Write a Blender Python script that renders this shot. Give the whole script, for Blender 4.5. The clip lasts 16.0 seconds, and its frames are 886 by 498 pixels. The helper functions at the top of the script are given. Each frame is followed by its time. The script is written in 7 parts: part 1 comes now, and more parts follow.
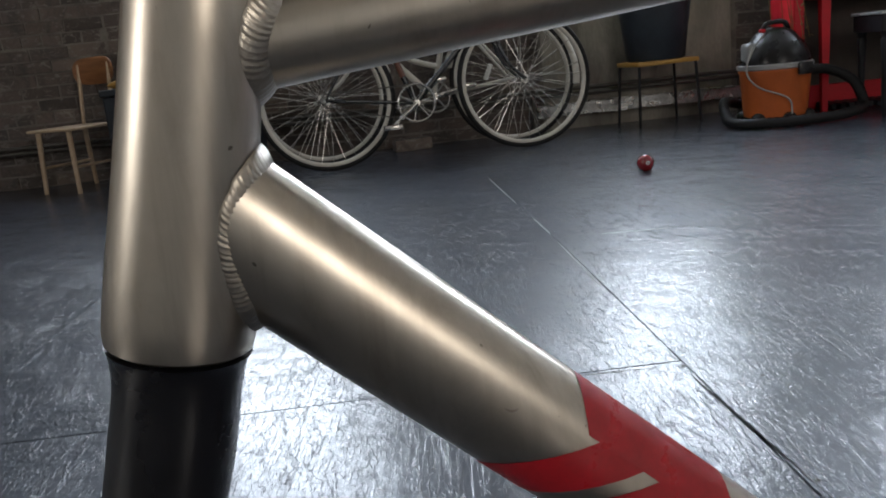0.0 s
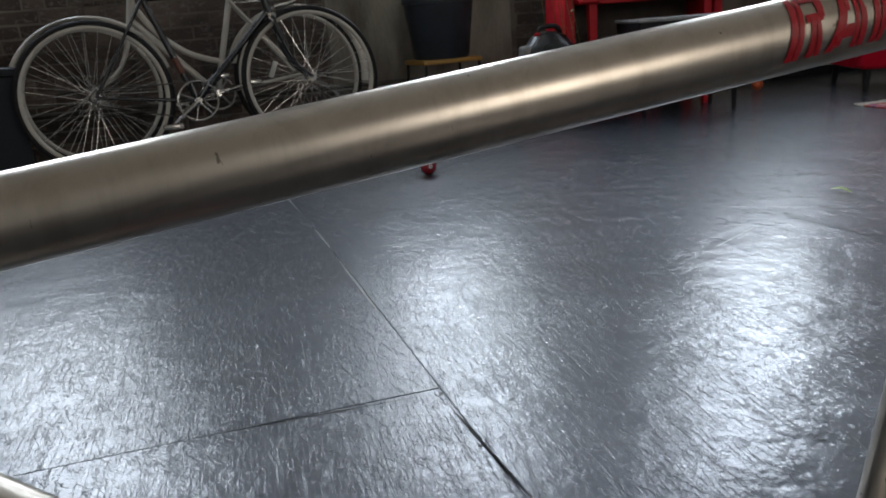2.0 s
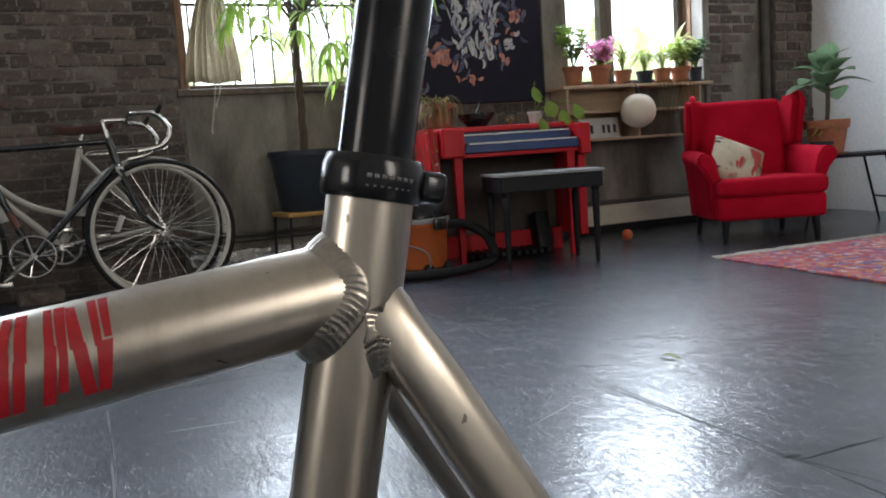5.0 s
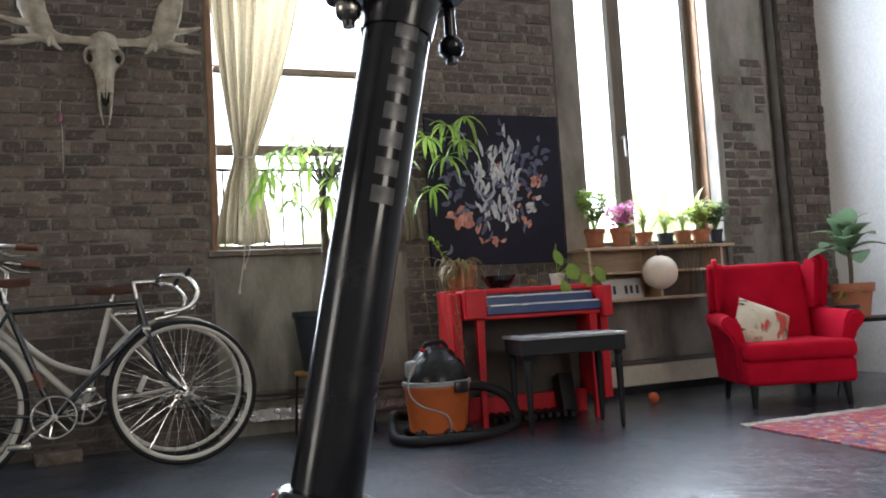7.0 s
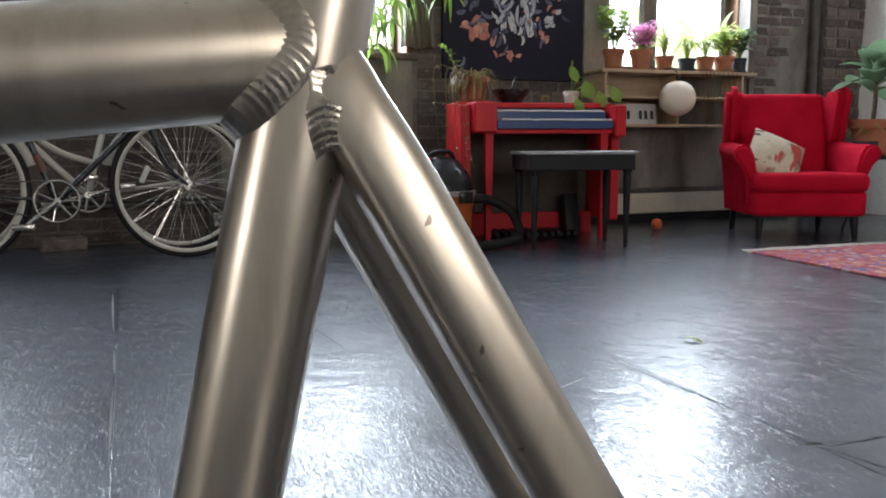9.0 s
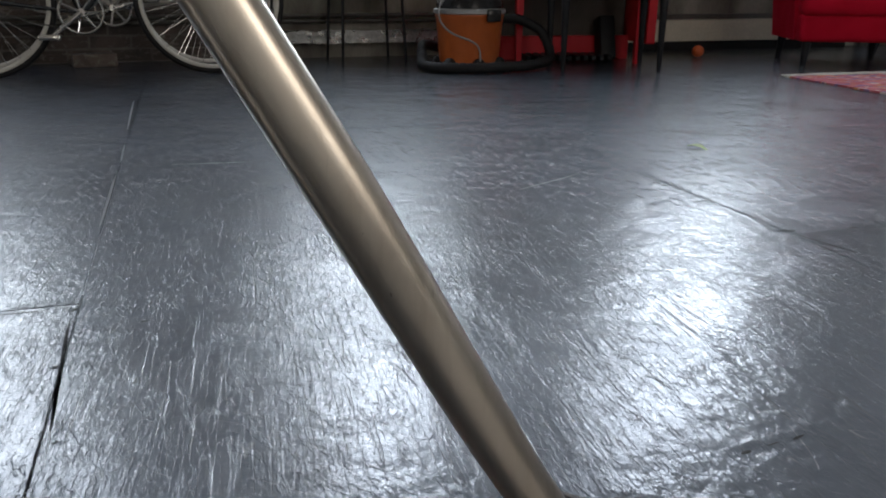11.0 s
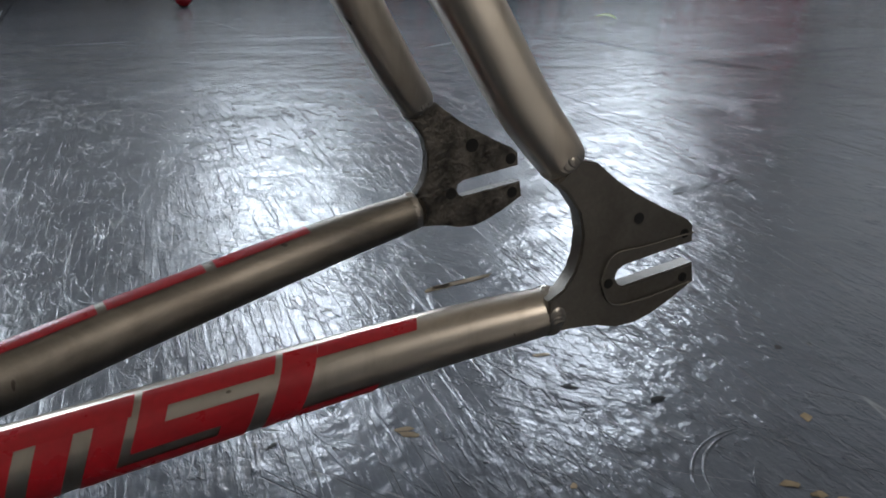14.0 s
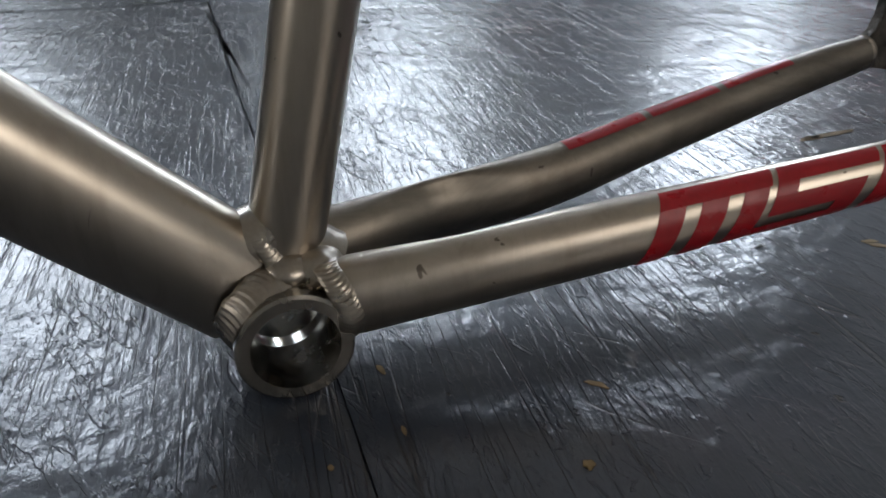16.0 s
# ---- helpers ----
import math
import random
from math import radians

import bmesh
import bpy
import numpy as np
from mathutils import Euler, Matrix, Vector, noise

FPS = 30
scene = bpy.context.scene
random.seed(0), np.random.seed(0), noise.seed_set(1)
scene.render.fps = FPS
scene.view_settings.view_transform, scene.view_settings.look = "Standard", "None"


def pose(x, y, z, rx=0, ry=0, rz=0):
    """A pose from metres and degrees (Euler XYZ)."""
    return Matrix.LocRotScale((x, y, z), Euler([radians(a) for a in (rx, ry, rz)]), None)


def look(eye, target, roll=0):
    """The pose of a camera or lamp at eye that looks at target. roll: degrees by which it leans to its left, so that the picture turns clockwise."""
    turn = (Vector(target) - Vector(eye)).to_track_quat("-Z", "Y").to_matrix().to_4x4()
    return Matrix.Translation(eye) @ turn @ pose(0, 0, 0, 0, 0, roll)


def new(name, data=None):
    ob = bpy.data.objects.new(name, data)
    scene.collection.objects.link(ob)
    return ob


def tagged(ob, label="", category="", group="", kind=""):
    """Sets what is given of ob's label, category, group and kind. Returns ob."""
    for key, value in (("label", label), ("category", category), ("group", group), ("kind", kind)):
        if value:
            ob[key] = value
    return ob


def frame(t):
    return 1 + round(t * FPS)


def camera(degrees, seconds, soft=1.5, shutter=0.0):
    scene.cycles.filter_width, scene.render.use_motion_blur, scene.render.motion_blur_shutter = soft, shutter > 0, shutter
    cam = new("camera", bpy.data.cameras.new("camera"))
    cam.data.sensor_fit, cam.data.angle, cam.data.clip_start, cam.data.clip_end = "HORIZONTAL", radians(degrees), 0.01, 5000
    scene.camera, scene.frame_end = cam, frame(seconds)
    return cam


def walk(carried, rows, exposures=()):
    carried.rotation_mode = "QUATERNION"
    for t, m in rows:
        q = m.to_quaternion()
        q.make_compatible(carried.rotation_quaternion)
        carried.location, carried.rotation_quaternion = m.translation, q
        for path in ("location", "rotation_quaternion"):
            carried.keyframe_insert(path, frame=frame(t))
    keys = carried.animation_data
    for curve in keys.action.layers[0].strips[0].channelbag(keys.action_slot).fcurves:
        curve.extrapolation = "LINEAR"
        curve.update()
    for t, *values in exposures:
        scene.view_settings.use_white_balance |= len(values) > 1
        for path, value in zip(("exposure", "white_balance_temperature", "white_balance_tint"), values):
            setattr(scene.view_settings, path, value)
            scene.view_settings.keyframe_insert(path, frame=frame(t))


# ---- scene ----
# one lens for the whole clip
cam = camera(57.7, 16.0, soft=1.9)

# seconds, eye, target, roll
PATH = [
    (0, (-0.401, -0.337, 0.506), (-0.324, 1.606, 0.037), -6.1),
    (0.5, (-0.422, -0.343, 0.529), (-0.175, 1.573, 0.012), -5.8),
    (1, (-0.419, -0.346, 0.559), (-0.028, 1.536, 0.006), -4.8),
    (1.5, (-0.39, -0.351, 0.57), (0.067, 1.512, 0.002), -4.7),
    (2, (-0.31, -0.331, 0.582), (0.221, 1.515, 0.027), -4.5),
    (2.5, (-0.203, -0.294, 0.585), (0.41, 1.534, 0.054), -4.5),
    (3, (-0.106, -0.277, 0.599), (0.575, 1.536, 0.1), -4.3),
    (3.5, (-0.064, -0.278, 0.604), (0.68, 1.522, 0.15), -4.0),
    (4, (-0.028, -0.274, 0.61), (0.752, 1.524, 0.209), -3.4),
    (4.5, (0.017, -0.266, 0.62), (0.781, 1.558, 0.322), -3.5),
    (5, (0.037, -0.274, 0.623), (0.789, 1.564, 0.384), -3.9),
    (5.2, (0.040, -0.277, 0.621), (0.786, 1.566, 0.404), -4.0),
    (6.4, (0.058, -0.298, 0.682), (0.785, 1.55, 0.83), -3.7),
    (7.3, (0.064, -0.303, 0.7), (0.773, 1.564, 0.796), -3.2),
    (7.5, (0.058, -0.308, 0.707), (0.765, 1.561, 0.766), -2.9),
    (8, (0.057, -0.268, 0.651), (0.763, 1.602, 0.598), -1.6),
    (8.5, (0.068, -0.26, 0.598), (0.766, 1.606, 0.428), -0.6),
    (9, (0.071, -0.231, 0.551), (0.758, 1.628, 0.281), -0.2),
    (11.5, (0.218, -0.333, 0.409), (0.711, 1.477, -0.284), 0.4),
    (12, (0.229, -0.337, 0.361), (0.695, 1.47, -0.358), 0.6),
    (12.5, (0.237, -0.32, 0.257), (0.729, 1.478, -0.467), -0.3),
    (13, (0.242, -0.302, 0.209), (0.818, 1.473, -0.51), -1.1),
    (13.5, (0.226, -0.285, 0.193), (0.881, 1.462, -0.527), -1.2),
    (14, (0.21, -0.3, 0.221), (0.926, 1.417, -0.514), -1.1),
    (14.5, (0.151, -0.308, 0.228), (0.854, 1.386, -0.57), 0.1),
    (15, (0.059, -0.298, 0.226), (0.707, 1.383, -0.643), 0.9),
    (15.5, (0.005, -0.294, 0.207), (0.57, 1.394, -0.704), 0.0),
    (16, (-0.017, -0.297, 0.204), (0.488, 1.395, -0.735), -0.5),
]
# the clip's camera opens and closes its iris on the way: seconds, stops
EXPOSURES = [(0, 0.66), (1.0, 0.40), (1.5, 0.24), (2.5, 0.10), (3.5, 0.40), (5.2, 0.78), (7.3, 1.16), (8.0, 1.17), (9.0, 1.0), (11.5, 0.18), (12.5, 0.10), (14.0, 0.16), (15.0, 0.18), (16.0, 0.10)]
walk(cam, [(t, look(eye, target, roll)) for t, eye, target, roll in PATH], EXPOSURES)

# ---- light ----
YW = 4.42      # inner face of the window wall
XE = 5.04      # inner face of the white wall
XW = -4.6      # wall far to the side of the bicycles
YS = -3.4      # wall behind the camera
CEIL = 4.1

world = bpy.data.worlds.new("sky")
scene.world = world
world.use_nodes = True
wn, wl = world.node_tree.nodes, world.node_tree.links
sky = wn.new("ShaderNodeTexSky")
sky.sky_type = "NISHITA"
sky.sun_disc = False
sky.sun_elevation = radians(48)
sky.sun_rotation = radians(200)
wl.new(sky.outputs[0], wn["Background"].inputs[0])
wn["Background"].inputs[1].default_value = 0.15

sun_data = bpy.data.lights.new("sun", "SUN")
sun_data.energy, sun_data.angle, sun_data.color = 0.6, radians(12), (1.0, 0.96, 0.9)
sun = new("sun", sun_data)
sun.matrix_world = look((0, 0, 20), (3, 15, 0))


def window_light(x, z, w, h, y, watts, colour, facing):
    """Sky light in a window's opening."""
    data = bpy.data.lights.new("window_light", "AREA")
    data.shape, data.size, data.size_y = "RECTANGLE", w, h
    data.energy, data.color = watts, colour
    ob = new("window_light", data)
    ob.matrix_world = pose(x, y, z, -90 * facing, 0, 0)
    return ob


SKYBLUE = (0.765, 0.868, 1.025)
# open sky above, trees and houses in the lower third
for wx, watts in ((-1.37, 46), (1.04, 92), (3.50, 64)):
    window_light(wx, 2.70, 1.0, 1.25, YW + 0.16, watts * 0.76, SKYBLUE, 1)
    window_light(wx, 1.57, 1.0, 1.00, YW + 0.16, watts * 0.32, SKYBLUE, 1)
window_light(1.8, 1.9, 1.2, 1.8, YS - 0.12, 32, (1.0, 0.88, 0.74), -1)
side_light = window_light(0, 0, 1.3, 1.9, 0, 34, (1.0, 0.91, 0.80), 1)
side_light.matrix_world = pose(XW - 0.16, -0.9, 1.95, 90, 0, -90)
scene.view_settings.exposure = 0.0


# ---- materials ----
def nodes_of(name):
    m = bpy.data.materials.new(name)
    m.use_nodes = True
    return m, m.node_tree.nodes, m.node_tree.links, m.node_tree.nodes["Principled BSDF"]


def noise_tex(n, l, scale, detail=4, stretch=(1, 1, 1), rough=0.55, distort=0.0):
    co, mp, tx = n.new("ShaderNodeTexCoord"), n.new("ShaderNodeMapping"), n.new("ShaderNodeTexNoise")
    mp.inputs["Scale"].default_value = stretch
    l.new(co.outputs["Object"], mp.inputs[0])
    l.new(mp.outputs[0], tx.inputs["Vector"])
    tx.inputs["Scale"].default_value, tx.inputs["Detail"].default_value = scale, detail
    tx.inputs["Roughness"].default_value, tx.inputs["Distortion"].default_value = rough, distort
    return tx.outputs[0]


def ramp(n, l, value, stops):
    r = n.new("ShaderNodeValToRGB")
    while len(r.color_ramp.elements) < len(stops):
        r.color_ramp.elements.new(0.5)
    for e, (at, c) in zip(r.color_ramp.elements, stops):
        e.position, e.color = at, (c, c, c, 1) if isinstance(c, (int, float)) else (*c, 1)
    l.new(value, r.inputs[0])
    return r.outputs[0]


def mixed(n, l, fac, a, b, kind="MIX"):
    x = n.new("ShaderNodeMix")
    x.data_type, x.blend_type = "RGBA", kind
    for value, socket in ((fac, x.inputs[0]), (a, x.inputs[6]), (b, x.inputs[7])):
        if isinstance(value, tuple):
            socket.default_value = (*value, 1)
        elif isinstance(value, (int, float)):
            socket.default_value = value
        else:
            l.new(value, socket)
    return x.outputs[2]


def bumped(n, l, p, height, strength, distance=0.01, under=None):
    b = n.new("ShaderNodeBump")
    b.inputs["Strength"].default_value, b.inputs["Distance"].default_value = strength, distance
    l.new(height, b.inputs["Height"])
    if under:
        l.new(under, b.inputs["Normal"])
    l.new(b.outputs[0], p.inputs["Normal"])
    return b.outputs[0]


def surface(name, a, b=None, rough=0.6, metal=0.0, scale=6.0, fine=90.0, bump=0.15, stretch=(1, 1, 1), rvar=0.12, vary=0.0, depth=0.004, coat=0.0, spec=0.5):
    """A plain real surface: two tones in broad patches, fine grain in tone, gloss and relief."""
    m, n, l, p = nodes_of(name)
    b = b or tuple(c * 0.72 for c in a)
    broad = noise_tex(n, l, scale, 5, stretch)
    grain = noise_tex(n, l, fine, 3, stretch)
    tone = mixed(n, l, ramp(n, l, broad, [(0.35, 0.0), (0.68, 1.0)]), a, b)
    tone = mixed(n, l, 0.35, tone, ramp(n, l, grain, [(0.3, 0.55), (0.7, 1.0)]), "MULTIPLY")
    if vary:
        info = n.new("ShaderNodeObjectInfo")
        tone = mixed(n, l, vary, tone, ramp(n, l, info.outputs["Random"], [(0.0, 0.35), (1.0, 1.0)]), "MULTIPLY")
    l.new(tone, p.inputs["Base Color"])
    l.new(ramp(n, l, broad, [(0.3, max(rough - rvar, 0.02)), (0.7, min(rough + rvar, 1.0))]), p.inputs["Roughness"])
    p.inputs["Metallic"].default_value = metal
    p.inputs["Coat Weight"].default_value = coat
    p.inputs["Specular IOR Level"].default_value = spec
    if bump:
        bumped(n, l, p, grain, bump, depth)
    return m


def glass_mat():
    m, n, l, p = nodes_of("window_glass")
    p.inputs["Base Color"].default_value = (0.97, 0.99, 0.98, 1)
    p.inputs["Roughness"].default_value, p.inputs["Transmission Weight"].default_value, p.inputs["IOR"].default_value = 0.02, 1.0, 1.1
    return m


def ridge(n, l, value, half, top=1.0):
    """Thin winding lines where a noise passes its middle."""
    return ramp(n, l, value, [(0.5 - half, 0.0), (0.5, top), (0.5 + half, 0.0)])


def total(n, l, *terms):
    """Weighted sum of heights."""
    out = None
    for value, weight in terms:
        k = n.new("ShaderNodeMath")
        k.operation = "MULTIPLY_ADD"
        l.new(value, k.inputs[0])
        k.inputs[1].default_value = weight
        if out is None:
            k.inputs[2].default_value = 0.0
        else:
            l.new(out, k.inputs[2])
        out = k.outputs[0]
    return out


def turned_noise(n, l, vec, scale, detail, turn=0.0, stretch=(1, 1, 1), rough=0.55, distort=0.0):
    """A noise drawn out along an axis that is turned about z by so many degrees."""
    rot, mp, tx = n.new("ShaderNodeMapping"), n.new("ShaderNodeMapping"), n.new("ShaderNodeTexNoise")
    rot.inputs["Rotation"].default_value = (0, 0, radians(turn))
    mp.inputs["Scale"].default_value = stretch
    l.new(vec, rot.inputs[0])
    l.new(rot.outputs[0], mp.inputs[0])
    l.new(mp.outputs[0], tx.inputs["Vector"])
    tx.inputs["Scale"].default_value, tx.inputs["Detail"].default_value = scale, detail
    tx.inputs["Roughness"].default_value, tx.inputs["Distortion"].default_value = rough, distort
    return tx.outputs[0]


def floor_mat():
    """Dark grey paint brushed thickly on sheets of plywood, worn, scratched and scuffed."""
    m, n, l, p = nodes_of("painted_plywood")
    co, info = n.new("ShaderNodeTexCoord"), n.new("ShaderNodeObjectInfo")
    shift = n.new("ShaderNodeVectorMath")
    shift.operation = "MULTIPLY_ADD"
    l.new(info.outputs["Random"], shift.inputs[0])
    shift.inputs[1].default_value = (13, 29, 0)
    l.new(co.outputs["Object"], shift.inputs[2])
    own = shift.outputs[0]           # each sheet has its own strokes
    patch = noise_tex(n, l, 1.5, 6, (1, 1, 1), 0.62, 0.4)
    along_y = turned_noise(n, l, own, 210, 5, 4, (1.0, 0.11, 1), 0.60, 0.25)
    slanted = turned_noise(n, l, own, 190, 5, -38, (1.0, 0.12, 1), 0.60, 0.3)
    which = ramp(n, l, turned_noise(n, l, own, 2.6, 2), [(0.55, 0.0), (0.66, 1.0)])
    stroke = mixed(n, l, which, along_y, slanted)
    sweep = turned_noise(n, l, own, 46, 3, 8, (1.0, 0.16, 1), 0.6, 0.5)
    fine = noise_tex(n, l, 800, 2, (1, 0.5, 1), 0.6)
    grit = noise_tex(n, l, 130, 4, (1, 0.7, 1), 0.6, 0.4)
    wave = noise_tex(n, l, 8, 3, (1, 0.5, 1), 0.5, 0.3)
    swell = turned_noise(n, l, own, 13, 2, 12, (0.6, 1.0, 1), 0.5, 0.4)      # the sheets are not quite flat
    dimple = turned_noise(n, l, own, 42, 2, -20, (0.7, 1.0, 1), 0.5, 0.3)
    scuff = turned_noise(n, l, own, 10, 8, 20, (1.2, 0.8, 1), 0.74, 0.9)
    s1 = ridge(n, l, turned_noise(n, l, own, 26, 1, 10, (1.0, 0.10, 1), 0.3, 0.2), 0.0045)
    s2 = ridge(n, l, turned_noise(n, l, own, 24, 1, -52, (1.0, 0.12, 1), 0.3, 0.3), 0.0040)
    s3 = ridge(n, l, turned_noise(n, l, own, 20, 1, 75, (1.0, 0.14, 1), 0.3, 0.4), 0.0035)
    keep1 = ramp(n, l, noise_tex(n, l, 16, 2), [(0.53, 0.0), (0.60, 1.0)])
    keep2 = ramp(n, l, noise_tex(n, l, 19, 2, (1.1, 0.9, 1)), [(0.55, 0.0), (0.62, 1.0)])
    keep3 = ramp(n, l, noise_tex(n, l, 14, 2, (0.8, 1.2, 1)), [(0.66, 0.0), (0.72, 1.0)])
    lines = mixed(n, l, 1.0, mixed(n, l, 1.0, s1, keep1, "MULTIPLY"), mixed(n, l, 1.0, s2, keep2, "MULTIPLY"), "ADD")
    lines = mixed(n, l, 1.0, lines, mixed(n, l, 1.0, s3, keep3, "MULTIPLY"), "ADD")
    swept = mixed(n, l, which, turned_noise(n, l, own, 17, 6, -62, (1.0, 0.13, 1), 0.7, 0.7), turned_noise(n, l, own, 15, 6, 32, (1.0, 0.15, 1), 0.7, 0.7))
    # fine straight cracks along the grain of the plywood
    g1 = ridge(n, l, turned_noise(n, l, own, 95, 2, 3, (1.0, 0.022, 1), 0.35, 0.04), 0.012)
    g2 = ridge(n, l, turned_noise(n, l, own, 60, 2, -32, (1.0, 0.022, 1), 0.35, 0.04), 0.009)
    gk = ramp(n, l, noise_tex(n, l, 11, 4, (1, 0.5, 1), 0.6), [(0.44, 0.0), (0.54, 1.0)])
    gq = ramp(n, l, noise_tex(n, l, 7, 4, (0.8, 1, 1), 0.6), [(0.60, 0.0), (0.66, 1.0)])
    grooves = mixed(n, l, 1.0, mixed(n, l, 1.0, g1, gk, "MULTIPLY"), mixed(n, l, 1.0, g2, gq, "MULTIPLY"), "ADD")
    speck = ramp(n, l, noise_tex(n, l, 95, 2, (1, 0.8, 1), 0.5), [(0.735, 0.0), (0.755, 1.0)])
    tone = mixed(n, l, ramp(n, l, patch, [(0.35, 0.0), (0.7, 1.0)]), (0.015, 0.021, 0.033), (0.042, 0.054, 0.077))
    tone = mixed(n, l, ramp(n, l, scuff, [(0.60, 0.0), (0.84, 0.20)]), tone, (0.19, 0.20, 0.22))
    tone = mixed(n, l, mixed(n, l, 1.0, lines, (0.30, 0.30, 0.30), "MULTIPLY"), tone, (0.36, 0.36, 0.36))
    tone = mixed(n, l, mixed(n, l, 1.0, grooves, (0.6, 0.6, 0.6), "MULTIPLY"), tone, (0.010, 0.010, 0.011))
    tone = mixed(n, l, speck, tone, (0.008, 0.008, 0.009))
    tone = mixed(n, l, 0.25, tone, ramp(n, l, info.outputs["Random"], [(0.0, 0.5), (1.0, 1.0)]), "MULTIPLY")
    l.new(tone, p.inputs["Base Color"])
    gloss = mixed(n, l, 0.5, ramp(n, l, patch, [(0.3, 0.40), (0.7, 0.52)]), ramp(n, l, scuff, [(0.4, 0.40), (0.8, 0.60)]))
    l.new(gloss, p.inputs["Roughness"])
    p.inputs["Specular IOR Level"].default_value = 0.34
    p.inputs["Coat Weight"].default_value = 0.84
    l.new(mixed(n, l, 0.65, ramp(n, l, scuff, [(0.4, 0.11), (0.8, 0.22)]), ramp(n, l, swept, [(0.40, 0.10), (0.66, 0.22)])), p.inputs["Coat Roughness"])
    combed = ramp(n, l, stroke, [(0.570, 0.0), (0.605, 1.0)])     # raised grain and brush hairs, with crisp edges
    lumps = ramp(n, l, grit, [(0.645, 0.0), (0.675, 1.0)])
    daubs = ramp(n, l, turned_noise(n, l, own, 62, 5, -16, (1.0, 0.24, 1), 0.62, 0.5), [(0.565, 0.0), (0.595, 1.0)])
    thick = noise_tex(n, l, 3.2, 4, (1, 1, 1), 0.6, 0.8)
    brushed = mixed(n, l, 1.0, total(n, l, (stroke, 0.00054), (sweep, 0.0008), (grit, 0.00078), (combed, 0.00024), (lumps, 0.00062), (daubs, 0.00042), (fine, 0.00005)), ramp(n, l, thick, [(0.38, 0.55), (0.64, 1.1)]), "MULTIPLY")
    height = total(n, l, (brushed, 1.0), (wave, 0.0010), (swell, 0.0021), (dimple, 0.0009), (lines, -0.00022), (grooves, -0.00032), (speck, -0.0006))
    l.new(bumped(n, l, p, height, 1.0, 1.0), p.inputs["Coat Normal"])
    return m


def brick_mat(name, a, b, soot):
    m, n, l, p = nodes_of(name)
    info = n.new("ShaderNodeObjectInfo")
    geo = n.new("ShaderNodeNewGeometry")
    add = n.new("ShaderNodeMath")
    add.operation = "ADD"
    l.new(info.outputs["Random"], add.inputs[0])
    l.new(geo.outputs["Random Per Island"], add.inputs[1])
    fr = n.new("ShaderNodeMath")
    fr.operation = "FRACT"
    l.new(add.outputs[0], fr.inputs[0])
    broad, grain = noise_tex(n, l, 5, 6, (1, 1, 1), 0.65, 0.5), noise_tex(n, l, 120, 4)
    smear = noise_tex(n, l, 22, 5, (0.8, 1, 1.4), 0.7, 1.0)
    tone = mixed(n, l, ramp(n, l, fr.outputs[0], [(0.10, 0.0), (0.90, 1.0)]), a, b)
    tone = mixed(n, l, ramp(n, l, noise_tex(n, l, 1.1, 4, (1, 1, 1), 0.6, 0.6), [(0.45, 0.0), (0.62, 0.55)]), tone, (0.085, 0.068, 0.070))
    tone = mixed(n, l, ramp(n, l, broad, [(0.48, 0.0), (0.66, 0.8)]), tone, soot)
    tone = mixed(n, l, ramp(n, l, smear, [(0.54, 0.0), (0.66, 0.7)]), tone, (0.27, 0.25, 0.22))
    tone = mixed(n, l, 0.5, tone, ramp(n, l, grain, [(0.3, 0.5), (0.7, 1.0)]), "MULTIPLY")
    l.new(tone, p.inputs["Base Color"])
    p.inputs["Roughness"].default_value = 0.88
    bumped(n, l, p, grain, 0.6, 0.004)
    return m


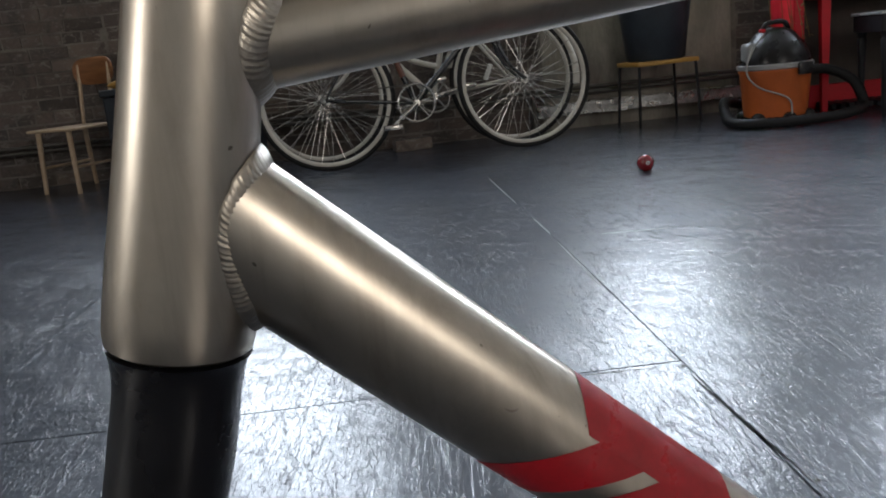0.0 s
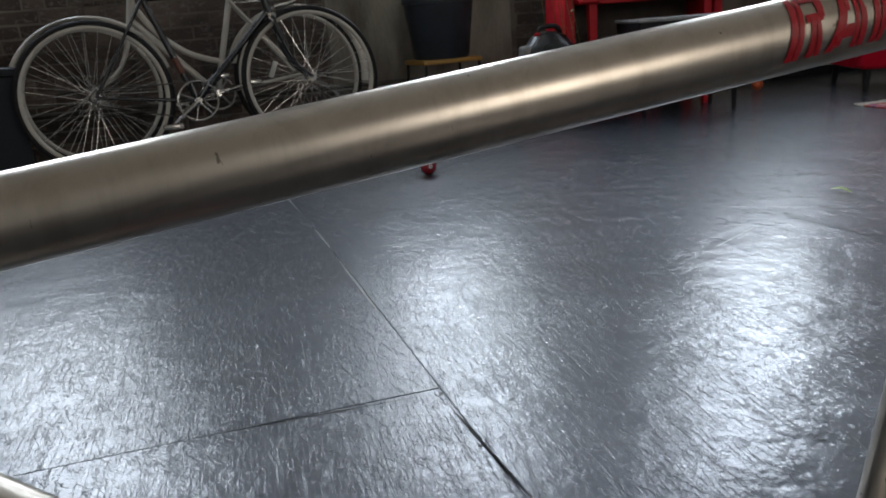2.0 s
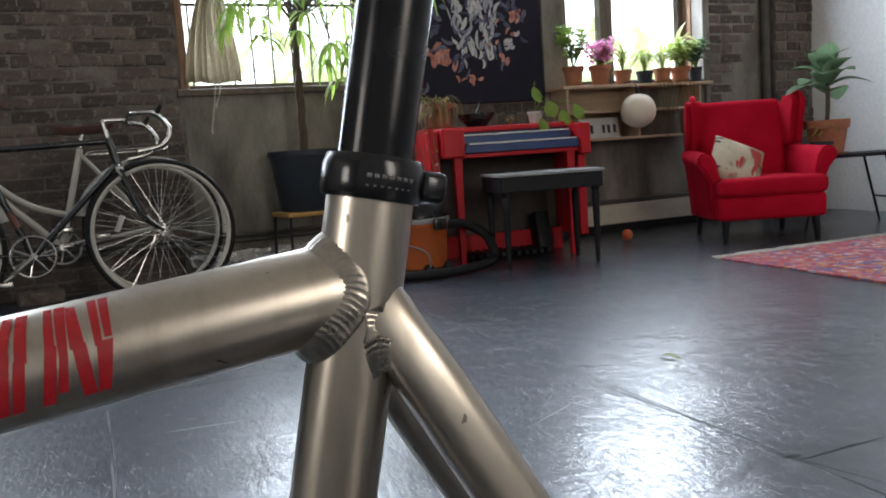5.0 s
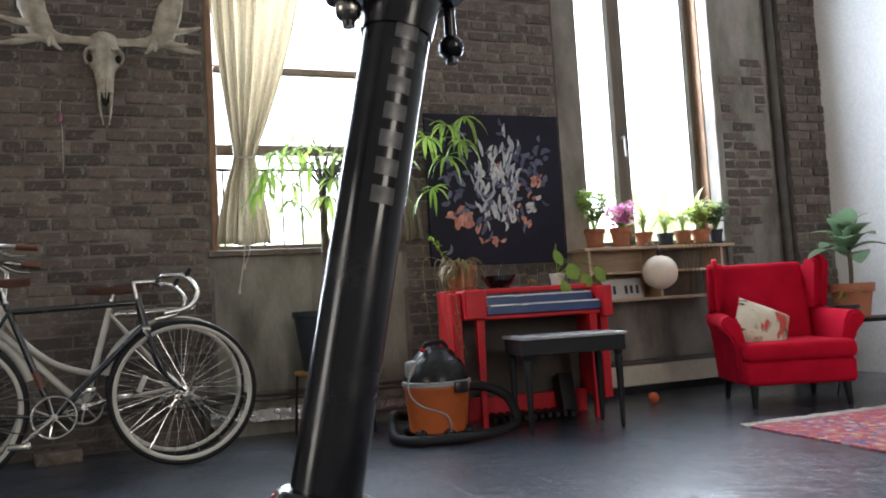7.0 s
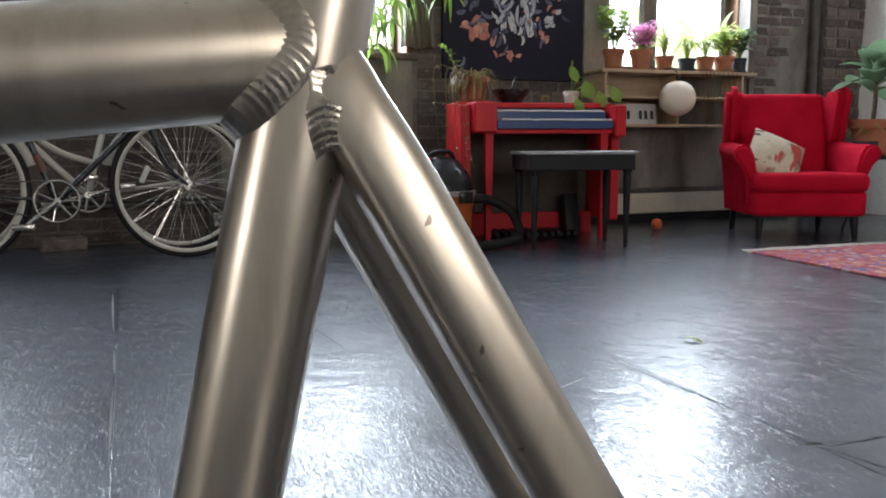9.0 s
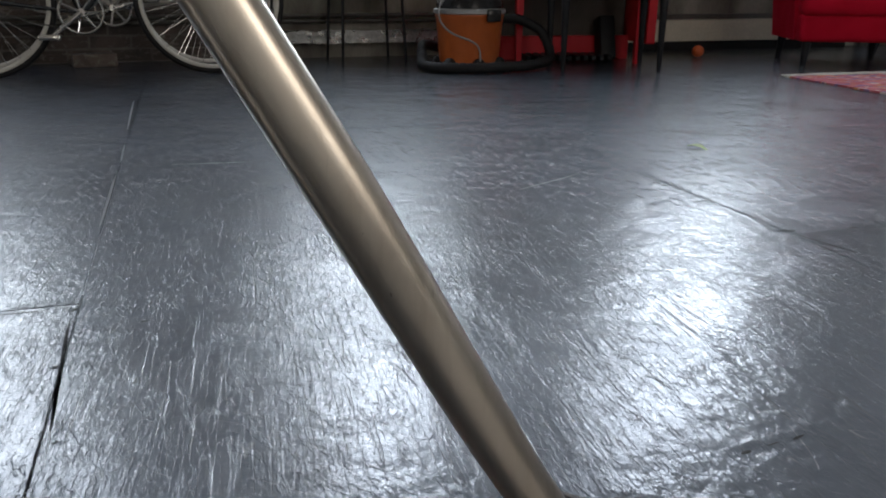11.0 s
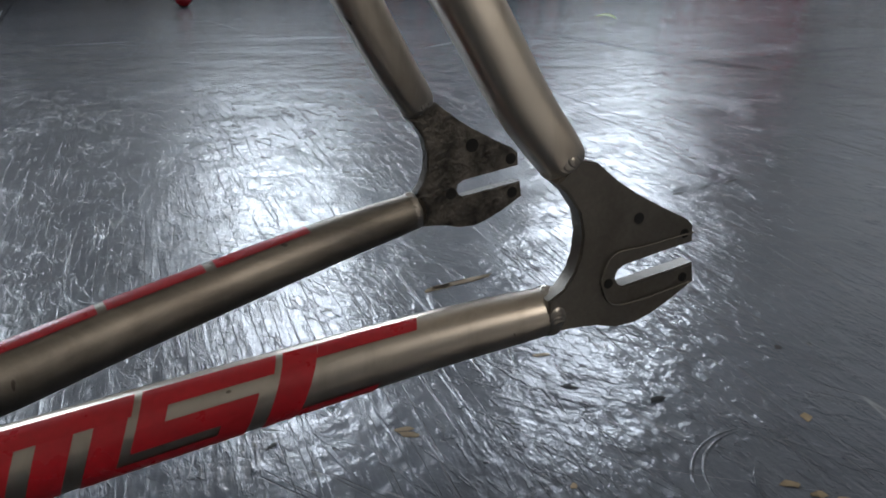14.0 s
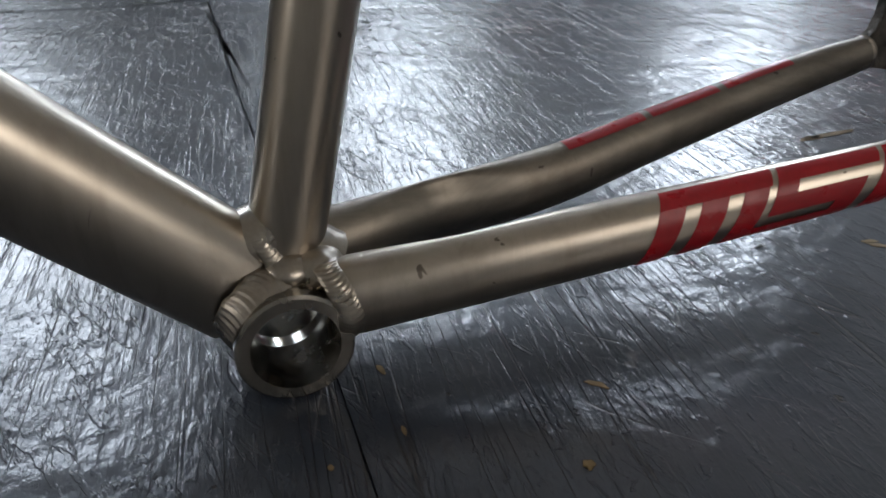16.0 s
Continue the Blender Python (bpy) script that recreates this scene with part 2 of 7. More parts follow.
def brushed_mat(name="bare_aluminium", darken=0.0):
    """Bead-blasted, lacquered bare aluminium with faint stains."""
    m, n, l, p = nodes_of(name)
    broad, grain = noise_tex(n, l, 14, 6, (1, 1, 1), 0.6, 0.6), noise_tex(n, l, 900, 2)
    spots = noise_tex(n, l, 150, 2, (1, 1, 0.6), 0.5, 0.5)
    tone = mixed(n, l, ramp(n, l, broad, [(0.35, 0.0), (0.7, 1.0)]), (0.53, 0.48, 0.41), (0.45, 0.405, 0.345))
    stain = noise_tex(n, l, 24, 6, (1, 1, 0.4), 0.7, 1.4)
    tone = mixed(n, l, ramp(n, l, stain, [(0.52, 0.0), (0.86, 0.55)]), tone, (0.27, 0.23, 0.185))
    streak = noise_tex(n, l, 70, 5, (1, 1, 0.10), 0.65, 0.5)
    tone = mixed(n, l, ramp(n, l, streak, [(0.50, 0.0), (0.72, 0.42)]), tone, (0.30, 0.245, 0.19))
    nick = ridge(n, l, noise_tex(n, l, 26, 2, (1, 1, 0.25), 0.4, 0.8), 0.0016)
    nick = mixed(n, l, 1.0, nick, ramp(n, l, noise_tex(n, l, 30, 2), [(0.66, 0.0), (0.70, 0.7)]), "MULTIPLY")
    tone = mixed(n, l, nick, tone, (0.16, 0.13, 0.11))
    tone = mixed(n, l, ramp(n, l, spots, [(0.735, 0.0), (0.76, 0.85)]), tone, (0.12, 0.10, 0.085))
    if darken:   # mixed towards dark brown all over, in streaks and patches
        mottle = noise_tex(n, l, 34, 6, (0.5, 1, 1), 0.72, 1.0)
        tone = mixed(n, l, ramp(n, l, mottle, [(0.30, darken), (0.66, darken * 0.6)]), tone, (0.060, 0.052, 0.042))
    l.new(tone, p.inputs["Base Color"])
    p.inputs["Metallic"].default_value = 1.0
    dull = 0.13 if darken else 0.0
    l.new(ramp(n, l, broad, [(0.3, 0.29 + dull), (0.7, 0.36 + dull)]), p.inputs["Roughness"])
    bumped(n, l, p, grain, 0.03, 0.0003)
    return m


M = {
    "floor": floor_mat(), "glass": glass_mat(), "alu": brushed_mat(), "alu_dull": brushed_mat("dull_dark_aluminium", 0.72), "alu_blotched": surface("dark_blotched_aluminium", (0.016, 0.014, 0.012), (0.15, 0.135, 0.115), 0.38, 0.5, 90, 420, 0.7, depth=0.0016),
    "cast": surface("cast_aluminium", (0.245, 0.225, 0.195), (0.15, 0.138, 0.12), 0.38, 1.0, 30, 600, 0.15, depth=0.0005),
    "weld": surface("weld_bead", (0.46, 0.42, 0.365), (0.36, 0.325, 0.28), 0.34, 1.0, 40, 500, 0.15, depth=0.0006),
    "decal": surface("red_decal", (0.42, 0.012, 0.02), (0.33, 0.010, 0.016), 0.34, 0, 60, 400, 0.03, depth=0.0004),
    "black": surface("black_anodised", (0.004, 0.004, 0.006), (0.007, 0.007, 0.010), 0.20, 0, 30, 400, 0.03, depth=0.0004, spec=0.32),
    "black_gloss": surface("black_lacquer", (0.006, 0.006, 0.008), (0.010, 0.010, 0.012), 0.27, 0, 20, 300, 0.02, depth=0.0004),
    "silver_print": surface("silver_print", (0.24, 0.24, 0.24), None, 0.45, 0.2, 40, 300, 0.0),
    "worn_print": surface("worn_print", (0.075, 0.075, 0.078), (0.03, 0.03, 0.032), 0.4, 0.2, 160, 500, 0.0),
    "thread": surface("cut_thread", (0.42, 0.40, 0.36), (0.28, 0.265, 0.24), 0.20, 1.0, 40, 300, 0.05, depth=0.0004),
    "hole": surface("dark_hole", (0.004, 0.004, 0.004), None, 0.8, 0, 40, 300, 0.0),
    "brick": brick_mat("old_brick", (0.070, 0.055, 0.048), (0.165, 0.128, 0.107), (0.042, 0.038, 0.038)),
    "mortar": surface("mortar", (0.20, 0.178, 0.155), (0.095, 0.084, 0.074), 0.92, 0, 7, 70, 0.7, depth=0.006),
    "plaster": surface("bare_render", (0.27, 0.25, 0.215), (0.115, 0.103, 0.088), 0.9, 0, 3.2, 40, 0.5, (1.6, 1.6, 0.6), depth=0.006),
    "white_wall": surface("white_paint", (0.74, 0.74, 0.73), (0.70, 0.70, 0.70), 0.7, 0, 1.5, 60, 0.03, depth=0.001),
    "ceiling": surface("ceiling_paint", (0.68, 0.64, 0.575), (0.58, 0.545, 0.49), 0.8, 0, 1.5, 60, 0.1),
    "dark_wall": surface("whitewashed_wall", (0.55, 0.52, 0.47), (0.44, 0.415, 0.375), 0.9, 0, 1.5, 40, 0.3),
}


# ---- mesh helpers ----
def part(name, bm, material, parent=None, label="", smooth=True, sharp=40):
    me = bpy.data.meshes.new(name)
    bm.normal_update()
    for e in bm.edges:
        if len(e.link_faces) == 2 and e.calc_face_angle(0) > radians(sharp):
            e.smooth = False
    for f in bm.faces:
        f.smooth = smooth
    bm.to_mesh(me)
    bm.free()
    for x in material if isinstance(material, (list, tuple)) else [material]:
        me.materials.append(x)
    ob = new(name, me)
    if parent is not None:
        ob.parent = parent
    if label:
        ob["label"] = label
    return ob


def thing(name, label, category, m=None, group="", kind=""):
    ob = new(name)
    ob.empty_display_size = 0.05
    ob.matrix_world = m or Matrix()
    return tagged(ob, label, category, group, kind)


def B():
    return bmesh.new()


def box(bm, lo, hi, bevel=0.0, seg=1, m=None):
    """A box between two corners, its edges rounded."""
    c, s = [(a + b) / 2 for a, b in zip(lo, hi)], [b - a for a, b in zip(lo, hi)]
    mm = Matrix.Translation(c) @ Matrix.Diagonal((*s, 1))
    made = bmesh.ops.create_cube(bm, size=1, matrix=mm)["verts"]
    if bevel:
        es = list({e for v in made for e in v.link_edges})
        made = list({v for f in bmesh.ops.bevel(bm, geom=es, offset=bevel, segments=seg, profile=0.5, affect="EDGES")["faces"] for v in f.verts} | {v for v in made if v.is_valid})
    if m is not None:
        bmesh.ops.transform(bm, matrix=m, verts=[v for v in made if v.is_valid])
    return bm


def tube(bm, pts, radii, seg=20, caps=True, flat=None, closed=False):
    """A swept tube through pts. flat: (across, scale) squashes the section along that direction."""
    pts = [Vector(p) for p in pts]
    if isinstance(radii, (int, float)):
        radii = [radii] * len(pts)
    rings, k = [], len(pts)
    prev = None
    for i, (p, r) in enumerate(zip(pts, radii)):
        a = pts[(i - 1) % k] if (i or closed) else p
        b = pts[(i + 1) % k] if (i < k - 1 or closed) else p
        d = (b - a).normalized()
        if prev is None:
            prev = d.orthogonal().normalized()
        side = (prev - d * prev.dot(d)).normalized()
        prev = side
        up = d.cross(side)
        ring = []
        for j in range(seg):
            w = 2 * math.pi * j / seg
            off = (side * math.cos(w) + up * math.sin(w)) * r
            if flat:
                ax = Vector(flat[0]).normalized()
                off -= ax * off.dot(ax) * (1 - flat[1])
            ring.append(bm.verts.new(p + off))
        rings.append(ring)
    for i in range(k if closed else k - 1):
        q, s = rings[i], rings[(i + 1) % k]
        for j in range(seg):
            bm.faces.new((q[j], q[(j + 1) % seg], s[(j + 1) % seg], s[j]))
    if caps and not closed:
        bm.faces.new(rings[0][::-1])
        bm.faces.new(rings[-1])
    return bm


def lathe(bm, profile, seg=28, m=None, caps=True):
    """A turned shape: (radius, height) pairs round z."""
    rings = []
    m = m or Matrix()
    for r, z in profile:
        rings.append([bm.verts.new(m @ Vector((r * math.cos(2 * math.pi * j / seg), r * math.sin(2 * math.pi * j / seg), z))) for j in range(seg)])
    for q, s in zip(rings, rings[1:]):
        for j in range(seg):
            bm.faces.new((q[j], q[(j + 1) % seg], s[(j + 1) % seg], s[j]))
    if caps:
        bm.faces.new(rings[0][::-1])
        bm.faces.new(rings[-1])
    return bm


def plate(bm, outline, thick, m=None, hole=None):
    """A flat plate in x and z with this outline (and a hole), thick along y, centred."""
    m = m or Matrix()
    f = [bm.verts.new(m @ Vector((x, -thick / 2, z))) for x, z in outline]
    g = [bm.verts.new(m @ Vector((x, thick / 2, z))) for x, z in outline]
    k = len(outline)
    for i in range(k):
        bm.faces.new((f[i], f[(i + 1) % k], g[(i + 1) % k], g[i]))
    a, b = bm.faces.new(f[::-1]), bm.faces.new(g)
    bm.normal_update()
    bmesh.ops.triangulate(bm, faces=[a, b], ngon_method="EAR_CLIP")
    return bm


def along(a, b):
    """A frame at a whose z points to b."""
    a, b = Vector(a), Vector(b)
    return Matrix.Translation(a) @ (b - a).to_track_quat("Z", "Y").to_matrix().to_4x4()


def blob(bm, c, r, seg=16, rings=10, jit=0.0):
    bmesh.ops.create_uvsphere(bm, u_segments=seg, v_segments=rings, radius=1, matrix=Matrix.Translation(c) @ Matrix.Diagonal((*((r, r, r) if isinstance(r, (int, float)) else r), 1)))
    return bm


def smooth_line(pts, n=6):
    """A finer line through pts (Catmull-Rom)."""
    pts = [Vector(p) for p in pts]
    out = []
    for i in range(len(pts) - 1):
        p0, p1, p2, p3 = pts[max(i - 1, 0)], pts[i], pts[i + 1], pts[min(i + 2, len(pts) - 1)]
        for j in range(n):
            t = j / n
            out.append(0.5 * ((2 * p1) + (p2 - p0) * t + (2 * p0 - 5 * p1 + 4 * p2 - p3) * t * t + (3 * p1 - p0 - 3 * p2 + p3) * t ** 3))
    return out + [pts[-1]]


def daub_mat(name, a, b):
    """Oil paint laid on in strokes, each of its own shade."""
    m, n, l, p = nodes_of(name)
    geo = n.new("ShaderNodeNewGeometry")
    drag = noise_tex(n, l, 60, 3, (1, 1, 0.3))
    tone = mixed(n, l, geo.outputs["Random Per Island"], a, b)
    tone = mixed(n, l, 0.5, tone, ramp(n, l, drag, [(0.35, 0.35), (0.65, 1.0)]), "MULTIPLY")
    l.new(tone, p.inputs["Base Color"])
    p.inputs["Roughness"].default_value = 0.5
    p.inputs["Specular IOR Level"].default_value = 0.2
    bumped(n, l, p, drag, 0.3, 0.001)
    return m


def rug_mat():
    m, n, l, p = nodes_of("woven_rug")
    co, vo = n.new("ShaderNodeTexCoord"), n.new("ShaderNodeTexVoronoi")
    mp = n.new("ShaderNodeMapping")
    mp.inputs["Scale"].default_value = (36, 36, 1)
    l.new(co.outputs["Object"], mp.inputs[0])
    l.new(mp.outputs[0], vo.inputs["Vector"])
    vo.distance, vo.inputs["Scale"].default_value = "MANHATTAN", 1.0
    sep = n.new("ShaderNodeSeparateColor")
    l.new(vo.outputs["Color"], sep.inputs[0])
    broad, grain = noise_tex(n, l, 2.4, 3), noise_tex(n, l, 260, 2)
    r = n.new("ShaderNodeValToRGB")
    r.color_ramp.interpolation = "CONSTANT"
    stops = [(0.0, (0.36, 0.07, 0.08)), (0.34, (0.50, 0.16, 0.17)), (0.52, (0.10, 0.09, 0.20)), (0.64, (0.50, 0.20, 0.08)), (0.76, (0.52, 0.40, 0.36)), (0.88, (0.20, 0.13, 0.25))]
    while len(r.color_ramp.elements) < len(stops):
        r.color_ramp.elements.new(0.5)
    for e, (at, c) in zip(r.color_ramp.elements, stops):
        e.position, e.color = at, (*c, 1)
    l.new(sep.outputs[0], r.inputs[0])
    tone = mixed(n, l, ramp(n, l, broad, [(0.50, 0.0), (0.64, 0.4)]), r.outputs[0], (0.42, 0.06, 0.08))
    tone = mixed(n, l, 0.6, tone, ramp(n, l, grain, [(0.3, 0.5), (0.7, 1.0)]), "MULTIPLY")
    l.new(tone, p.inputs["Base Color"])
    p.inputs["Roughness"].default_value = 0.95
    bumped(n, l, p, grain, 0.8, 0.004)
    return m


def leaf_mat(name, a, b):
    m, n, l, p = nodes_of(name)
    info, geo = n.new("ShaderNodeObjectInfo"), n.new("ShaderNodeNewGeometry")
    veins = noise_tex(n, l, 60, 3)
    tone = mixed(n, l, geo.outputs["Random Per Island"], a, b)
    tone = mixed(n, l, 0.4, tone, ramp(n, l, veins, [(0.3, 0.5), (0.7, 1.0)]), "MULTIPLY")
    l.new(tone, p.inputs["Base Color"])
    p.inputs["Roughness"].default_value = 0.45
    p.inputs["Subsurface Weight"].default_value = 0.0
    tr = n.new("ShaderNodeBsdfTranslucent")
    l.new(tone, tr.inputs["Color"])
    mx = n.new("ShaderNodeMixShader")
    mx.inputs[0].default_value = 0.55
    l.new(p.outputs[0], mx.inputs[1])
    l.new(tr.outputs[0], mx.inputs[2])
    l.new(mx.outputs[0], n["Material Output"].inputs["Surface"])
    return m


def outdoors_mat():
    """Bright hazy daylight with soft green trees low down."""
    m, n, l, p = nodes_of("bright_outdoors")
    em = n.new("ShaderNodeEmission")
    co, sep = n.new("ShaderNodeTexCoord"), n.new("ShaderNodeSeparateXYZ")
    l.new(co.outputs["Object"], sep.inputs[0])
    clump = noise_tex(n, l, 1.3, 6, (1, 1, 1), 0.65)
    add = n.new("ShaderNodeMath")
    add.operation = "MULTIPLY_ADD"
    l.new(clump, add.inputs[0])
    add.inputs[1].default_value = -4.5
    l.new(sep.outputs["Z"], add.inputs[2])
    tone = mixed(n, l, ramp(n, l, add.outputs[0], [(0.0, 0.0), (0.35, 1.0)]), (0.26, 0.31, 0.17), (0.90, 0.96, 1.0))
    l.new(tone, em.inputs["Color"])
    em.inputs["Strength"].default_value = 2.6
    l.new(em.outputs[0], n["Material Output"].inputs["Surface"])
    return m


def printed_linen():
    """Cream linen with faded olive, red and dark printed patches."""
    m, n, l, p = nodes_of("printed_linen")
    weave = noise_tex(n, l, 300, 2)
    tone = mixed(n, l, ramp(n, l, noise_tex(n, l, 8, 3), [(0.35, 0.0), (0.65, 1.0)]), (0.56, 0.50, 0.39), (0.46, 0.40, 0.30))
    tone = mixed(n, l, ramp(n, l, noise_tex(n, l, 9, 2, (1.0, 1, 0.5), 0.4, 0.6), [(0.57, 0.0), (0.60, 0.7)]), tone, (0.22, 0.20, 0.14))
    tone = mixed(n, l, ramp(n, l, noise_tex(n, l, 7, 2, (1.6, 1, 0.6), 0.4, 0.3), [(0.60, 0.0), (0.62, 0.9)]), tone, (0.42, 0.05, 0.045))
    tone = mixed(n, l, ramp(n, l, noise_tex(n, l, 17, 1, (0.5, 1, 1.6), 0.4, 0.3), [(0.66, 0.0), (0.68, 0.9)]), tone, (0.05, 0.045, 0.045))
    tone = mixed(n, l, 0.4, tone, ramp(n, l, weave, [(0.3, 0.55), (0.7, 1.0)]), "MULTIPLY")
    l.new(tone, p.inputs["Base Color"])
    p.inputs["Roughness"].default_value, p.inputs["Specular IOR Level"].default_value = 0.95, 0.15
    bumped(n, l, p, weave, 0.4, 0.002)
    return m


M.update({
    "canvas": surface("primed_dark_canvas", (0.012, 0.012, 0.022), (0.020, 0.019, 0.032), 0.6, 0, 4, 220, 0.3, depth=0.001, spec=0.15),
    "daub_pale": daub_mat("pale_paint", (0.34, 0.37, 0.45), (0.62, 0.62, 0.60)), "daub_blue": daub_mat("slate_paint", (0.05, 0.055, 0.10), (0.16, 0.17, 0.25)),
    "daub_peach": daub_mat("peach_paint", (0.42, 0.13, 0.10), (0.62, 0.32, 0.24)), "rug": rug_mat(), "outdoors": outdoors_mat(),
    "fringe": surface("cotton_fringe", (0.62, 0.58, 0.52), None, 0.95, 0, 20, 200, 0.2),
    "red_paint": surface("red_paint", (0.50, 0.012, 0.022), (0.38, 0.010, 0.018), 0.42, 0, 5, 120, 0.1, depth=0.001, spec=0.22),
    "red_cloth": surface("red_wool_cloth", (0.46, 0.006, 0.026), (0.36, 0.005, 0.020), 0.92, 0, 6, 420, 0.5, depth=0.002, spec=0.08),
    "blue_paint": surface("blue_paint", (0.012, 0.042, 0.15), (0.010, 0.034, 0.115), 0.4, 0, 6, 120, 0.1, depth=0.001),
    "ivory": surface("ivory_key", (0.66, 0.65, 0.62), None, 0.35, 0, 20, 200, 0.0),
    "black_wood": surface("black_painted_wood", (0.007, 0.008, 0.010), (0.013, 0.014, 0.017), 0.5, 0, 8, 120, 0.12, depth=0.001, spec=0.22),
    # pale wear on floor edges; on the bench top, window reflection as colour
    "grey_top": surface("sheen_and_wear_grey", (0.30, 0.31, 0.32), (0.20, 0.21, 0.22), 0.32, 0, 8, 90, 0.06, depth=0.001),
    "ply": surface("pale_plywood", (0.48, 0.36, 0.25), (0.40, 0.29, 0.19), 0.6, 0, 5, 60, 0.15, (1, 6, 6), depth=0.001),
    "wood": surface("varnished_wood", (0.30, 0.13, 0.05), (0.20, 0.085, 0.035), 0.45, 0, 6, 70, 0.15, (1, 7, 7), depth=0.001),
    "yellow_wood": surface("yellow_stool_top", (0.42, 0.24, 0.055), (0.32, 0.18, 0.04), 0.5, 0, 6, 70, 0.1, depth=0.001),
    "frame_brown": surface("brown_window_frame", (0.125, 0.095, 0.070), (0.085, 0.065, 0.050), 0.6, 0, 5, 80, 0.2, (5, 5, 1), depth=0.001),
    "jamb": surface("worn_brown_jamb", (0.27, 0.15, 0.085), (0.17, 0.09, 0.05), 0.6, 0, 7, 80, 0.2, (5, 5, 1), depth=0.001),
    "terracotta": surface("terracotta", (0.37, 0.145, 0.075), (0.27, 0.10, 0.055), 0.85, 0, 9, 120, 0.2, depth=0.001),
    "slate_pot": surface("slate_plastic", (0.030, 0.038, 0.050), (0.022, 0.028, 0.036), 0.45, 0, 8, 120, 0.06, depth=0.001, spec=0.22),
    "soil": surface("soil", (0.035, 0.024, 0.016), None, 0.95, 0, 30, 120, 0.8),
    "bark": surface("bark", (0.115, 0.085, 0.058), (0.07, 0.05, 0.034), 0.9, 0, 14, 140, 0.6),
    "leaf": leaf_mat("bright_leaf", (0.15, 0.26, 0.035), (0.27, 0.37, 0.075)),
    "leaf_dark": leaf_mat("dark_leaf", (0.12, 0.20, 0.11), (0.20, 0.29, 0.17)),
    "leaf_pale": leaf_mat("pale_leaf", (0.40, 0.50, 0.13), (0.54, 0.60, 0.25)),
    "leaf_dry": leaf_mat("dry_leaf", (0.20, 0.15, 0.055), (0.28, 0.21, 0.09)),
    "pink": leaf_mat("pink_petals", (0.66, 0.22, 0.44), (0.78, 0.36, 0.56)),
    "cloth": leaf_mat("cream_curtain", (0.48, 0.43, 0.34), (0.42, 0.38, 0.30)),
    "ochre": surface("ochre_paint", (0.30, 0.21, 0.10), (0.20, 0.14, 0.07), 0.6, 0, 90, 500, 0.3, depth=0.0006),
    "organ_back": surface("dusty_brown_board", (0.075, 0.060, 0.050), (0.05, 0.042, 0.036), 0.7, 0, 5, 70, 0.15),
    "rope": surface("cotton_rope", (0.55, 0.50, 0.42), None, 0.95, 0, 30, 240, 0.4),
    "bone": surface("old_bone", (0.46, 0.415, 0.34), (0.25, 0.215, 0.165), 0.7, 0, 14, 120, 0.5),
    "orange": surface("orange_plastic", (0.48, 0.115, 0.028), (0.40, 0.095, 0.022), 0.38, 0, 8, 160, 0.04, depth=0.001),
    "rubber": surface("black_rubber", (0.008, 0.008, 0.009), (0.014, 0.014, 0.015), 0.6, 0, 12, 200, 0.15, depth=0.001, spec=0.22),
    "dark_plastic": surface("dark_plastic", (0.010, 0.010, 0.011), (0.016, 0.016, 0.017), 0.3, 0, 10, 200, 0.04, depth=0.001, spec=0.22),
    "grey_plastic": surface("grey_plastic", (0.28, 0.28, 0.28), None, 0.4, 0, 10, 200, 0.04, depth=0.001),
    "chrome": surface("chrome", (0.50, 0.49, 0.47), (0.36, 0.35, 0.335), 0.22, 1.0, 12, 300, 0.0),
    "cream_paint": surface("cream_bicycle_paint", (0.52, 0.50, 0.45), (0.44, 0.42, 0.37), 0.35, 0, 10, 200, 0.04, depth=0.001),
    "bike_black": surface("black_bicycle_paint", (0.012, 0.014, 0.018), None, 0.24, 0, 10, 200, 0.03, depth=0.001),
    "leather": surface("brown_leather", (0.12, 0.038, 0.020), (0.08, 0.026, 0.014), 0.5, 0, 14, 200, 0.2, depth=0.001),
    "heater": surface("cream_enamel", (0.54, 0.50, 0.40), (0.45, 0.41, 0.33), 0.5, 0, 5, 100, 0.08, depth=0.001),
    "pipe": surface("dusty_iron", (0.085, 0.078, 0.070), None, 0.6, 0.3, 10, 140, 0.2),
    "foil": surface("crumpled_foil", (0.42, 0.42, 0.41), (0.24, 0.24, 0.24), 0.3, 0.8, 22, 70, 0.9, depth=0.008),
    "paper": surface("paper_shade", (0.72, 0.66, 0.55), (0.64, 0.57, 0.47), 0.9, 0, 6, 160, 0.15),
    "cushion": printed_linen(),
    "ball_red": surface("red_glass_ball", (0.20, 0.008, 0.012), (0.14, 0.006, 0.010), 0.14, 0, 20, 200, 0.0, coat=0.6),
    "ball_orange": surface("orange_ball", (0.60, 0.11, 0.025), None, 0.5, 0, 20, 200, 0.05),
    "plate": surface("white_enamel_sign", (0.55, 0.55, 0.53), None, 0.5, 0, 9, 120, 0.05),
    "ink": surface("dark_ink", (0.03, 0.03, 0.035), None, 0.6, 0, 9, 120, 0.0),
    "slate_box": surface("blue_black_paint", (0.014, 0.018, 0.024), (0.022, 0.027, 0.034), 0.6, 0, 6, 100, 0.15, spec=0.22),
})


# ---- the room ----
W1 = (0.475, 1.60, 1.055, 3.35)     # window: x from, x to, sill, head
W2 = (2.94, 4.075, 1.00, 3.35)
W0 = (-1.935, -0.81, 1.055, 3.35)
TH = 0.32


def wall_box(name, lo, hi, material, label, parent=None):
    return tagged(part(name, box(B(), lo, hi), material, parent, smooth=False), label, "wall", kind="structure")


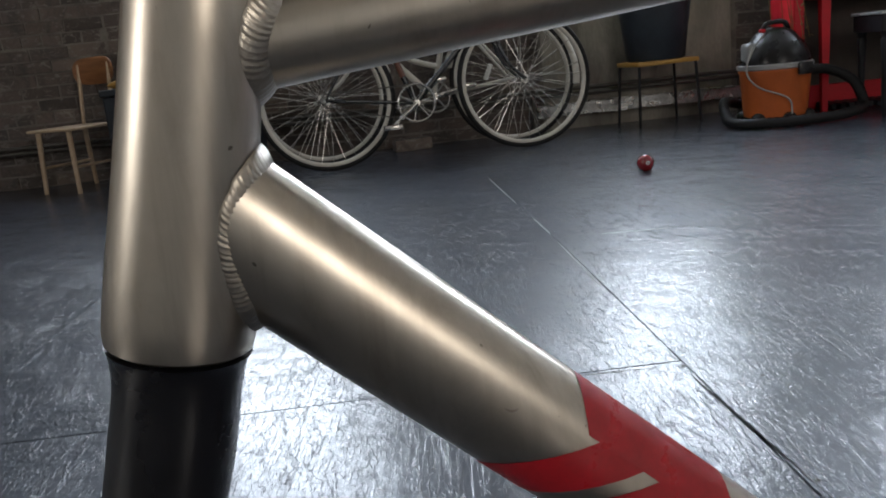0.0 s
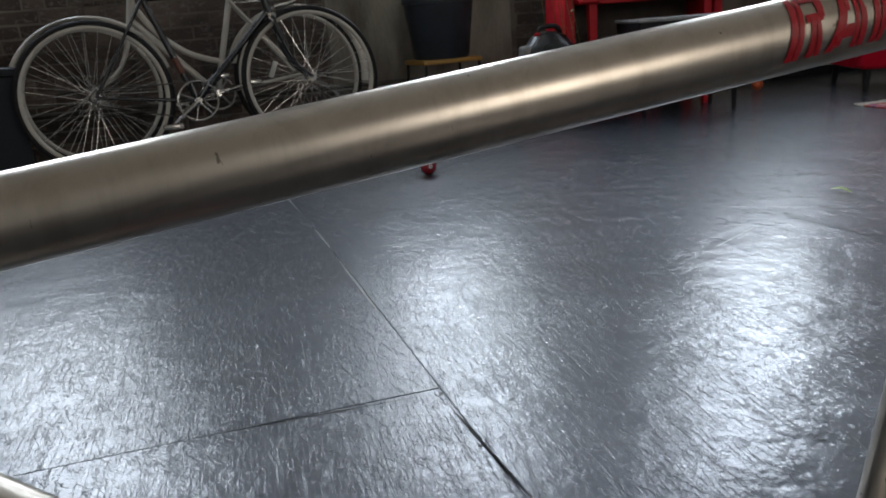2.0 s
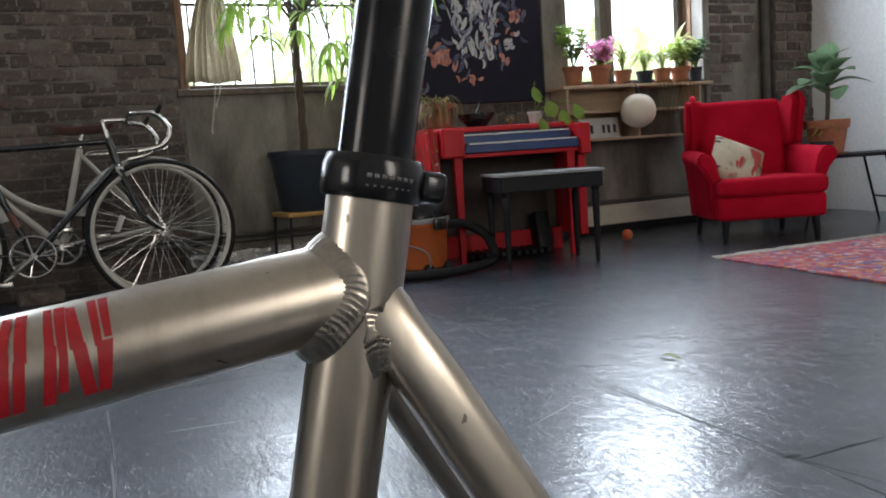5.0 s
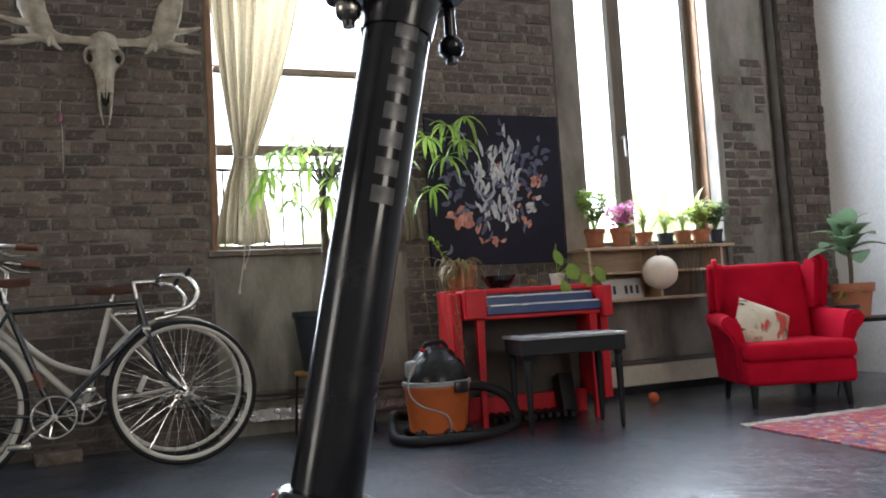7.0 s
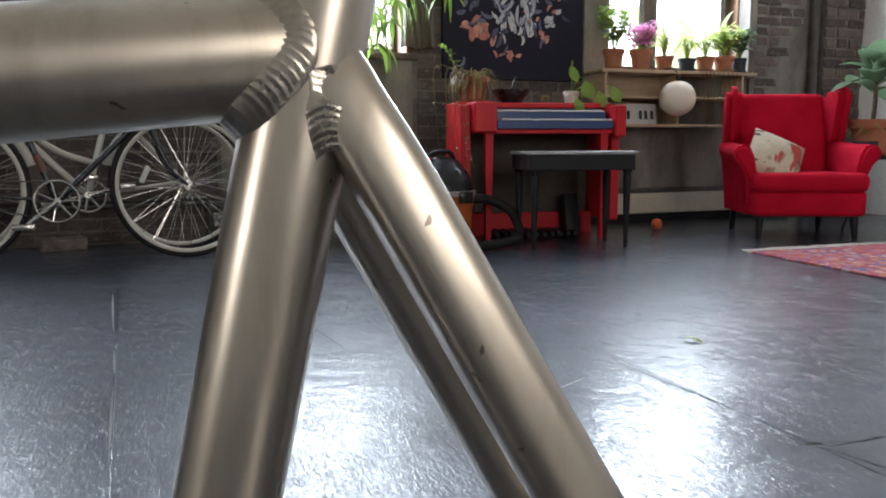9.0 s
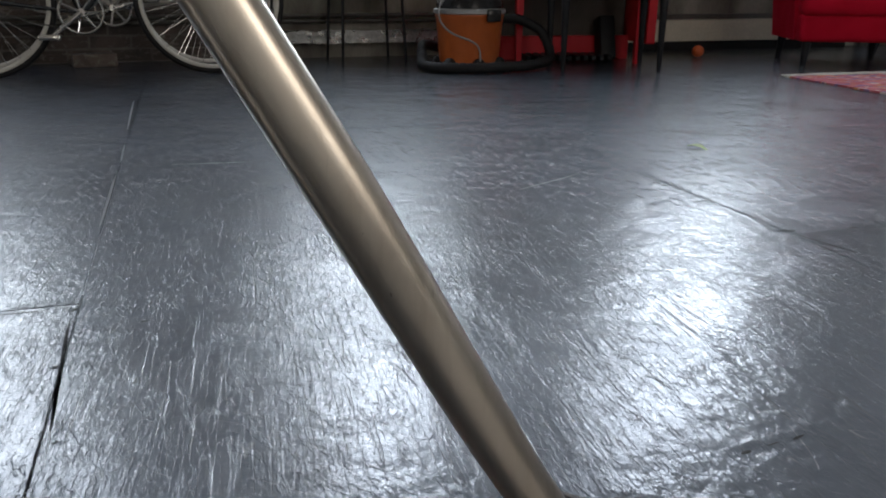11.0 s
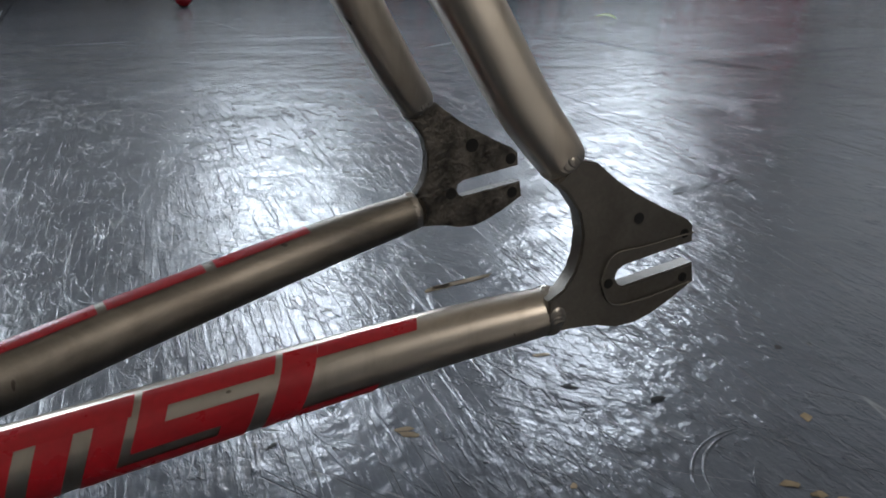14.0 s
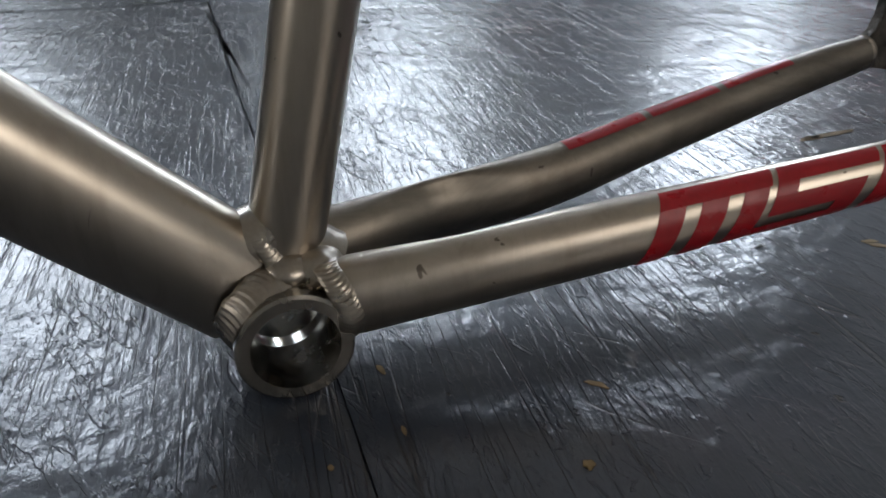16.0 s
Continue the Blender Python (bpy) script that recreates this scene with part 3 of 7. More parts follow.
north = thing("wall_north", "old brick and bare render wall with three tall windows", "wall", kind="structure")
for lo, hi in (((XW, W0[0]), (0, CEIL)), ((W0[1], W1[0]), (0, CEIL)), ((W1[1], W2[0]), (0, CEIL)), ((W2[1], XE + TH), (0, CEIL))):
    part("masonry", box(B(), (lo[0], YW, hi[0]), (lo[1], YW + TH, hi[1])), M["mortar"], north, smooth=False)
for w in (W0, W1, W2):
    part("breast", box(B(), (w[0], YW + 0.002, 0), (w[1], YW + TH, w[2])), M["plaster"], north, smooth=False)
    part("lintel", box(B(), (w[0], YW + 0.002, w[3]), (w[1], YW + TH, CEIL)), M["plaster"], north, smooth=False)
wall_box("wall_east", (XE, YS - TH, 0), (XE + TH, YW, CEIL), M["white_wall"], "smooth white painted plaster wall")
west = thing("wall_west", "plain masonry wall with one window closing the room", "wall", kind="structure")
for a, b, z0, z1 in ((YS - TH, -1.6, 0, CEIL), (-0.2, YW + TH, 0, CEIL), (-1.6, -0.2, 0, 0.95), (-1.6, -0.2, 2.95, CEIL)):
    part("masonry", box(B(), (XW - TH, a, z0), (XW, b, z1)), M["dark_wall"], west, smooth=False)
south = thing("wall_south", "plain wall with a tall window behind the viewer", "wall", kind="structure")
for a, b, z0, z1 in ((XW, 1.2, 0, CEIL), (2.4, XE, 0, CEIL), (1.2, 2.4, 0, 1.0), (1.2, 2.4, 2.8, CEIL)):
    part("masonry", box(B(), (a, YS - TH, z0), (b, YS, z1)), M["dark_wall"], south, smooth=False)
wall_box("ceiling", (XW - TH, YS - TH, CEIL), (XE + TH, YW + TH, CEIL + 0.2), M["ceiling"], "high dusky painted ceiling")

# ---- the bare bicycle frame in the foreground ----
FR = pose(0, 0, 0, -0.5, 0, 3.1)
frame_ob = thing("bicycle_frameset", "bare aluminium bicycle frame with red graphics and black fork", "bicycle frame", FR)
BBC = Vector((0, 0, 0.0236))
ST0, ST1 = Vector((0.0025, 0, 0.043)), Vector((0.1265, -0.005, 0.6150))
TT0, TT1 = Vector((-0.472, -0.001, 0.5142)), Vector((0.118, -0.002, 0.5764))
DT0, DT1 = Vector((-0.490, -0.006, 0.4702)), Vector((-0.0138, 0, 0.0362))
HT0, HT1 = Vector((-0.4974, -0.006, 0.4055)), Vector((-0.4668, -0.006, 0.5475))
HD, SD = (HT1 - HT0).normalized(), (ST1 - ST0).normalized()
RS, RT = 0.0160, 0.0177


def pipe(name, a, b, r0, r1=None, seg=44, mt="alu", parent=None, label="", rings=8, flat=None):
    a, b = Vector(a), Vector(b)
    r1 = r1 or r0
    pts = [a.lerp(b, i / rings) for i in range(rings + 1)]
    return part(name, tube(B(), pts, [r0 + (r1 - r0) * i / rings for i in range(rings + 1)], seg, flat=flat), M[mt], parent or frame_ob, label)


pipe("seat_tube", ST0, ST1, RS)
pipe("top_tube", TT0, TT1, 0.0171, RT)
pipe("down_tube", DT0, DT1, 0.0282, 0.0252, flat=((0, 1, 0), 0.80))
L = (HT1 - HT0).length
part("head_tube", lathe(B(), [(0.0262, 0.0), (0.0284, 0.0015), (0.0292, 0.006), (0.0291, 0.014), (0.0286, 0.030), (0.0266, L * 0.5), (0.0253, L * 0.8), (0.0248, L - 0.003), (0.0240, L)], 64, along(HT0, HT1)), M["alu"], frame_ob)


def weld(pts, axes, wide=0.0062, high=0.0018, parent=None, step=0.0021, fill=0.68):
    """A bead of overlapping ripples along a line in the corner between two tubes."""
    bm = B()
    pts = [Vector(p) for p in pts]
    lens = [0.0]
    for a, b in zip(pts, pts[1:]):
        lens.append(lens[-1] + (b - a).length)
    k = max(int(lens[-1] / step), 3)
    sub, ring, rows_ = 5, 9, []
    for i in range(k * sub + 1):
        s, j = lens[-1] * i / (k * sub), 0
        while j < len(pts) - 2 and lens[j + 1] < s:
            j += 1
        f = (s - lens[j]) / max(lens[j + 1] - lens[j], 1e-6)
        p, d = pts[j].lerp(pts[j + 1], f), (pts[min(j + 2, len(pts) - 1)] - pts[max(j - 1, 0)]).normalized()
        nrm, outs = Vector(), []
        for o, e in axes:
            o, e = Vector(o), Vector(e).normalized()
            q = p - o
            outs.append((q - e * q.dot(e)).normalized())
            nrm += outs[-1]
        # lifted so that the bead bridges the corner between the two skins
        half = math.acos(max(-1, min(1, outs[0].dot(outs[-1])))) / 2
        lift = wide * min(math.tan(half), 1.1) * fill
        nrm = (nrm - d * nrm.dot(d)).normalized()
        side = d.cross(nrm)
        rise = 0.74 + 0.26 * (i % sub + 0.5) / sub     # each ripple overlaps the one before
        wob = 1 + 0.12 * noise.noise(p * 260)
        row = []
        for u in range(ring):
            w = math.pi * u / (ring - 1)
            c = math.cos(w)
            row.append(bm.verts.new(p + side * c * wide * wob + nrm * (math.sin(w) * high * 0.62 * rise * wob - 0.0007 + lift) + d * (1 - c * c) * 0.0026))
        rows_.append(row)
    for q, r in zip(rows_, rows_[1:]):
        for u in range(ring - 1):
            bm.faces.new((q[u], q[u + 1], r[u + 1], r[u]))
    return part("weld_bead", bm, M["weld"], parent or frame_ob, sharp=50)


def joint_line(a0, a1, ra, b0, b1, rb, n=60, squash=1.0):
    """Where a tube (axis a, radius ra) ends on the skin of a tube (axis b, radius rb)."""
    a0, a1, b0, b1 = (Vector(v) for v in (a0, a1, b0, b1))
    d, e = (a1 - a0).normalized(), (b1 - b0).normalized()
    side = d.cross(e).normalized()
    up = side.cross(d)
    out, missed = [], 0
    for i in range(n + 1):
        w = 2 * math.pi * i / n
        p = a0 + (side * math.cos(w) * squash + up * math.sin(w)) * ra
        q = p - b0
        qp, gp = q - e * q.dot(e), d - e * d.dot(e)
        qa, qb, qc = gp.dot(gp), 2 * qp.dot(gp), qp.dot(qp) - rb * rb
        disc = qb * qb - 4 * qa * qc
        if disc < 0:
            missed = len(out)
            continue
        out.append(p + d * ((-qb - math.sqrt(disc)) / (2 * qa)))
    return out[missed:] + out[1:missed] if missed else out


def ring_weld(a0, a1, ra, b0, b1, rb, squash=1.0, wide=0.0064, high=0.0019):
    weld(joint_line(Vector(a0).lerp(Vector(a1), 0.4), a1, ra, b0, b1, rb, squash=squash), [(a0, Vector(a1) - Vector(a0)), (b0, Vector(b1) - Vector(b0))], wide, high)


ring_weld(TT1, TT0, 0.0168, HT0, HT1, 0.0258, wide=0.0068)
ring_weld(DT1, DT0, 0.0276, HT0, HT1, 0.0280, 0.74, 0.0054)
ring_weld(TT0, TT1, RT * 0.93, ST0, ST1, RS, wide=0.0070)
BY = Vector((0, 0.03, 0))
ring_weld(ST1, ST0, RS, BBC - BY, BBC + BY, 0.0222, wide=0.0052)
ring_weld(DT0, DT1, 0.0252, BBC - BY, BBC + BY, 0.0224, 0.80, 0.0078, 0.0024)
ring_weld(ST1, ST0, RS, DT0, DT1, 0.0250, wide=0.0042, high=0.002)

# weld metal that fills the corners over the shell
fill_bm = B()
for a, b, r0, r1 in ((Vector((-0.013, 0, 0.052)), Vector((0.004, 0, 0.060)), 0.0150, 0.0150), (Vector((-0.016, 0, 0.042)), Vector((0.016, 0, 0.046)), 0.0165, 0.0150), (Vector((0.004, 0, 0.052)), Vector((0.022, 0, 0.040)), 0.0155, 0.0140)):
    tube(fill_bm, smooth_line([a, a.lerp(b, 0.5), b], 4), list(np.linspace(r0, r1, 9)), 28)
for c, r in (((0.014, -0.015, 0.046), (0.012, 0.010, 0.009)), ((0.014, 0.015, 0.046), (0.012, 0.010, 0.009)), ((0.003, -0.012, 0.047), (0.013, 0.012, 0.008))):
    blob(fill_bm, c, r, 24, 14)
for v in fill_bm.verts:
    v.co += Vector((1, 0.6, 1)) * 0.0011 * noise.noise(v.co * 190)
part("weld_fillet", fill_bm, M["weld"], frame_ob, sharp=70)

# bottom bracket shell, threaded inside
shell, rings = B(), []
prof = [(0.0178, -0.0350), (0.0222, -0.0350), (0.0235, -0.0340), (0.0235, -0.0295), (0.0218, -0.0280), (0.0218, 0.0280), (0.0235, 0.0295), (0.0235, 0.0340), (0.0222, 0.0350), (0.0178, 0.0350)]
for i in range(1, 132):     # fine threads at both ends, plain between them
    z = 0.0350 - i * 0.070 / 132
    prof.append((0.0180 if abs(z) < 0.004 else 0.0178 + (0.00021 if i % 2 else 0.0), z))
turn = Matrix.Translation(BBC) @ Matrix.Rotation(radians(-90), 4, "X")
for r, z in prof:
    rings.append([shell.verts.new(turn @ Vector((r * math.cos(2 * math.pi * j / 56), r * math.sin(2 * math.pi * j / 56), z))) for j in range(56)])
for q, s in zip(rings, rings[1:] + rings[:1]):
    for j in range(56):
        shell.faces.new((q[j], q[(j + 1) % 56], s[(j + 1) % 56], s[j]))
part("bottom_bracket_shell", shell, M["thread"], frame_ob, "threaded bottom bracket shell", sharp=25)
part("drain_hole", lathe(B(), [(0.0030, 0), (0.0026, 0.0008)], 14, pose(-0.004, 0.001, BBC.z - 0.0191)), M["hole"], frame_ob)

# stays, both sides
SS = {-1: [(0.1195, -0.004, 0.588), (0.1240, -0.012, 0.566), (0.1395, -0.020, 0.536), (0.1818, -0.031, 0.458), (0.2363, -0.044, 0.360), (0.2790, -0.0533, 0.280), (0.3040, -0.058, 0.2345), (0.3245, -0.062, 0.2000), (0.3436, -0.067, 0.1640), (0.3560, -0.0710, 0.1450), (0.3590, -0.0720, 0.1400)],
      1: [(0.1195, 0.004, 0.588), (0.123, 0.012, 0.566), (0.1365, 0.018, 0.536), (0.183, 0.026, 0.458), (0.240, 0.036, 0.360), (0.2805, 0.0435, 0.284), (0.3045, 0.048, 0.2365), (0.324, 0.052, 0.2000), (0.344, 0.056, 0.1640), (0.3565, 0.0590, 0.1450), (0.3595, 0.0600, 0.1400)]}
SR = [0.0060, 0.0108, 0.0116, 0.0122, 0.0129, 0.0120, 0.0113, 0.0108, 0.0102, 0.0093, 0.0083]
CS = {-1: [(0.0196, -0.0216, 0.0352), (0.0270, -0.0225, 0.0360), (0.080, -0.029, 0.0425), (0.146, -0.037, 0.0505), (0.205, -0.047, 0.0600), (0.300, -0.061, 0.0735), (0.3495, -0.0700, 0.0795), (0.3540, -0.0712, 0.0802)],
      1: [(0.0196, 0.0215, 0.0365), (0.0270, 0.0222, 0.0375), (0.080, 0.027, 0.0420), (0.146, 0.034, 0.0490), (0.205, 0.041, 0.0600), (0.300, 0.053, 0.0760), (0.3495, 0.0580, 0.0832), (0.3540, 0.0590, 0.0838)]}
CR = [0.0120, 0.0168, 0.0163, 0.0152, 0.0140, 0.0118, 0.0101, 0.0088]
DROP = [(0.3520, 0.1345), (0.3620, 0.1420), (0.3700, 0.1400), (0.3800, 0.1315), (0.3910, 0.1240), (0.4040, 0.1165), (0.4160, 0.1102), (0.4192, 0.1070), (0.4196, 0.1000),
        (0.3900, 0.0968), (0.3852, 0.0962), (0.3820, 0.0942), (0.3812, 0.0912), (0.3826, 0.0884), (0.3850, 0.0872), (0.4208, 0.0905), (0.4220, 0.0818), (0.4100, 0.0755), (0.4000, 0.0714), (0.3920, 0.0694), (0.3830, 0.0696),
        (0.3740, 0.0724), (0.3660, 0.0736), (0.3560, 0.0742), (0.3500, 0.0790), (0.3500, 0.0880), (0.3565, 0.0915), (0.3610, 0.0970), (0.3637, 0.1040), (0.3645, 0.1130), (0.3625, 0.1220), (0.3570, 0.1300)]
SIDE_Y = {-1: -0.0755, 1: 0.0625}
CPATH, SPATH = {}, {}


def squared(pts, radii, narrow, seg=40, power=3.0):
    """A stay with a softly squared section, its flats facing sideways, narrower across."""
    bm, rows_ = B(), []
    for i, (p, r) in enumerate(zip(pts, radii)):
        d = (pts[min(i + 1, len(pts) - 1)] - pts[max(i - 1, 0)]).normalized()
        side_ = (Vector((0, 1, 0)) - d * d.y).normalized()
        up = d.cross(side_)
        row = []
        for j in range(seg):
            a = 2 * math.pi * j / seg
            c, s_ = math.cos(a), math.sin(a)
            k = (abs(c) ** power + abs(s_) ** power) ** (-1 / power)
            row.append(bm.verts.new(p + (side_ * c * narrow + up * s_) * r * k))
        rows_.append(row)
    for q, r in zip(rows_, rows_[1:]):
        for j in range(seg):
            bm.faces.new((q[j], q[(j + 1) % seg], r[(j + 1) % seg], r[j]))
    bm.faces.new(rows_[0][::-1]), bm.faces.new(rows_[-1])
    return bm


for side in (-1, 1):
    ss = smooth_line(SS[side], 5)
    rr = np.interp(np.linspace(0, len(SR) - 1, len(ss)), range(len(SR)), SR)
    SPATH[side] = (ss, list(rr))
    part("seat_stay", squared(ss, list(rr), 0.90), M["alu"], frame_ob)
    cs = smooth_line(CS[side], 8)
    rr = np.interp(np.linspace(0, len(CR) - 1, len(cs)), range(len(CR)), CR)
    CPATH[side] = (cs, rr)
    bm = tube(B(), cs, list(rr), 36, flat=((0, 1, 0), 0.86))
    for v in bm.verts:   # pressed hollow for the tyre on the inner face
        f = math.exp(-((v.co.x - 0.085) / 0.028) ** 2)
        inner_y = (0.030 - v.co.y * side)
        if inner_y > 0:
            v.co.y += side * f * min(inner_y, 0.012) * 0.75
    # the far stay gets the darker, rougher variant of the aluminium
    part("chain_stay", bm, M["alu_dull"] if side > 0 else M["alu"], frame_ob, "chain stay, darker and duller than the near one" if side > 0 else "")
    bm = plate(B(), DROP, 0.0075, pose(0, SIDE_Y[side], 0))
    bmesh.ops.bevel(bm, geom=[e for e in bm.edges if len(e.link_faces) == 2 and e.calc_face_angle(0) > 1.3 and abs(e.verts[0].co.y - e.verts[1].co.y) < 1e-5], offset=0.0007, segments=2, affect="EDGES")
    d = part("dropout", bm, M["alu_blotched"] if side > 0 else M["cast"], frame_ob, "dark blotched dropout plate with a rear-facing slot" if side > 0 else "flat dropout plate with a rear-facing slot", sharp=34)
    for hx, hz, hr in ((0.3905, 0.1150, 0.0019), (0.4145, 0.1045, 0.0016), (0.4155, 0.0850, 0.0016), (0.3775, 0.0900, 0.0016)):
        hr *= 2.0 if side > 0 else 1.25
        part("bolt_hole", lathe(B(), [(hr, -0.0041), (hr, 0.0041)], 16, pose(hx, SIDE_Y[side], hz, 90, 0, 0)), M["hole"], d)
    y = SIDE_Y[side] - 0.0045
    if side < 0:
        for edge in (-1, 1):   # raised track round the slot
            part("slot_insert", tube(B(), smooth_line([(0.4190, y, 0.0935 + edge * 0.0110), (0.395, y, 0.0915 + edge * 0.0115), (0.379, y, 0.0915 + edge * 0.0105), (0.3735, y, 0.0915)], 5), 0.00035, 8), M["cast"], d)


def crossing(path, radii, axis0, axis1, r, pick):
    """Points where the skin of a swept tube meets a straight tube, one for each ring, chosen by pick."""
    e, out = (axis1 - axis0).normalized(), []
    for a, b, ra in zip(path, path[1:], radii):
        d = (b - a).normalized()
        u = d.orthogonal().normalized()
        v = d.cross(u)
        ring = [a + (u * math.cos(w) + v * math.sin(w)) * ra for w in (2 * math.pi * k / 120 for k in range(121))]
        gap = [((p - axis0) - e * (p - axis0).dot(e)).length - r for p in ring]
        hits = [p.lerp(q, g / (g - h)) for p, q, g, h in zip(ring, ring[1:], gap, gap[1:]) if g * h < 0]
        if hits:
            out.append(min(hits, key=pick))
    return out


for side in (-1, 1):
    path, radii = SPATH[side]
    edge = crossing(path, radii, ST0, ST1, RS, lambda p: side * -p.y + p.x * 0.2)
    back = crossing(path, radii, ST0, ST1, RS, lambda p: side * p.y - p.x)
    weld(edge[::-1] + back[:2], [(ST0, SD), (path[-1], path[0] - path[-1])], 0.0056, 0.0018, fill=0.72)
for side in (-1, 1):
    c, run = Vector(CS[side][1]), (Vector(CS[side][2]) - Vector(CS[side][1])).normalized()
    upward = (Vector((0, 0, 1)) - run * run.z).normalized()
    across = upward.cross(run)
    ring = [c + across * 0.0146 * math.cos(w) + upward * 0.0169 * math.sin(w) - run * (0.003 + 0.006 * math.sin(w) ** 2) for w in (2 * math.pi * k / 48 for k in range(49))]
    weld(ring, [(c, run)], 0.0052, 0.0026)
for side in (-1, 1):   # beads where the stays end on the dropout plates
    for line, r in ((SPATH[side][0], 0.0088), (CPATH[side][0], 0.0098)):
        c, run = line[-3], (line[-1] - line[-4]).normalized()
        u = (Vector((0, 1, 0)) - run * run.y).normalized()
        v = run.cross(u)
        weld([c + u * r * 0.90 * math.cos(w) + v * r * math.sin(w) for w in (2 * math.pi * k / 40 for k in range(41))], [(c, run)], 0.0034, 0.0014, fill=0.0)
bridge = part("brake_bridge", tube(B(), [(0.2130, -0.034, 0.404), (0.2130, 0.028, 0.404)], 0.0062, 20), M["alu"], frame_ob)
part("bridge_boss", tube(B(), [(0.2020, -0.003, 0.4095), (0.2240, -0.003, 0.3985)], 0.0072, 18), M["alu"], bridge)


# ---- graphics on the tubes ----
def skin(bm, path, radii, squash, u0, u1, w0, w1, slant=0.0, lift=0.0004, nu=6, nw=6):
    """A thin patch on a tube that runs along x: from u0 to u1, between the angles w0 and w1 (0 faces the near side, 90 up)."""
    xs = [p.x for p in path]
    grid = []
    for i in range(nu + 1):
        row = []
        for j in range(nw + 1):
            w = radians(w0 + (w1 - w0) * j / nw)
            x = u0 + (u1 - u0) * i / nu + slant * math.sin(w)
            c = Vector([float(np.interp(x, xs, [p[k] for p in path])) for k in range(3)])
            r = float(np.interp(x, xs, list(radii))) + lift
            d = (path[-1] - path[0]).normalized()
            up = (Vector((0, 0, 1)) - d * d.z).normalized()
            near = up.cross(d)
            near = near if near.y < 0 else -near
            row.append(bm.verts.new(c + near * math.cos(w) * r * squash + up * math.sin(w) * r))
        grid.append(row)
    for q, s in zip(grid, grid[1:]):
        for j in range(nw):
            bm.faces.new((q[j], q[j + 1], s[j + 1], s[j]))
    return bm


def graphic(name, path, radii, squash, bits, slant, material="decal", label=""):
    for b in bits:
        ob = part(name, skin(B(), path, radii, squash, *b, slant=slant), M[material], frame_ob, label)


cs, cr = CPATH[-1]
graphic("red_stripe", cs, cr, 0.86, [
    (0.1480, 0.1960, 44, 82), (0.1480, 0.1592, -58, 44), (0.1660, 0.1776, -58, 44), (0.1840, 0.1950, -58, 44),
    (0.1985, 0.2440, 46, 82), (0.1985, 0.2080, 24, 46), (0.1985, 0.2400, -8, 24), (0.2290, 0.2400, -26, -8), (0.1950, 0.2400, -58, -26),
    (0.2465, 0.2590, -58, 82), (0.2590, 0.2960, 52, 82), (0.2590, 0.2880, -58, -30)], 0.0075)
fcs, fcr = CPATH[1]
graphic("red_stripe", fcs, fcr, 0.86, [(0.150, 0.196, 62, 100), (0.200, 0.244, 62, 100), (0.249, 0.296, 62, 100)], 0.0)
tt = [TT0.lerp(TT1, i / 10) for i in range(11)]
tr = [RT] * 11


def stroke_on(path, radii, f0, f1, lo, hi):
    """A slanted bar of the worn capitals: across the tube from f0 to f1, its ends from lo to hi."""
    bm, grid, nw = B(), [], 6
    d = (path[-1] - path[0]).normalized()
    up = (Vector((0, 0, 1)) - d * d.z).normalized()
    near = up.cross(d)
    near = near if near.y < 0 else -near
    xs = [p.x for p in path]
    for j in range(nw + 1):
        f = f0 + (f1 - f0) * j / nw
        w = radians(-32 + 104 * f)
        row = []
        for k in range(3):
            g = (lo[0] + (lo[1] - lo[0]) * k / 2) * (1 - j / nw) + (hi[0] + (hi[1] - hi[0]) * k / 2) * j / nw
            x = 0.0852 * g - 0.0570 + 0.0032 * f
            c = Vector([float(np.interp(x, xs, [p[m] for p in path])) for m in range(3)])
            row.append(bm.verts.new(c + (near * math.cos(w) + up * math.sin(w)) * (RT + 0.0004)))
        grid.append(row)
    for q, r in zip(grid, grid[1:]):
        for k in range(2):
            bm.faces.new((q[k], q[k + 1], r[k + 1], r[k]))
    part("red_mark", bm, M["decal"], frame_ob)


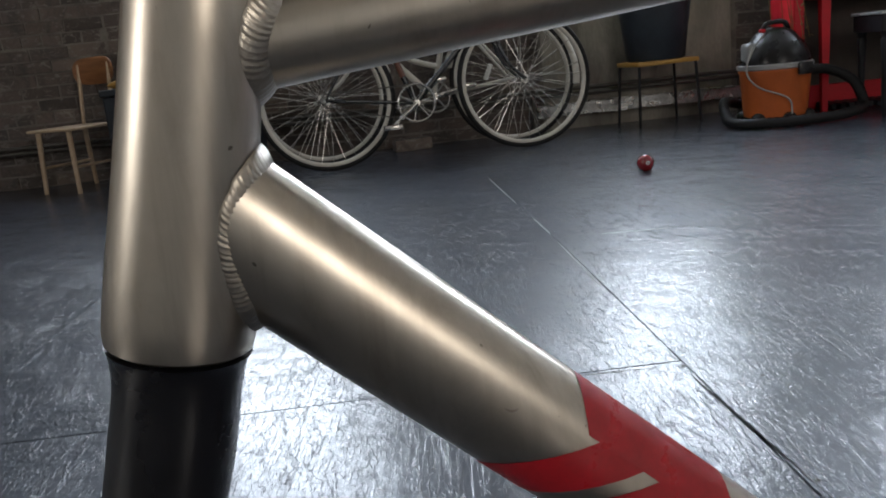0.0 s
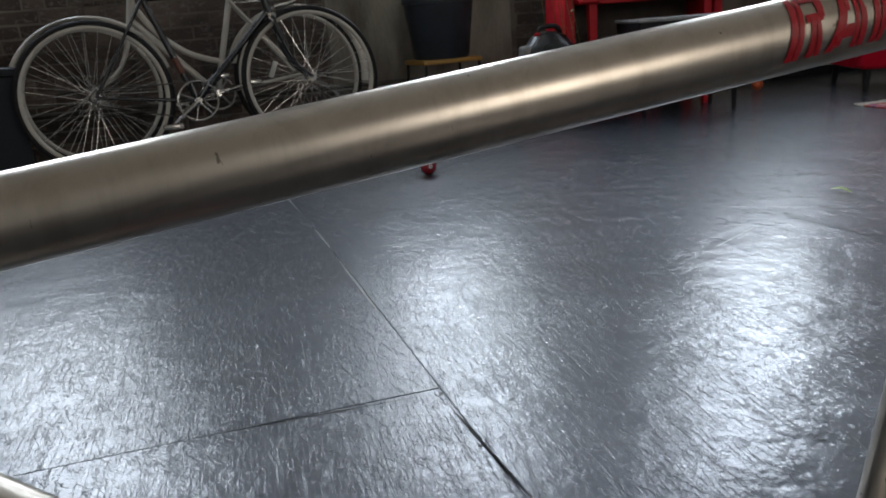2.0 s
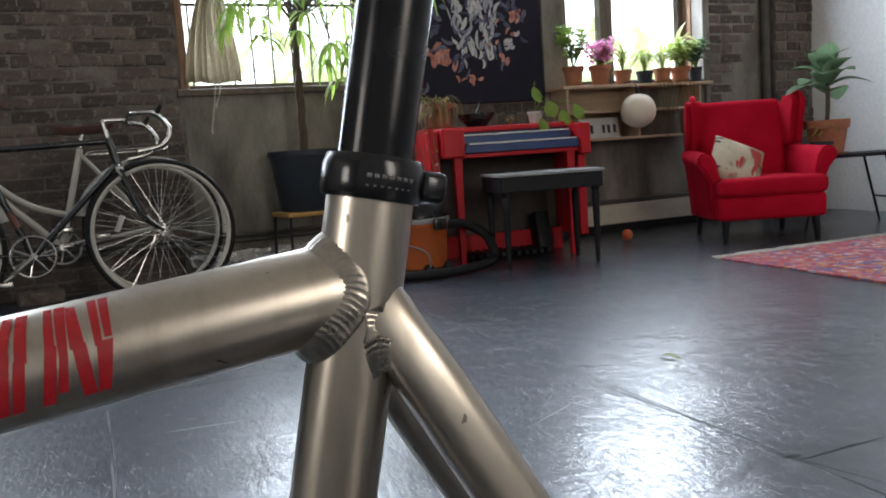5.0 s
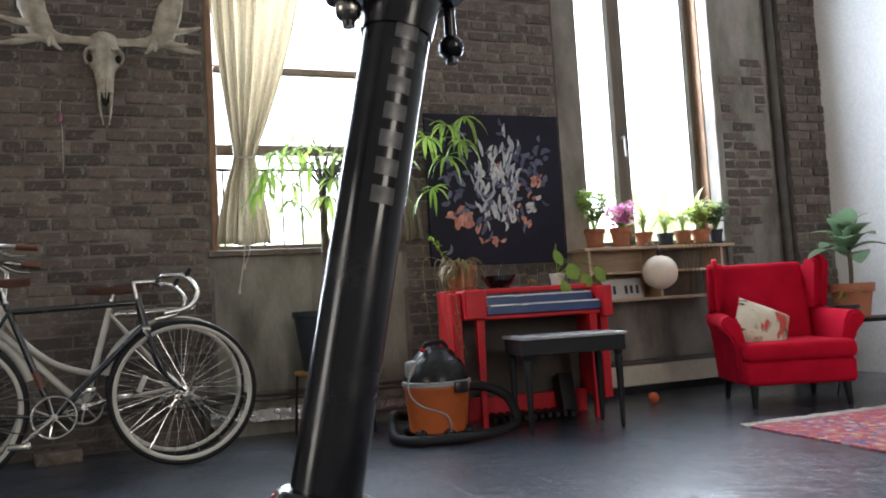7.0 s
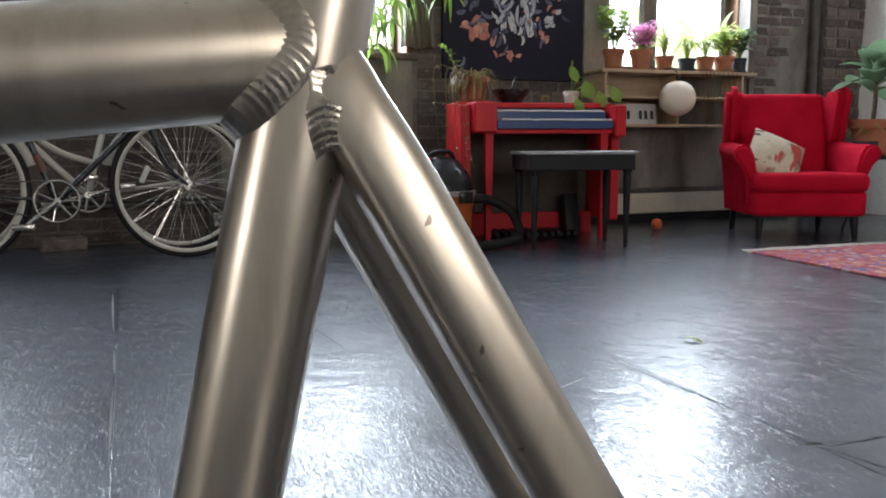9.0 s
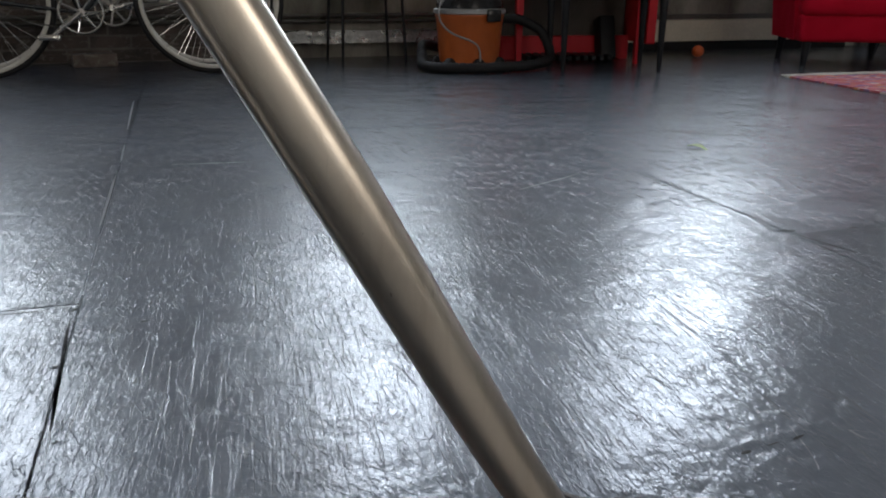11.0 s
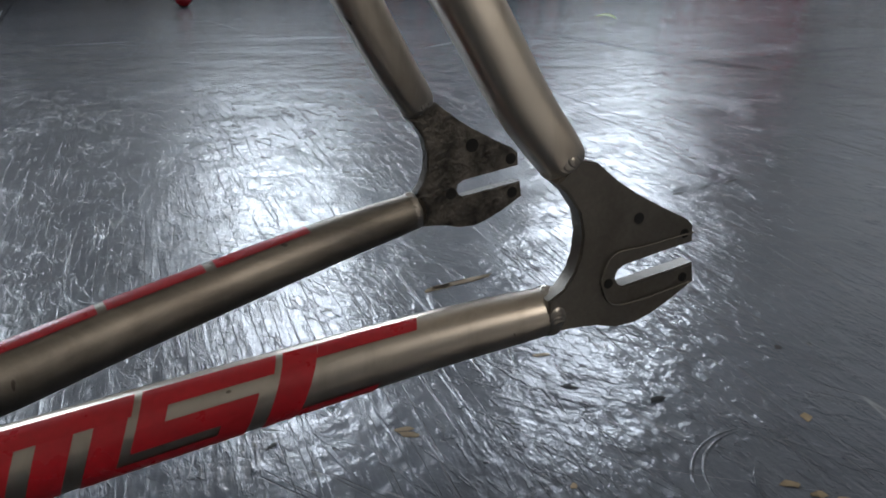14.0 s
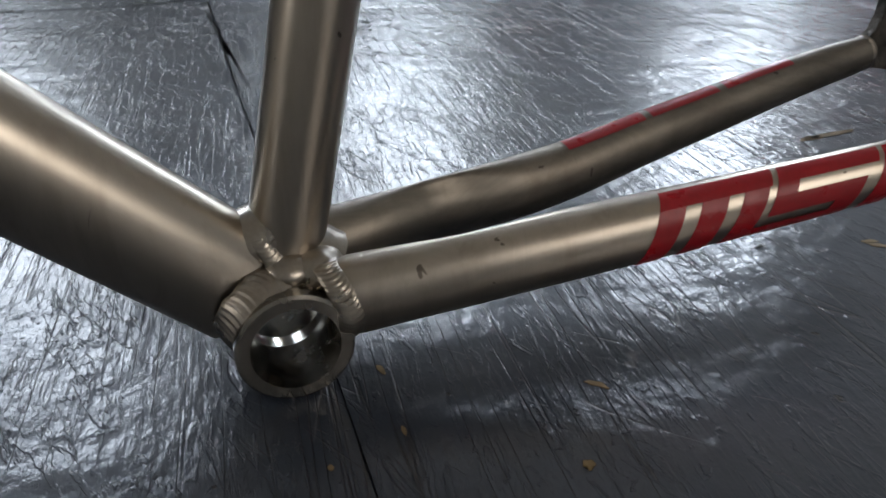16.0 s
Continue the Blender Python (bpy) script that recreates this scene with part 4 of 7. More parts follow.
for bar_ in (
        (0.0, 0.46, (0.062, 0.108), (0.095, 0.143)), (0.30, 1.0, (0.083, 0.128), (0.135, 0.178)), (0.0, 0.95, (0.116, 0.155), (0.182, 0.212)), (0.84, 1.0, (0.214, 0.325), (0.218, 0.345)),
        (0.55, 0.90, (0.285, 0.325), (0.300, 0.352)), (0.50, 0.62, (0.200, 0.310), (0.206, 0.330)), (0.0, 0.52, (0.205, 0.252), (0.232, 0.262)), (0.0, 0.50, (0.258, 0.302), (0.268, 0.292)),
        (0.0, 0.50, (0.335, 0.392), (0.420, 0.452)), (0.06, 0.62, (0.402, 0.432), (0.462, 0.490)), (0.48, 1.0, (0.420, 0.468), (0.476, 0.512)), (0.55, 1.0, (0.476, 0.500), (0.518, 0.545)), (0.0, 1.0, (0.515, 0.552), (0.551, 0.572)), (0.0, 0.55, (0.558, 0.606), (0.575, 0.612)), (0.50, 1.0, (0.574, 0.606), (0.578, 0.598)), (0.18, 0.36, (0.432, 0.515), (0.470, 0.530)),
        (0.0, 0.58, (0.650, 0.690), (0.672, 0.712)), (0.44, 1.0, (0.668, 0.702), (0.695, 0.728)), (0.0, 0.50, (0.698, 0.738), (0.722, 0.760)), (0.46, 1.0, (0.724, 0.764), (0.737, 0.775)),
        (0.0, 0.55, (0.795, 0.838), (0.822, 0.862)), (0.10, 0.46, (0.848, 0.882), (0.866, 0.895)), (0.50, 1.0, (0.822, 0.856), (0.825, 0.852)), (0.44, 1.0, (0.864, 0.894), (0.858, 0.896)),
        (0.0, 0.52, (0.930, 0.975), (0.908, 0.955)), (0.48, 0.96, (0.902, 0.952), (0.896, 0.928)), (0.0, 0.50, (0.980, 1.020), (0.990, 1.046)), (0.46, 1.0, (0.984, 1.010), (0.968, 1.000)), (0.52, 1.0, (1.018, 1.044), (1.006, 1.040))):
    stroke_on(tt, tr, *bar_)
dt = [DT0.lerp(DT1, i / 10) for i in range(11)]
dr = [0.0282 - 0.0030 * i / 10 for i in range(11)]
graphic("red_stripe", dt, dr, 0.80, [(-0.351, -0.333, -72, 26), (-0.3265, -0.311, -72, 26), (-0.3045, -0.289, -72, 26)], 0.018)
graphic("red_stripe", dt, dr, 0.80, [(-0.340, -0.277, 25, 86)], -0.018)

# ---- seat post and its clamp ----
PT = ST1 + SD * 0.202
shaft = pipe("seat_post", ST1 - SD * 0.03, PT, 0.0139, mt="black", label="black anodised seat post with pale worn marks")
cx = (Vector((1, 0, 0)) - SD * SD.x).normalized()
coll = Matrix.Translation(ST1 - SD * 0.0085) @ Matrix((cx, SD.cross(cx), SD)).transposed().to_4x4()
collar = part("clamp_collar", lathe(B(), [(0.0162, 0.0006), (0.0178, 0.0008), (0.0186, 0.0024), (0.0187, 0.0122), (0.0180, 0.0142), (0.0178, 0.0154), (0.0170, 0.0163), (0.0145, 0.0163)], 56, coll), M["black_gloss"], frame_ob, "polished black seat clamp collar")
for sy in (-1, 1):
    part("clamp_ear", box(B(), (0.0150, 0.0004 if sy > 0 else -0.0105, 0.0022), (0.0262, 0.0105 if sy > 0 else -0.0004, 0.0140), 0.0030, 3, coll), M["black_gloss"], collar)
part("clamp_bolt", lathe(B(), [(0.0030, -0.0099), (0.0034, -0.0112), (0.0019, -0.0113)], 16, coll @ pose(0.0212, 0, 0.0081, 90, 0, 0)), M["black"], collar)
for i in range(7):
    for z, r, f in ((0.0088, 0.0008, 5.6), (0.0054, 0.0003, 3.2)):
        w0, w1 = radians(-117 + i * 8.0), radians(-117 + i * 8.0 + f)
        part("pale_mark", tube(B(), [coll @ Vector((0.0187 * math.cos(w), 0.0187 * math.sin(w), z)) for w in (w0, w1)], r, 6), M["silver_print"], collar)
side_n = Vector((0, -1, 0))
fwd = SD.cross(side_n).normalized()
# pale worn marks up the shaft: plain blocks
for i in range(7):
    bm, grid = B(), []
    for u in (0.0, 0.0068):
        grid.append([bm.verts.new(ST1 + SD * (0.1185 + i * 0.0112 + u) + fwd * v + side_n * math.sqrt(0.0141 ** 2 - v ** 2)) for v in np.linspace(-0.0048, 0.0048, 7)])
    for k in range(6):
        bm.faces.new((grid[0][k], grid[0][k + 1], grid[1][k + 1], grid[1][k]))
    part("pale_mark", bm, M["worn_print"], shaft)
part("clamp_neck", tube(B(), [PT - SD * 0.010, PT + SD * 0.002, PT + SD * 0.008, PT + SD * 0.014], [0.0149, 0.0158, 0.0175, 0.0150], 28), M["black"], shaft)
part("lower_clamp", box(B(), (-0.029, -0.017, 0.004), (0.029, 0.017, 0.017), 0.006, 3, Matrix.Translation(PT)), M["black"], shaft)
part("upper_clamp", box(B(), (-0.026, -0.021, 0.020), (0.026, 0.021, 0.029), 0.004, 2, Matrix.Translation(PT)), M["black"], shaft)
for dx, low in ((-0.0225, -0.004), (0.0225, -0.016)):
    part("clamp_bolt", tube(B(), [PT + Vector((dx, 0, low - 0.004)), PT + Vector((dx, 0, 0.034))], 0.0026, 12), M["black"], shaft)
    part("nut", blob(B(), PT + Vector((dx, 0, low + 0.003)), (0.0056, 0.0056, 0.0052), 14, 8), M["thread"] if dx < 0 else M["black"], shaft)

# ---- fork and headset ----
crown = HT0 - HD * 0.001
fork = part("fork_crown", tube(B(), smooth_line([crown, crown - HD * 0.005, crown - HD * 0.018, crown - HD * 0.045 - Vector((0.0012, 0, 0)), crown - HD * 0.095 - Vector((0.0055, 0, 0))], 3), list(np.interp(range(13), [0, 3, 6, 9, 12], [0.0282, 0.0262, 0.0248, 0.0252, 0.024])), 44), M["black_gloss"], frame_ob, "glossy black fork crown")
for side in (-1, 1):
    c = crown - HD * 0.080
    pts = smooth_line([(c.x, c.y + side * 0.012, c.z), (c.x - 0.022, c.y + side * 0.038, c.z - 0.06), (c.x - 0.052, c.y + side * 0.047, 0.12), (c.x - 0.092, c.y + side * 0.049, 0.008)], 6)
    part("fork_blade", tube(B(), pts, list(np.linspace(0.0175, 0.0078, len(pts))), 22), M["black_gloss"], fork)
part("headset_cover", lathe(B(), [(0.0255, 0), (0.0262, 0.0015), (0.0262, 0.0042), (0.0246, 0.0050), (0.0252, 0.0062), (0.0252, 0.0085), (0.0238, 0.0100), (0.0205, 0.026), (0.0180, 0.040), (0.0180, 0.062), (0.0174, 0.063), (0.0174, 0.075), (0.0180, 0.076), (0.0180, 0.100), (0.012, 0.104)], 48, along(HT1, HT1 + HD)), M["black"], frame_ob, "black conical headset cover and spacers")

# ---- window joinery, outdoors ----
def bar(name, lo, hi, mt, parent, bevel=0.004, label=""):
    return part(name, box(B(), lo, hi, bevel), M[mt], parent, label, smooth=False)


def window(name, w, mullions, rails, mt, label):
    win = thing(name, label, "window", kind="structure")
    x0, x1, z0, z1 = w
    ya, yb = YW + 0.20, YW + 0.26
    frm = bar("window_frame", (x0, ya, z0), (x0 + 0.055, yb, z1), mt, win)
    bar("window_frame", (x1 - 0.055, ya, z0), (x1, yb, z1), mt, win)
    bar("window_frame", (x0 + 0.055, ya, z1 - 0.06), (x1 - 0.055, yb, z1), mt, win)
    bar("window_frame", (x0 + 0.055, ya, z0), (x1 - 0.055, yb, z0 + 0.045), mt, win)
    for a, b in mullions:
        bar("mullion", (a, ya - 0.01, z0 + 0.045), (b, yb, z1 - 0.06), mt, win)
    for a, b in rails:
        bar("rail", (x0 + 0.055, ya + 0.004, a), (x1 - 0.055, yb - 0.004, b), mt, win)
    g = part("pane", box(B(), (x0 + 0.05, ya + 0.028, z0 + 0.04), (x1 - 0.05, ya + 0.034, z1 - 0.055)), M["glass"], win, smooth=False)
    g.visible_shadow = False
    bar("window_sill", (x0 - 0.03, YW - 0.03, z0 - 0.035), (x1 + 0.03, YW + 0.20, z0 + 0.003), mt, win)
    return win


win1 = window("window_1", W1, [], [(1.655, 1.715), (2.165, 2.205)], "frame_brown", "tall brown sash window with dusty panes, blown out by daylight")
bar("jamb_board", (W1[0] - 0.002, YW - 0.012, W1[2]), (W1[0] + 0.040, YW + 0.20, W1[3]), "jamb", win1)
bar("jamb_board", (W1[1] - 0.040, YW - 0.012, W1[2]), (W1[1] + 0.002, YW + 0.20, W1[3]), "jamb", win1)
window("window_0", W0, [], [(1.655, 1.715)], "frame_brown", "tall brown sash window beyond the bicycles")
win2 = window("window_2", W2, [(3.335, 3.44)], [], "frame_brown", "tall brown casement window with a white handle, blown out by daylight")
bar("jamb_board", (W2[1] - 0.020, YW + 0.11, W2[2]), (W2[1] + 0.002, YW + 0.20, W2[3]), "jamb", win2)
bar("reveal_board", (W2[1] - 0.012, YW - 0.010, W2[2]), (W2[1] + 0.002, YW + 0.108, W2[3]), "plaster", win2)
part("window_handle", tube(B(), smooth_line([(3.385, YW + 0.192, 1.80), (3.385, YW + 0.165, 1.80), (3.385, YW + 0.160, 1.72), (3.39, YW + 0.160, 1.66)], 4), 0.008, 10), M["plate"], win2)
backdrop = part("backdrop", box(B(), (-7, 0, 0), (7, 0.02, 6.5)), M["outdoors"], None, smooth=False)
backdrop.matrix_world = pose(2.2, 9.5, -0.6)
tagged(backdrop, "bright hazy daylight with blurred green trees outside", "backdrop", kind="structure")
rail_ob = thing("balcony_railing", "thin dark metal railing outside the sash window", "railing")
for z in (1.08, 1.62):
    part("rail", tube(B(), [(W1[0] - 0.1, YW + 0.55, z), (W1[1] + 0.3, YW + 0.55, z)], 0.010, 8), M["pipe"], rail_ob)
for i in range(11):
    part("baluster", tube(B(), [(W1[0] + i * 0.125, YW + 0.55, 1.08), (W1[0] + i * 0.125, YW + 0.55, 1.62)], 0.006, 8), M["pipe"], rail_ob)
for x in (W1[0] - 0.09, W1[1] + 0.29):
    part("post", tube(B(), [(x, YW + 0.55, 0.0), (x, YW + 0.55, 1.66)], 0.014, 8), M["pipe"], rail_ob)
bar("ledge", (W1[0] - 0.4, YW + TH, -0.05), (W1[1] + 0.6, YW + 0.9, -0.001), "plaster", rail_ob)


# ---- curtains ----
def curtain(name, top, tie, bottom, label):
    """Gathered cloth: (x from, x to, z) at the top, the tie and the hem."""
    ob = thing(name, label, "curtain")
    bm, rows_ = B(), []
    n, k = 64, 40
    for i in range(k + 1):
        f = i / k
        z = top[2] + (bottom[2] - top[2]) * f
        ft = (top[2] - tie[2]) / (top[2] - bottom[2])
        if f < ft:
            u = (f / ft) ** 1.7
            a, b = top[0] + (tie[0] - top[0]) * u, top[1] + (tie[1] - top[1]) * u
        else:
            u = 1 - (1 - (f - ft) / (1 - ft)) ** 1.6
            a, b = tie[0] + (bottom[0] - tie[0]) * u, tie[1] + (bottom[1] - tie[1]) * u
        wide = b - a
        row = []
        for j in range(n + 1):
            s = j / n
            amp = 0.022 + 0.010 * math.sin(5 * s + 2 * f)
            row.append(bm.verts.new((a + wide * s + 0.006 * math.sin(17 * s + 4 * f), YW - 0.055 + amp * math.sin(s * 2 * math.pi * 7.5 + 0.8 * math.sin(3 * f)), z + 0.006 * math.sin(9 * s) * f)))
        rows_.append(row)
    for q, r in zip(rows_, rows_[1:]):
        for j in range(n):
            bm.faces.new((q[j], q[j + 1], r[j + 1], r[j]))
    cloth = part("cloth", bm, M["cloth"], ob)
    sol = cloth.modifiers.new("thick", "SOLIDIFY")
    sol.thickness = 0.003
    part("tie", tube(B(), smooth_line([(tie[0] - 0.004, YW - 0.06, tie[2]), ((tie[0] + tie[1]) / 2, YW - 0.100, tie[2] - 0.006), (tie[1] + 0.004, YW - 0.06, tie[2] + 0.004)], 6), 0.010, 8), M["rope"], ob)
    return ob


cl = curtain("curtain", (0.470, 1.10, 3.15), (0.610, 0.715, 1.585), (0.495, 0.790, 1.085), "cream cotton curtain gathered and tied beside the window")
for dx, z1 in ((0.0, 0.815), (0.014, 0.955)):
    pts = smooth_line([(0.660, YW - 0.105, 1.575), (0.628 + dx, YW - 0.108, 1.35), (0.640 + dx * 2, YW - 0.104, 1.08), (0.600 + dx * 2.4, YW - 0.095, z1)], 6)
    cord = part("cord", tube(B(), pts, 0.0042, 7), M["rope"], cl)
    part("knot", blob(B(), pts[-1], (0.010, 0.010, 0.014), 10, 7), M["rope"], cord)
curtain("curtain", (1.33, 1.72, 3.15), (1.545, 1.630, 1.585), (1.52, 1.72, 1.085), "cream cotton curtain gathered and tied beside the window")
pole = thing("curtain_pole", "thin dark curtain pole above the sash window", "curtain pole")
part("rod", tube(B(), [(0.36, YW - 0.06, 3.17), (1.82, YW - 0.06, 3.17)], 0.012, 12), M["pipe"], pole)
for x in (0.38, 1.80):
    part("bracket", tube(B(), [(x, YW + 0.01, 3.17), (x, YW - 0.06, 3.17)], 0.010, 8), M["pipe"], pole)

# ---- painting ----
pic = thing("painting", "unframed dark canvas painted with pale and pink blooms", "painting", pose(2.255, YW - 0.036, 1.40))
part("canvas", box(B(), (-0.475, 0.0, -0.485), (0.475, 0.028, 0.485), 0.004, 2), M["canvas"], pic, smooth=False)
rnd = random.Random(44)


def daub(bm, x, z, ang, ln, wid):
    """One curved stroke of paint lying on the canvas."""
    pts, bend = [], rnd.uniform(-0.5, 0.5)
    for k in range(8):
        t = k / 7
        a = ang + bend * (t - 0.5) * 2
        pts.append((x + math.cos(a) * ln * (t - 0.5), z + math.sin(a) * ln * (t - 0.5), wid * math.sin(math.pi * (0.08 + 0.87 * t)) ** 0.8 / 2, a + math.pi / 2))
    y = -0.0012 - rnd.uniform(0, 0.0012)
    lo_ = [bm.verts.new((px + math.cos(a) * w, y, pz + math.sin(a) * w)) for px, pz, w, a in pts]
    hi_ = [bm.verts.new((px - math.cos(a) * w, y - 0.0006, pz - math.sin(a) * w)) for px, pz, w, a in pts]
    for k in range(7):
        bm.faces.new((lo_[k], lo_[k + 1], hi_[k + 1], hi_[k]))


# blooms: centre, spread, strokes, length, width, paint, upright lean
blues, pales, peaches = B(), B(), B()
for bm, cx, cz, sx, sz, count, ln, wid, lean in (
        (blues, 0.02, 0.02, 0.30, 0.30, 70, 0.085, 0.026, 0.0), (blues, 0.25, 0.22, 0.12, 0.12, 16, 0.07, 0.03, 0.0), (blues, -0.25, -0.05, 0.12, 0.20, 16, 0.08, 0.03, 0.0),
        (pales, -0.02, 0.06, 0.09, 0.20, 26, 0.115, 0.024, 1.5), (pales, 0.12, 0.08, 0.06, 0.19, 22, 0.10, 0.020, 1.3), (pales, 0.03, -0.16, 0.16, 0.08, 18, 0.075, 0.022, 1.6), (pales, -0.13, 0.02, 0.07, 0.16, 14, 0.09, 0.020, 1.8), (pales, 0.24, -0.12, 0.06, 0.06, 10, 0.055, 0.024, 0.4),
        (peaches, -0.24, -0.20, 0.075, 0.06, 20, 0.075, 0.036, 0.0), (peaches, 0.28, 0.03, 0.045, 0.06, 10, 0.055, 0.024, 0.8), (peaches, 0.20, -0.23, 0.04, 0.03, 7, 0.05, 0.022, 0.0), (peaches, -0.08, -0.34, 0.10, 0.025, 10, 0.05, 0.020, 0.0), (peaches, 0.10, -0.02, 0.12, 0.14, 8, 0.045, 0.016, 0.7)):
    for _ in range(count):
        daub(bm, cx + rnd.gauss(0, 0.55) * sx, cz + rnd.gauss(0, 0.55) * sz, (lean + rnd.uniform(-0.5, 0.5)) if lean else rnd.uniform(0, math.pi), ln * rnd.uniform(0.6, 1.2), wid * rnd.uniform(0.6, 1.3))
for name, bm, mt in (("dusky_bloom", blues, "daub_blue"), ("pale_bloom", pales, "daub_pale"), ("peach_bloom", peaches, "daub_peach")):
    tagged(part(name, bm, M[mt], pic, smooth=False), kind="stuff")


# ---- skull ----
def skull():
    bm = B()
    # braincase, wide orbits and a long muzzle that splits into two prongs
    secs = [(0.170, 0.030, 0.040), (0.155, 0.058, 0.070), (0.115, 0.070, 0.084), (0.075, 0.082, 0.082), (0.040, 0.090, 0.074), (0.005, 0.080, 0.066), (-0.035, 0.058, 0.058), (-0.080, 0.048, 0.052), (-0.125, 0.043, 0.048), (-0.160, 0.040, 0.044)]
    rings_ = []
    for z, w, d in secs:
        ring = []
        for j in range(32):
            a = 2 * math.pi * j / 32
            x, y = w * math.cos(a), -d * math.sin(a)
            p = Vector((x, y, z))
            for s_ in (-1, 1):   # sunken orbits at the sides of the face
                dip = math.exp(-(((x - s_ * 0.070) / 0.022) ** 2 + ((z - 0.030) / 0.030) ** 2))
                if y < 0.02:
                    p.y += 0.050 * dip
            if y < 0:
                p.y += 0.010 * math.exp(-(x / 0.010) ** 2) * (1 if z < 0.06 else 0.3)
            p += Vector((0.6, 1, 0.3)) * 0.009 * noise.noise(p * 26)
            ring.append(bm.verts.new(p))
        rings_.append(ring)
    for q, s_ in zip(rings_, rings_[1:]):
        for j in range(32):
            bm.faces.new((q[j], q[(j + 1) % 32], s_[(j + 1) % 32], s_[j]))
    bm.faces.new(rings_[0][::-1]), bm.faces.new(rings_[-1])
    for side in (-1, 1):
        # prongs of the upper jaw, the nasal bone and the ridge over the eye
        tube(bm, smooth_line([(side * 0.030, -0.010, -0.140), (side * 0.030, -0.014, -0.210), (side * 0.024, -0.016, -0.275), (side * 0.014, -0.014, -0.335)], 5), list(np.linspace(0.017, 0.006, 16)), 12, flat=((1, 0.2, 0), 0.62))
        tube(bm, smooth_line([(side * 0.008, -0.044, -0.090), (side * 0.009, -0.040, -0.150), (side * 0.006, -0.030, -0.195)], 4), [0.009] * 5 + [0.006, 0.005, 0.003, 0.002], 10)
        tube(bm, smooth_line([(side * 0.040, -0.070, 0.062), (side * 0.078, -0.050, 0.066), (side * 0.094, -0.012, 0.040), (side * 0.080, -0.012, 0.000)], 5), 0.010, 10)
        # antler: a beam, a broad palm and its points
        tube(bm, smooth_line([(side * 0.055, 0.0, 0.125), (side * 0.15, -0.01, 0.128), (side * 0.235, -0.03, 0.128), (side * 0.30, -0.06, 0.160), (side * 0.345, -0.10, 0.29), (side * 0.40, -0.10, 0.42)], 5), list(np.interp(range(26), [0, 5, 10, 15, 20, 25], [0.026, 0.020, 0.032, 0.064, 0.066, 0.022])), 16, flat=((0.2, 1, 0.1), 0.40))
        for tip, r0 in (((0.495, -0.13, 0.050), 0.030), ((0.430, -0.12, 0.098), 0.026), ((0.205, -0.10, 0.040), 0.020), ((0.262, -0.11, 0.052), 0.018), ((0.500, -0.14, 0.190), 0.026)):
            base = Vector((side * (0.26 if tip[0] < 0.3 else 0.30), -0.045, 0.128 if tip[2] < 0.12 else 0.19))
            end = Vector((side * tip[0], tip[1], tip[2]))
            tube(bm, smooth_line([base, base.lerp(end, 0.55) + Vector((0, -0.01, -0.012)), end], 5), list(np.linspace(r0, 0.005, 11)), 10, flat=((0.2, 1, 0.1), 0.6))
    for v in bm.verts:
        v.co += Vector((1, 1, 1)) * 0.003 * noise.noise(v.co * 70)
    return bm


sk = part("animal_skull", skull(), M["bone"], sharp=60)
sk.matrix_world = pose(-0.062, YW - 0.085, 2.085)
for side in (-1, 1):
    part("eye_socket", blob(B(), (side * 0.071, -0.022, 0.026), (0.017, 0.014, 0.022), 14, 8), M["hole"], sk)
part("nasal_opening", blob(B(), (0, -0.014, -0.185), (0.020, 0.014, 0.050), 14, 8), M["hole"], sk)
tagged(sk, "pale antlered animal skull hung on the brick wall", "skull")
orn = thing("hanging_ornament", "small pink paper ornament on a thread against the brick wall", "ornament")
part("bead", blob(B(), (-0.29, YW - 0.022, 1.80), (0.010, 0.008, 0.030), 10, 8), M["pink"], orn)
part("thread", tube(B(), smooth_line([(-0.29, YW - 0.008, 1.90), (-0.29, YW - 0.020, 1.83), (-0.283, YW - 0.020, 1.70), (-0.285, YW - 0.020, 1.50)], 4), 0.0016, 6), M["rope"], orn)


# ---- plants ----
def leaf_blade(bm, base, tip, width, sag=0.15, n=5, curl=0.25, side_hint=None):
    """One leaf: a folded blade from base to tip."""
    base, tip = Vector(base), Vector(tip)
    d = tip - base
    ln = d.length
    side = d.cross(side_hint or Vector((0, 0, 1)))
    side = side.normalized() if side.length > 1e-5 else Vector((1, 0, 0))
    up = side.cross(d).normalized()
    rows_ = []
    for i in range(n + 1):
        t = i / n
        w = width * math.sin(math.pi * min(t * 0.92 + 0.06, 1.0)) ** 0.8 * 0.5 + 0.0004
        c = base + d * t + up * ln * sag * math.sin(math.pi * t) - Vector((0, 0, 1)) * ln * sag * 0.8 * t * t
        rows_.append([bm.verts.new(c - side * w + up * w * curl), bm.verts.new(c), bm.verts.new(c + side * w + up * w * curl)])
    for q, r in zip(rows_, rows_[1:]):
        bm.faces.new((q[0], q[1], r[1], r[0]))
        bm.faces.new((q[1], q[2], r[2], r[1]))


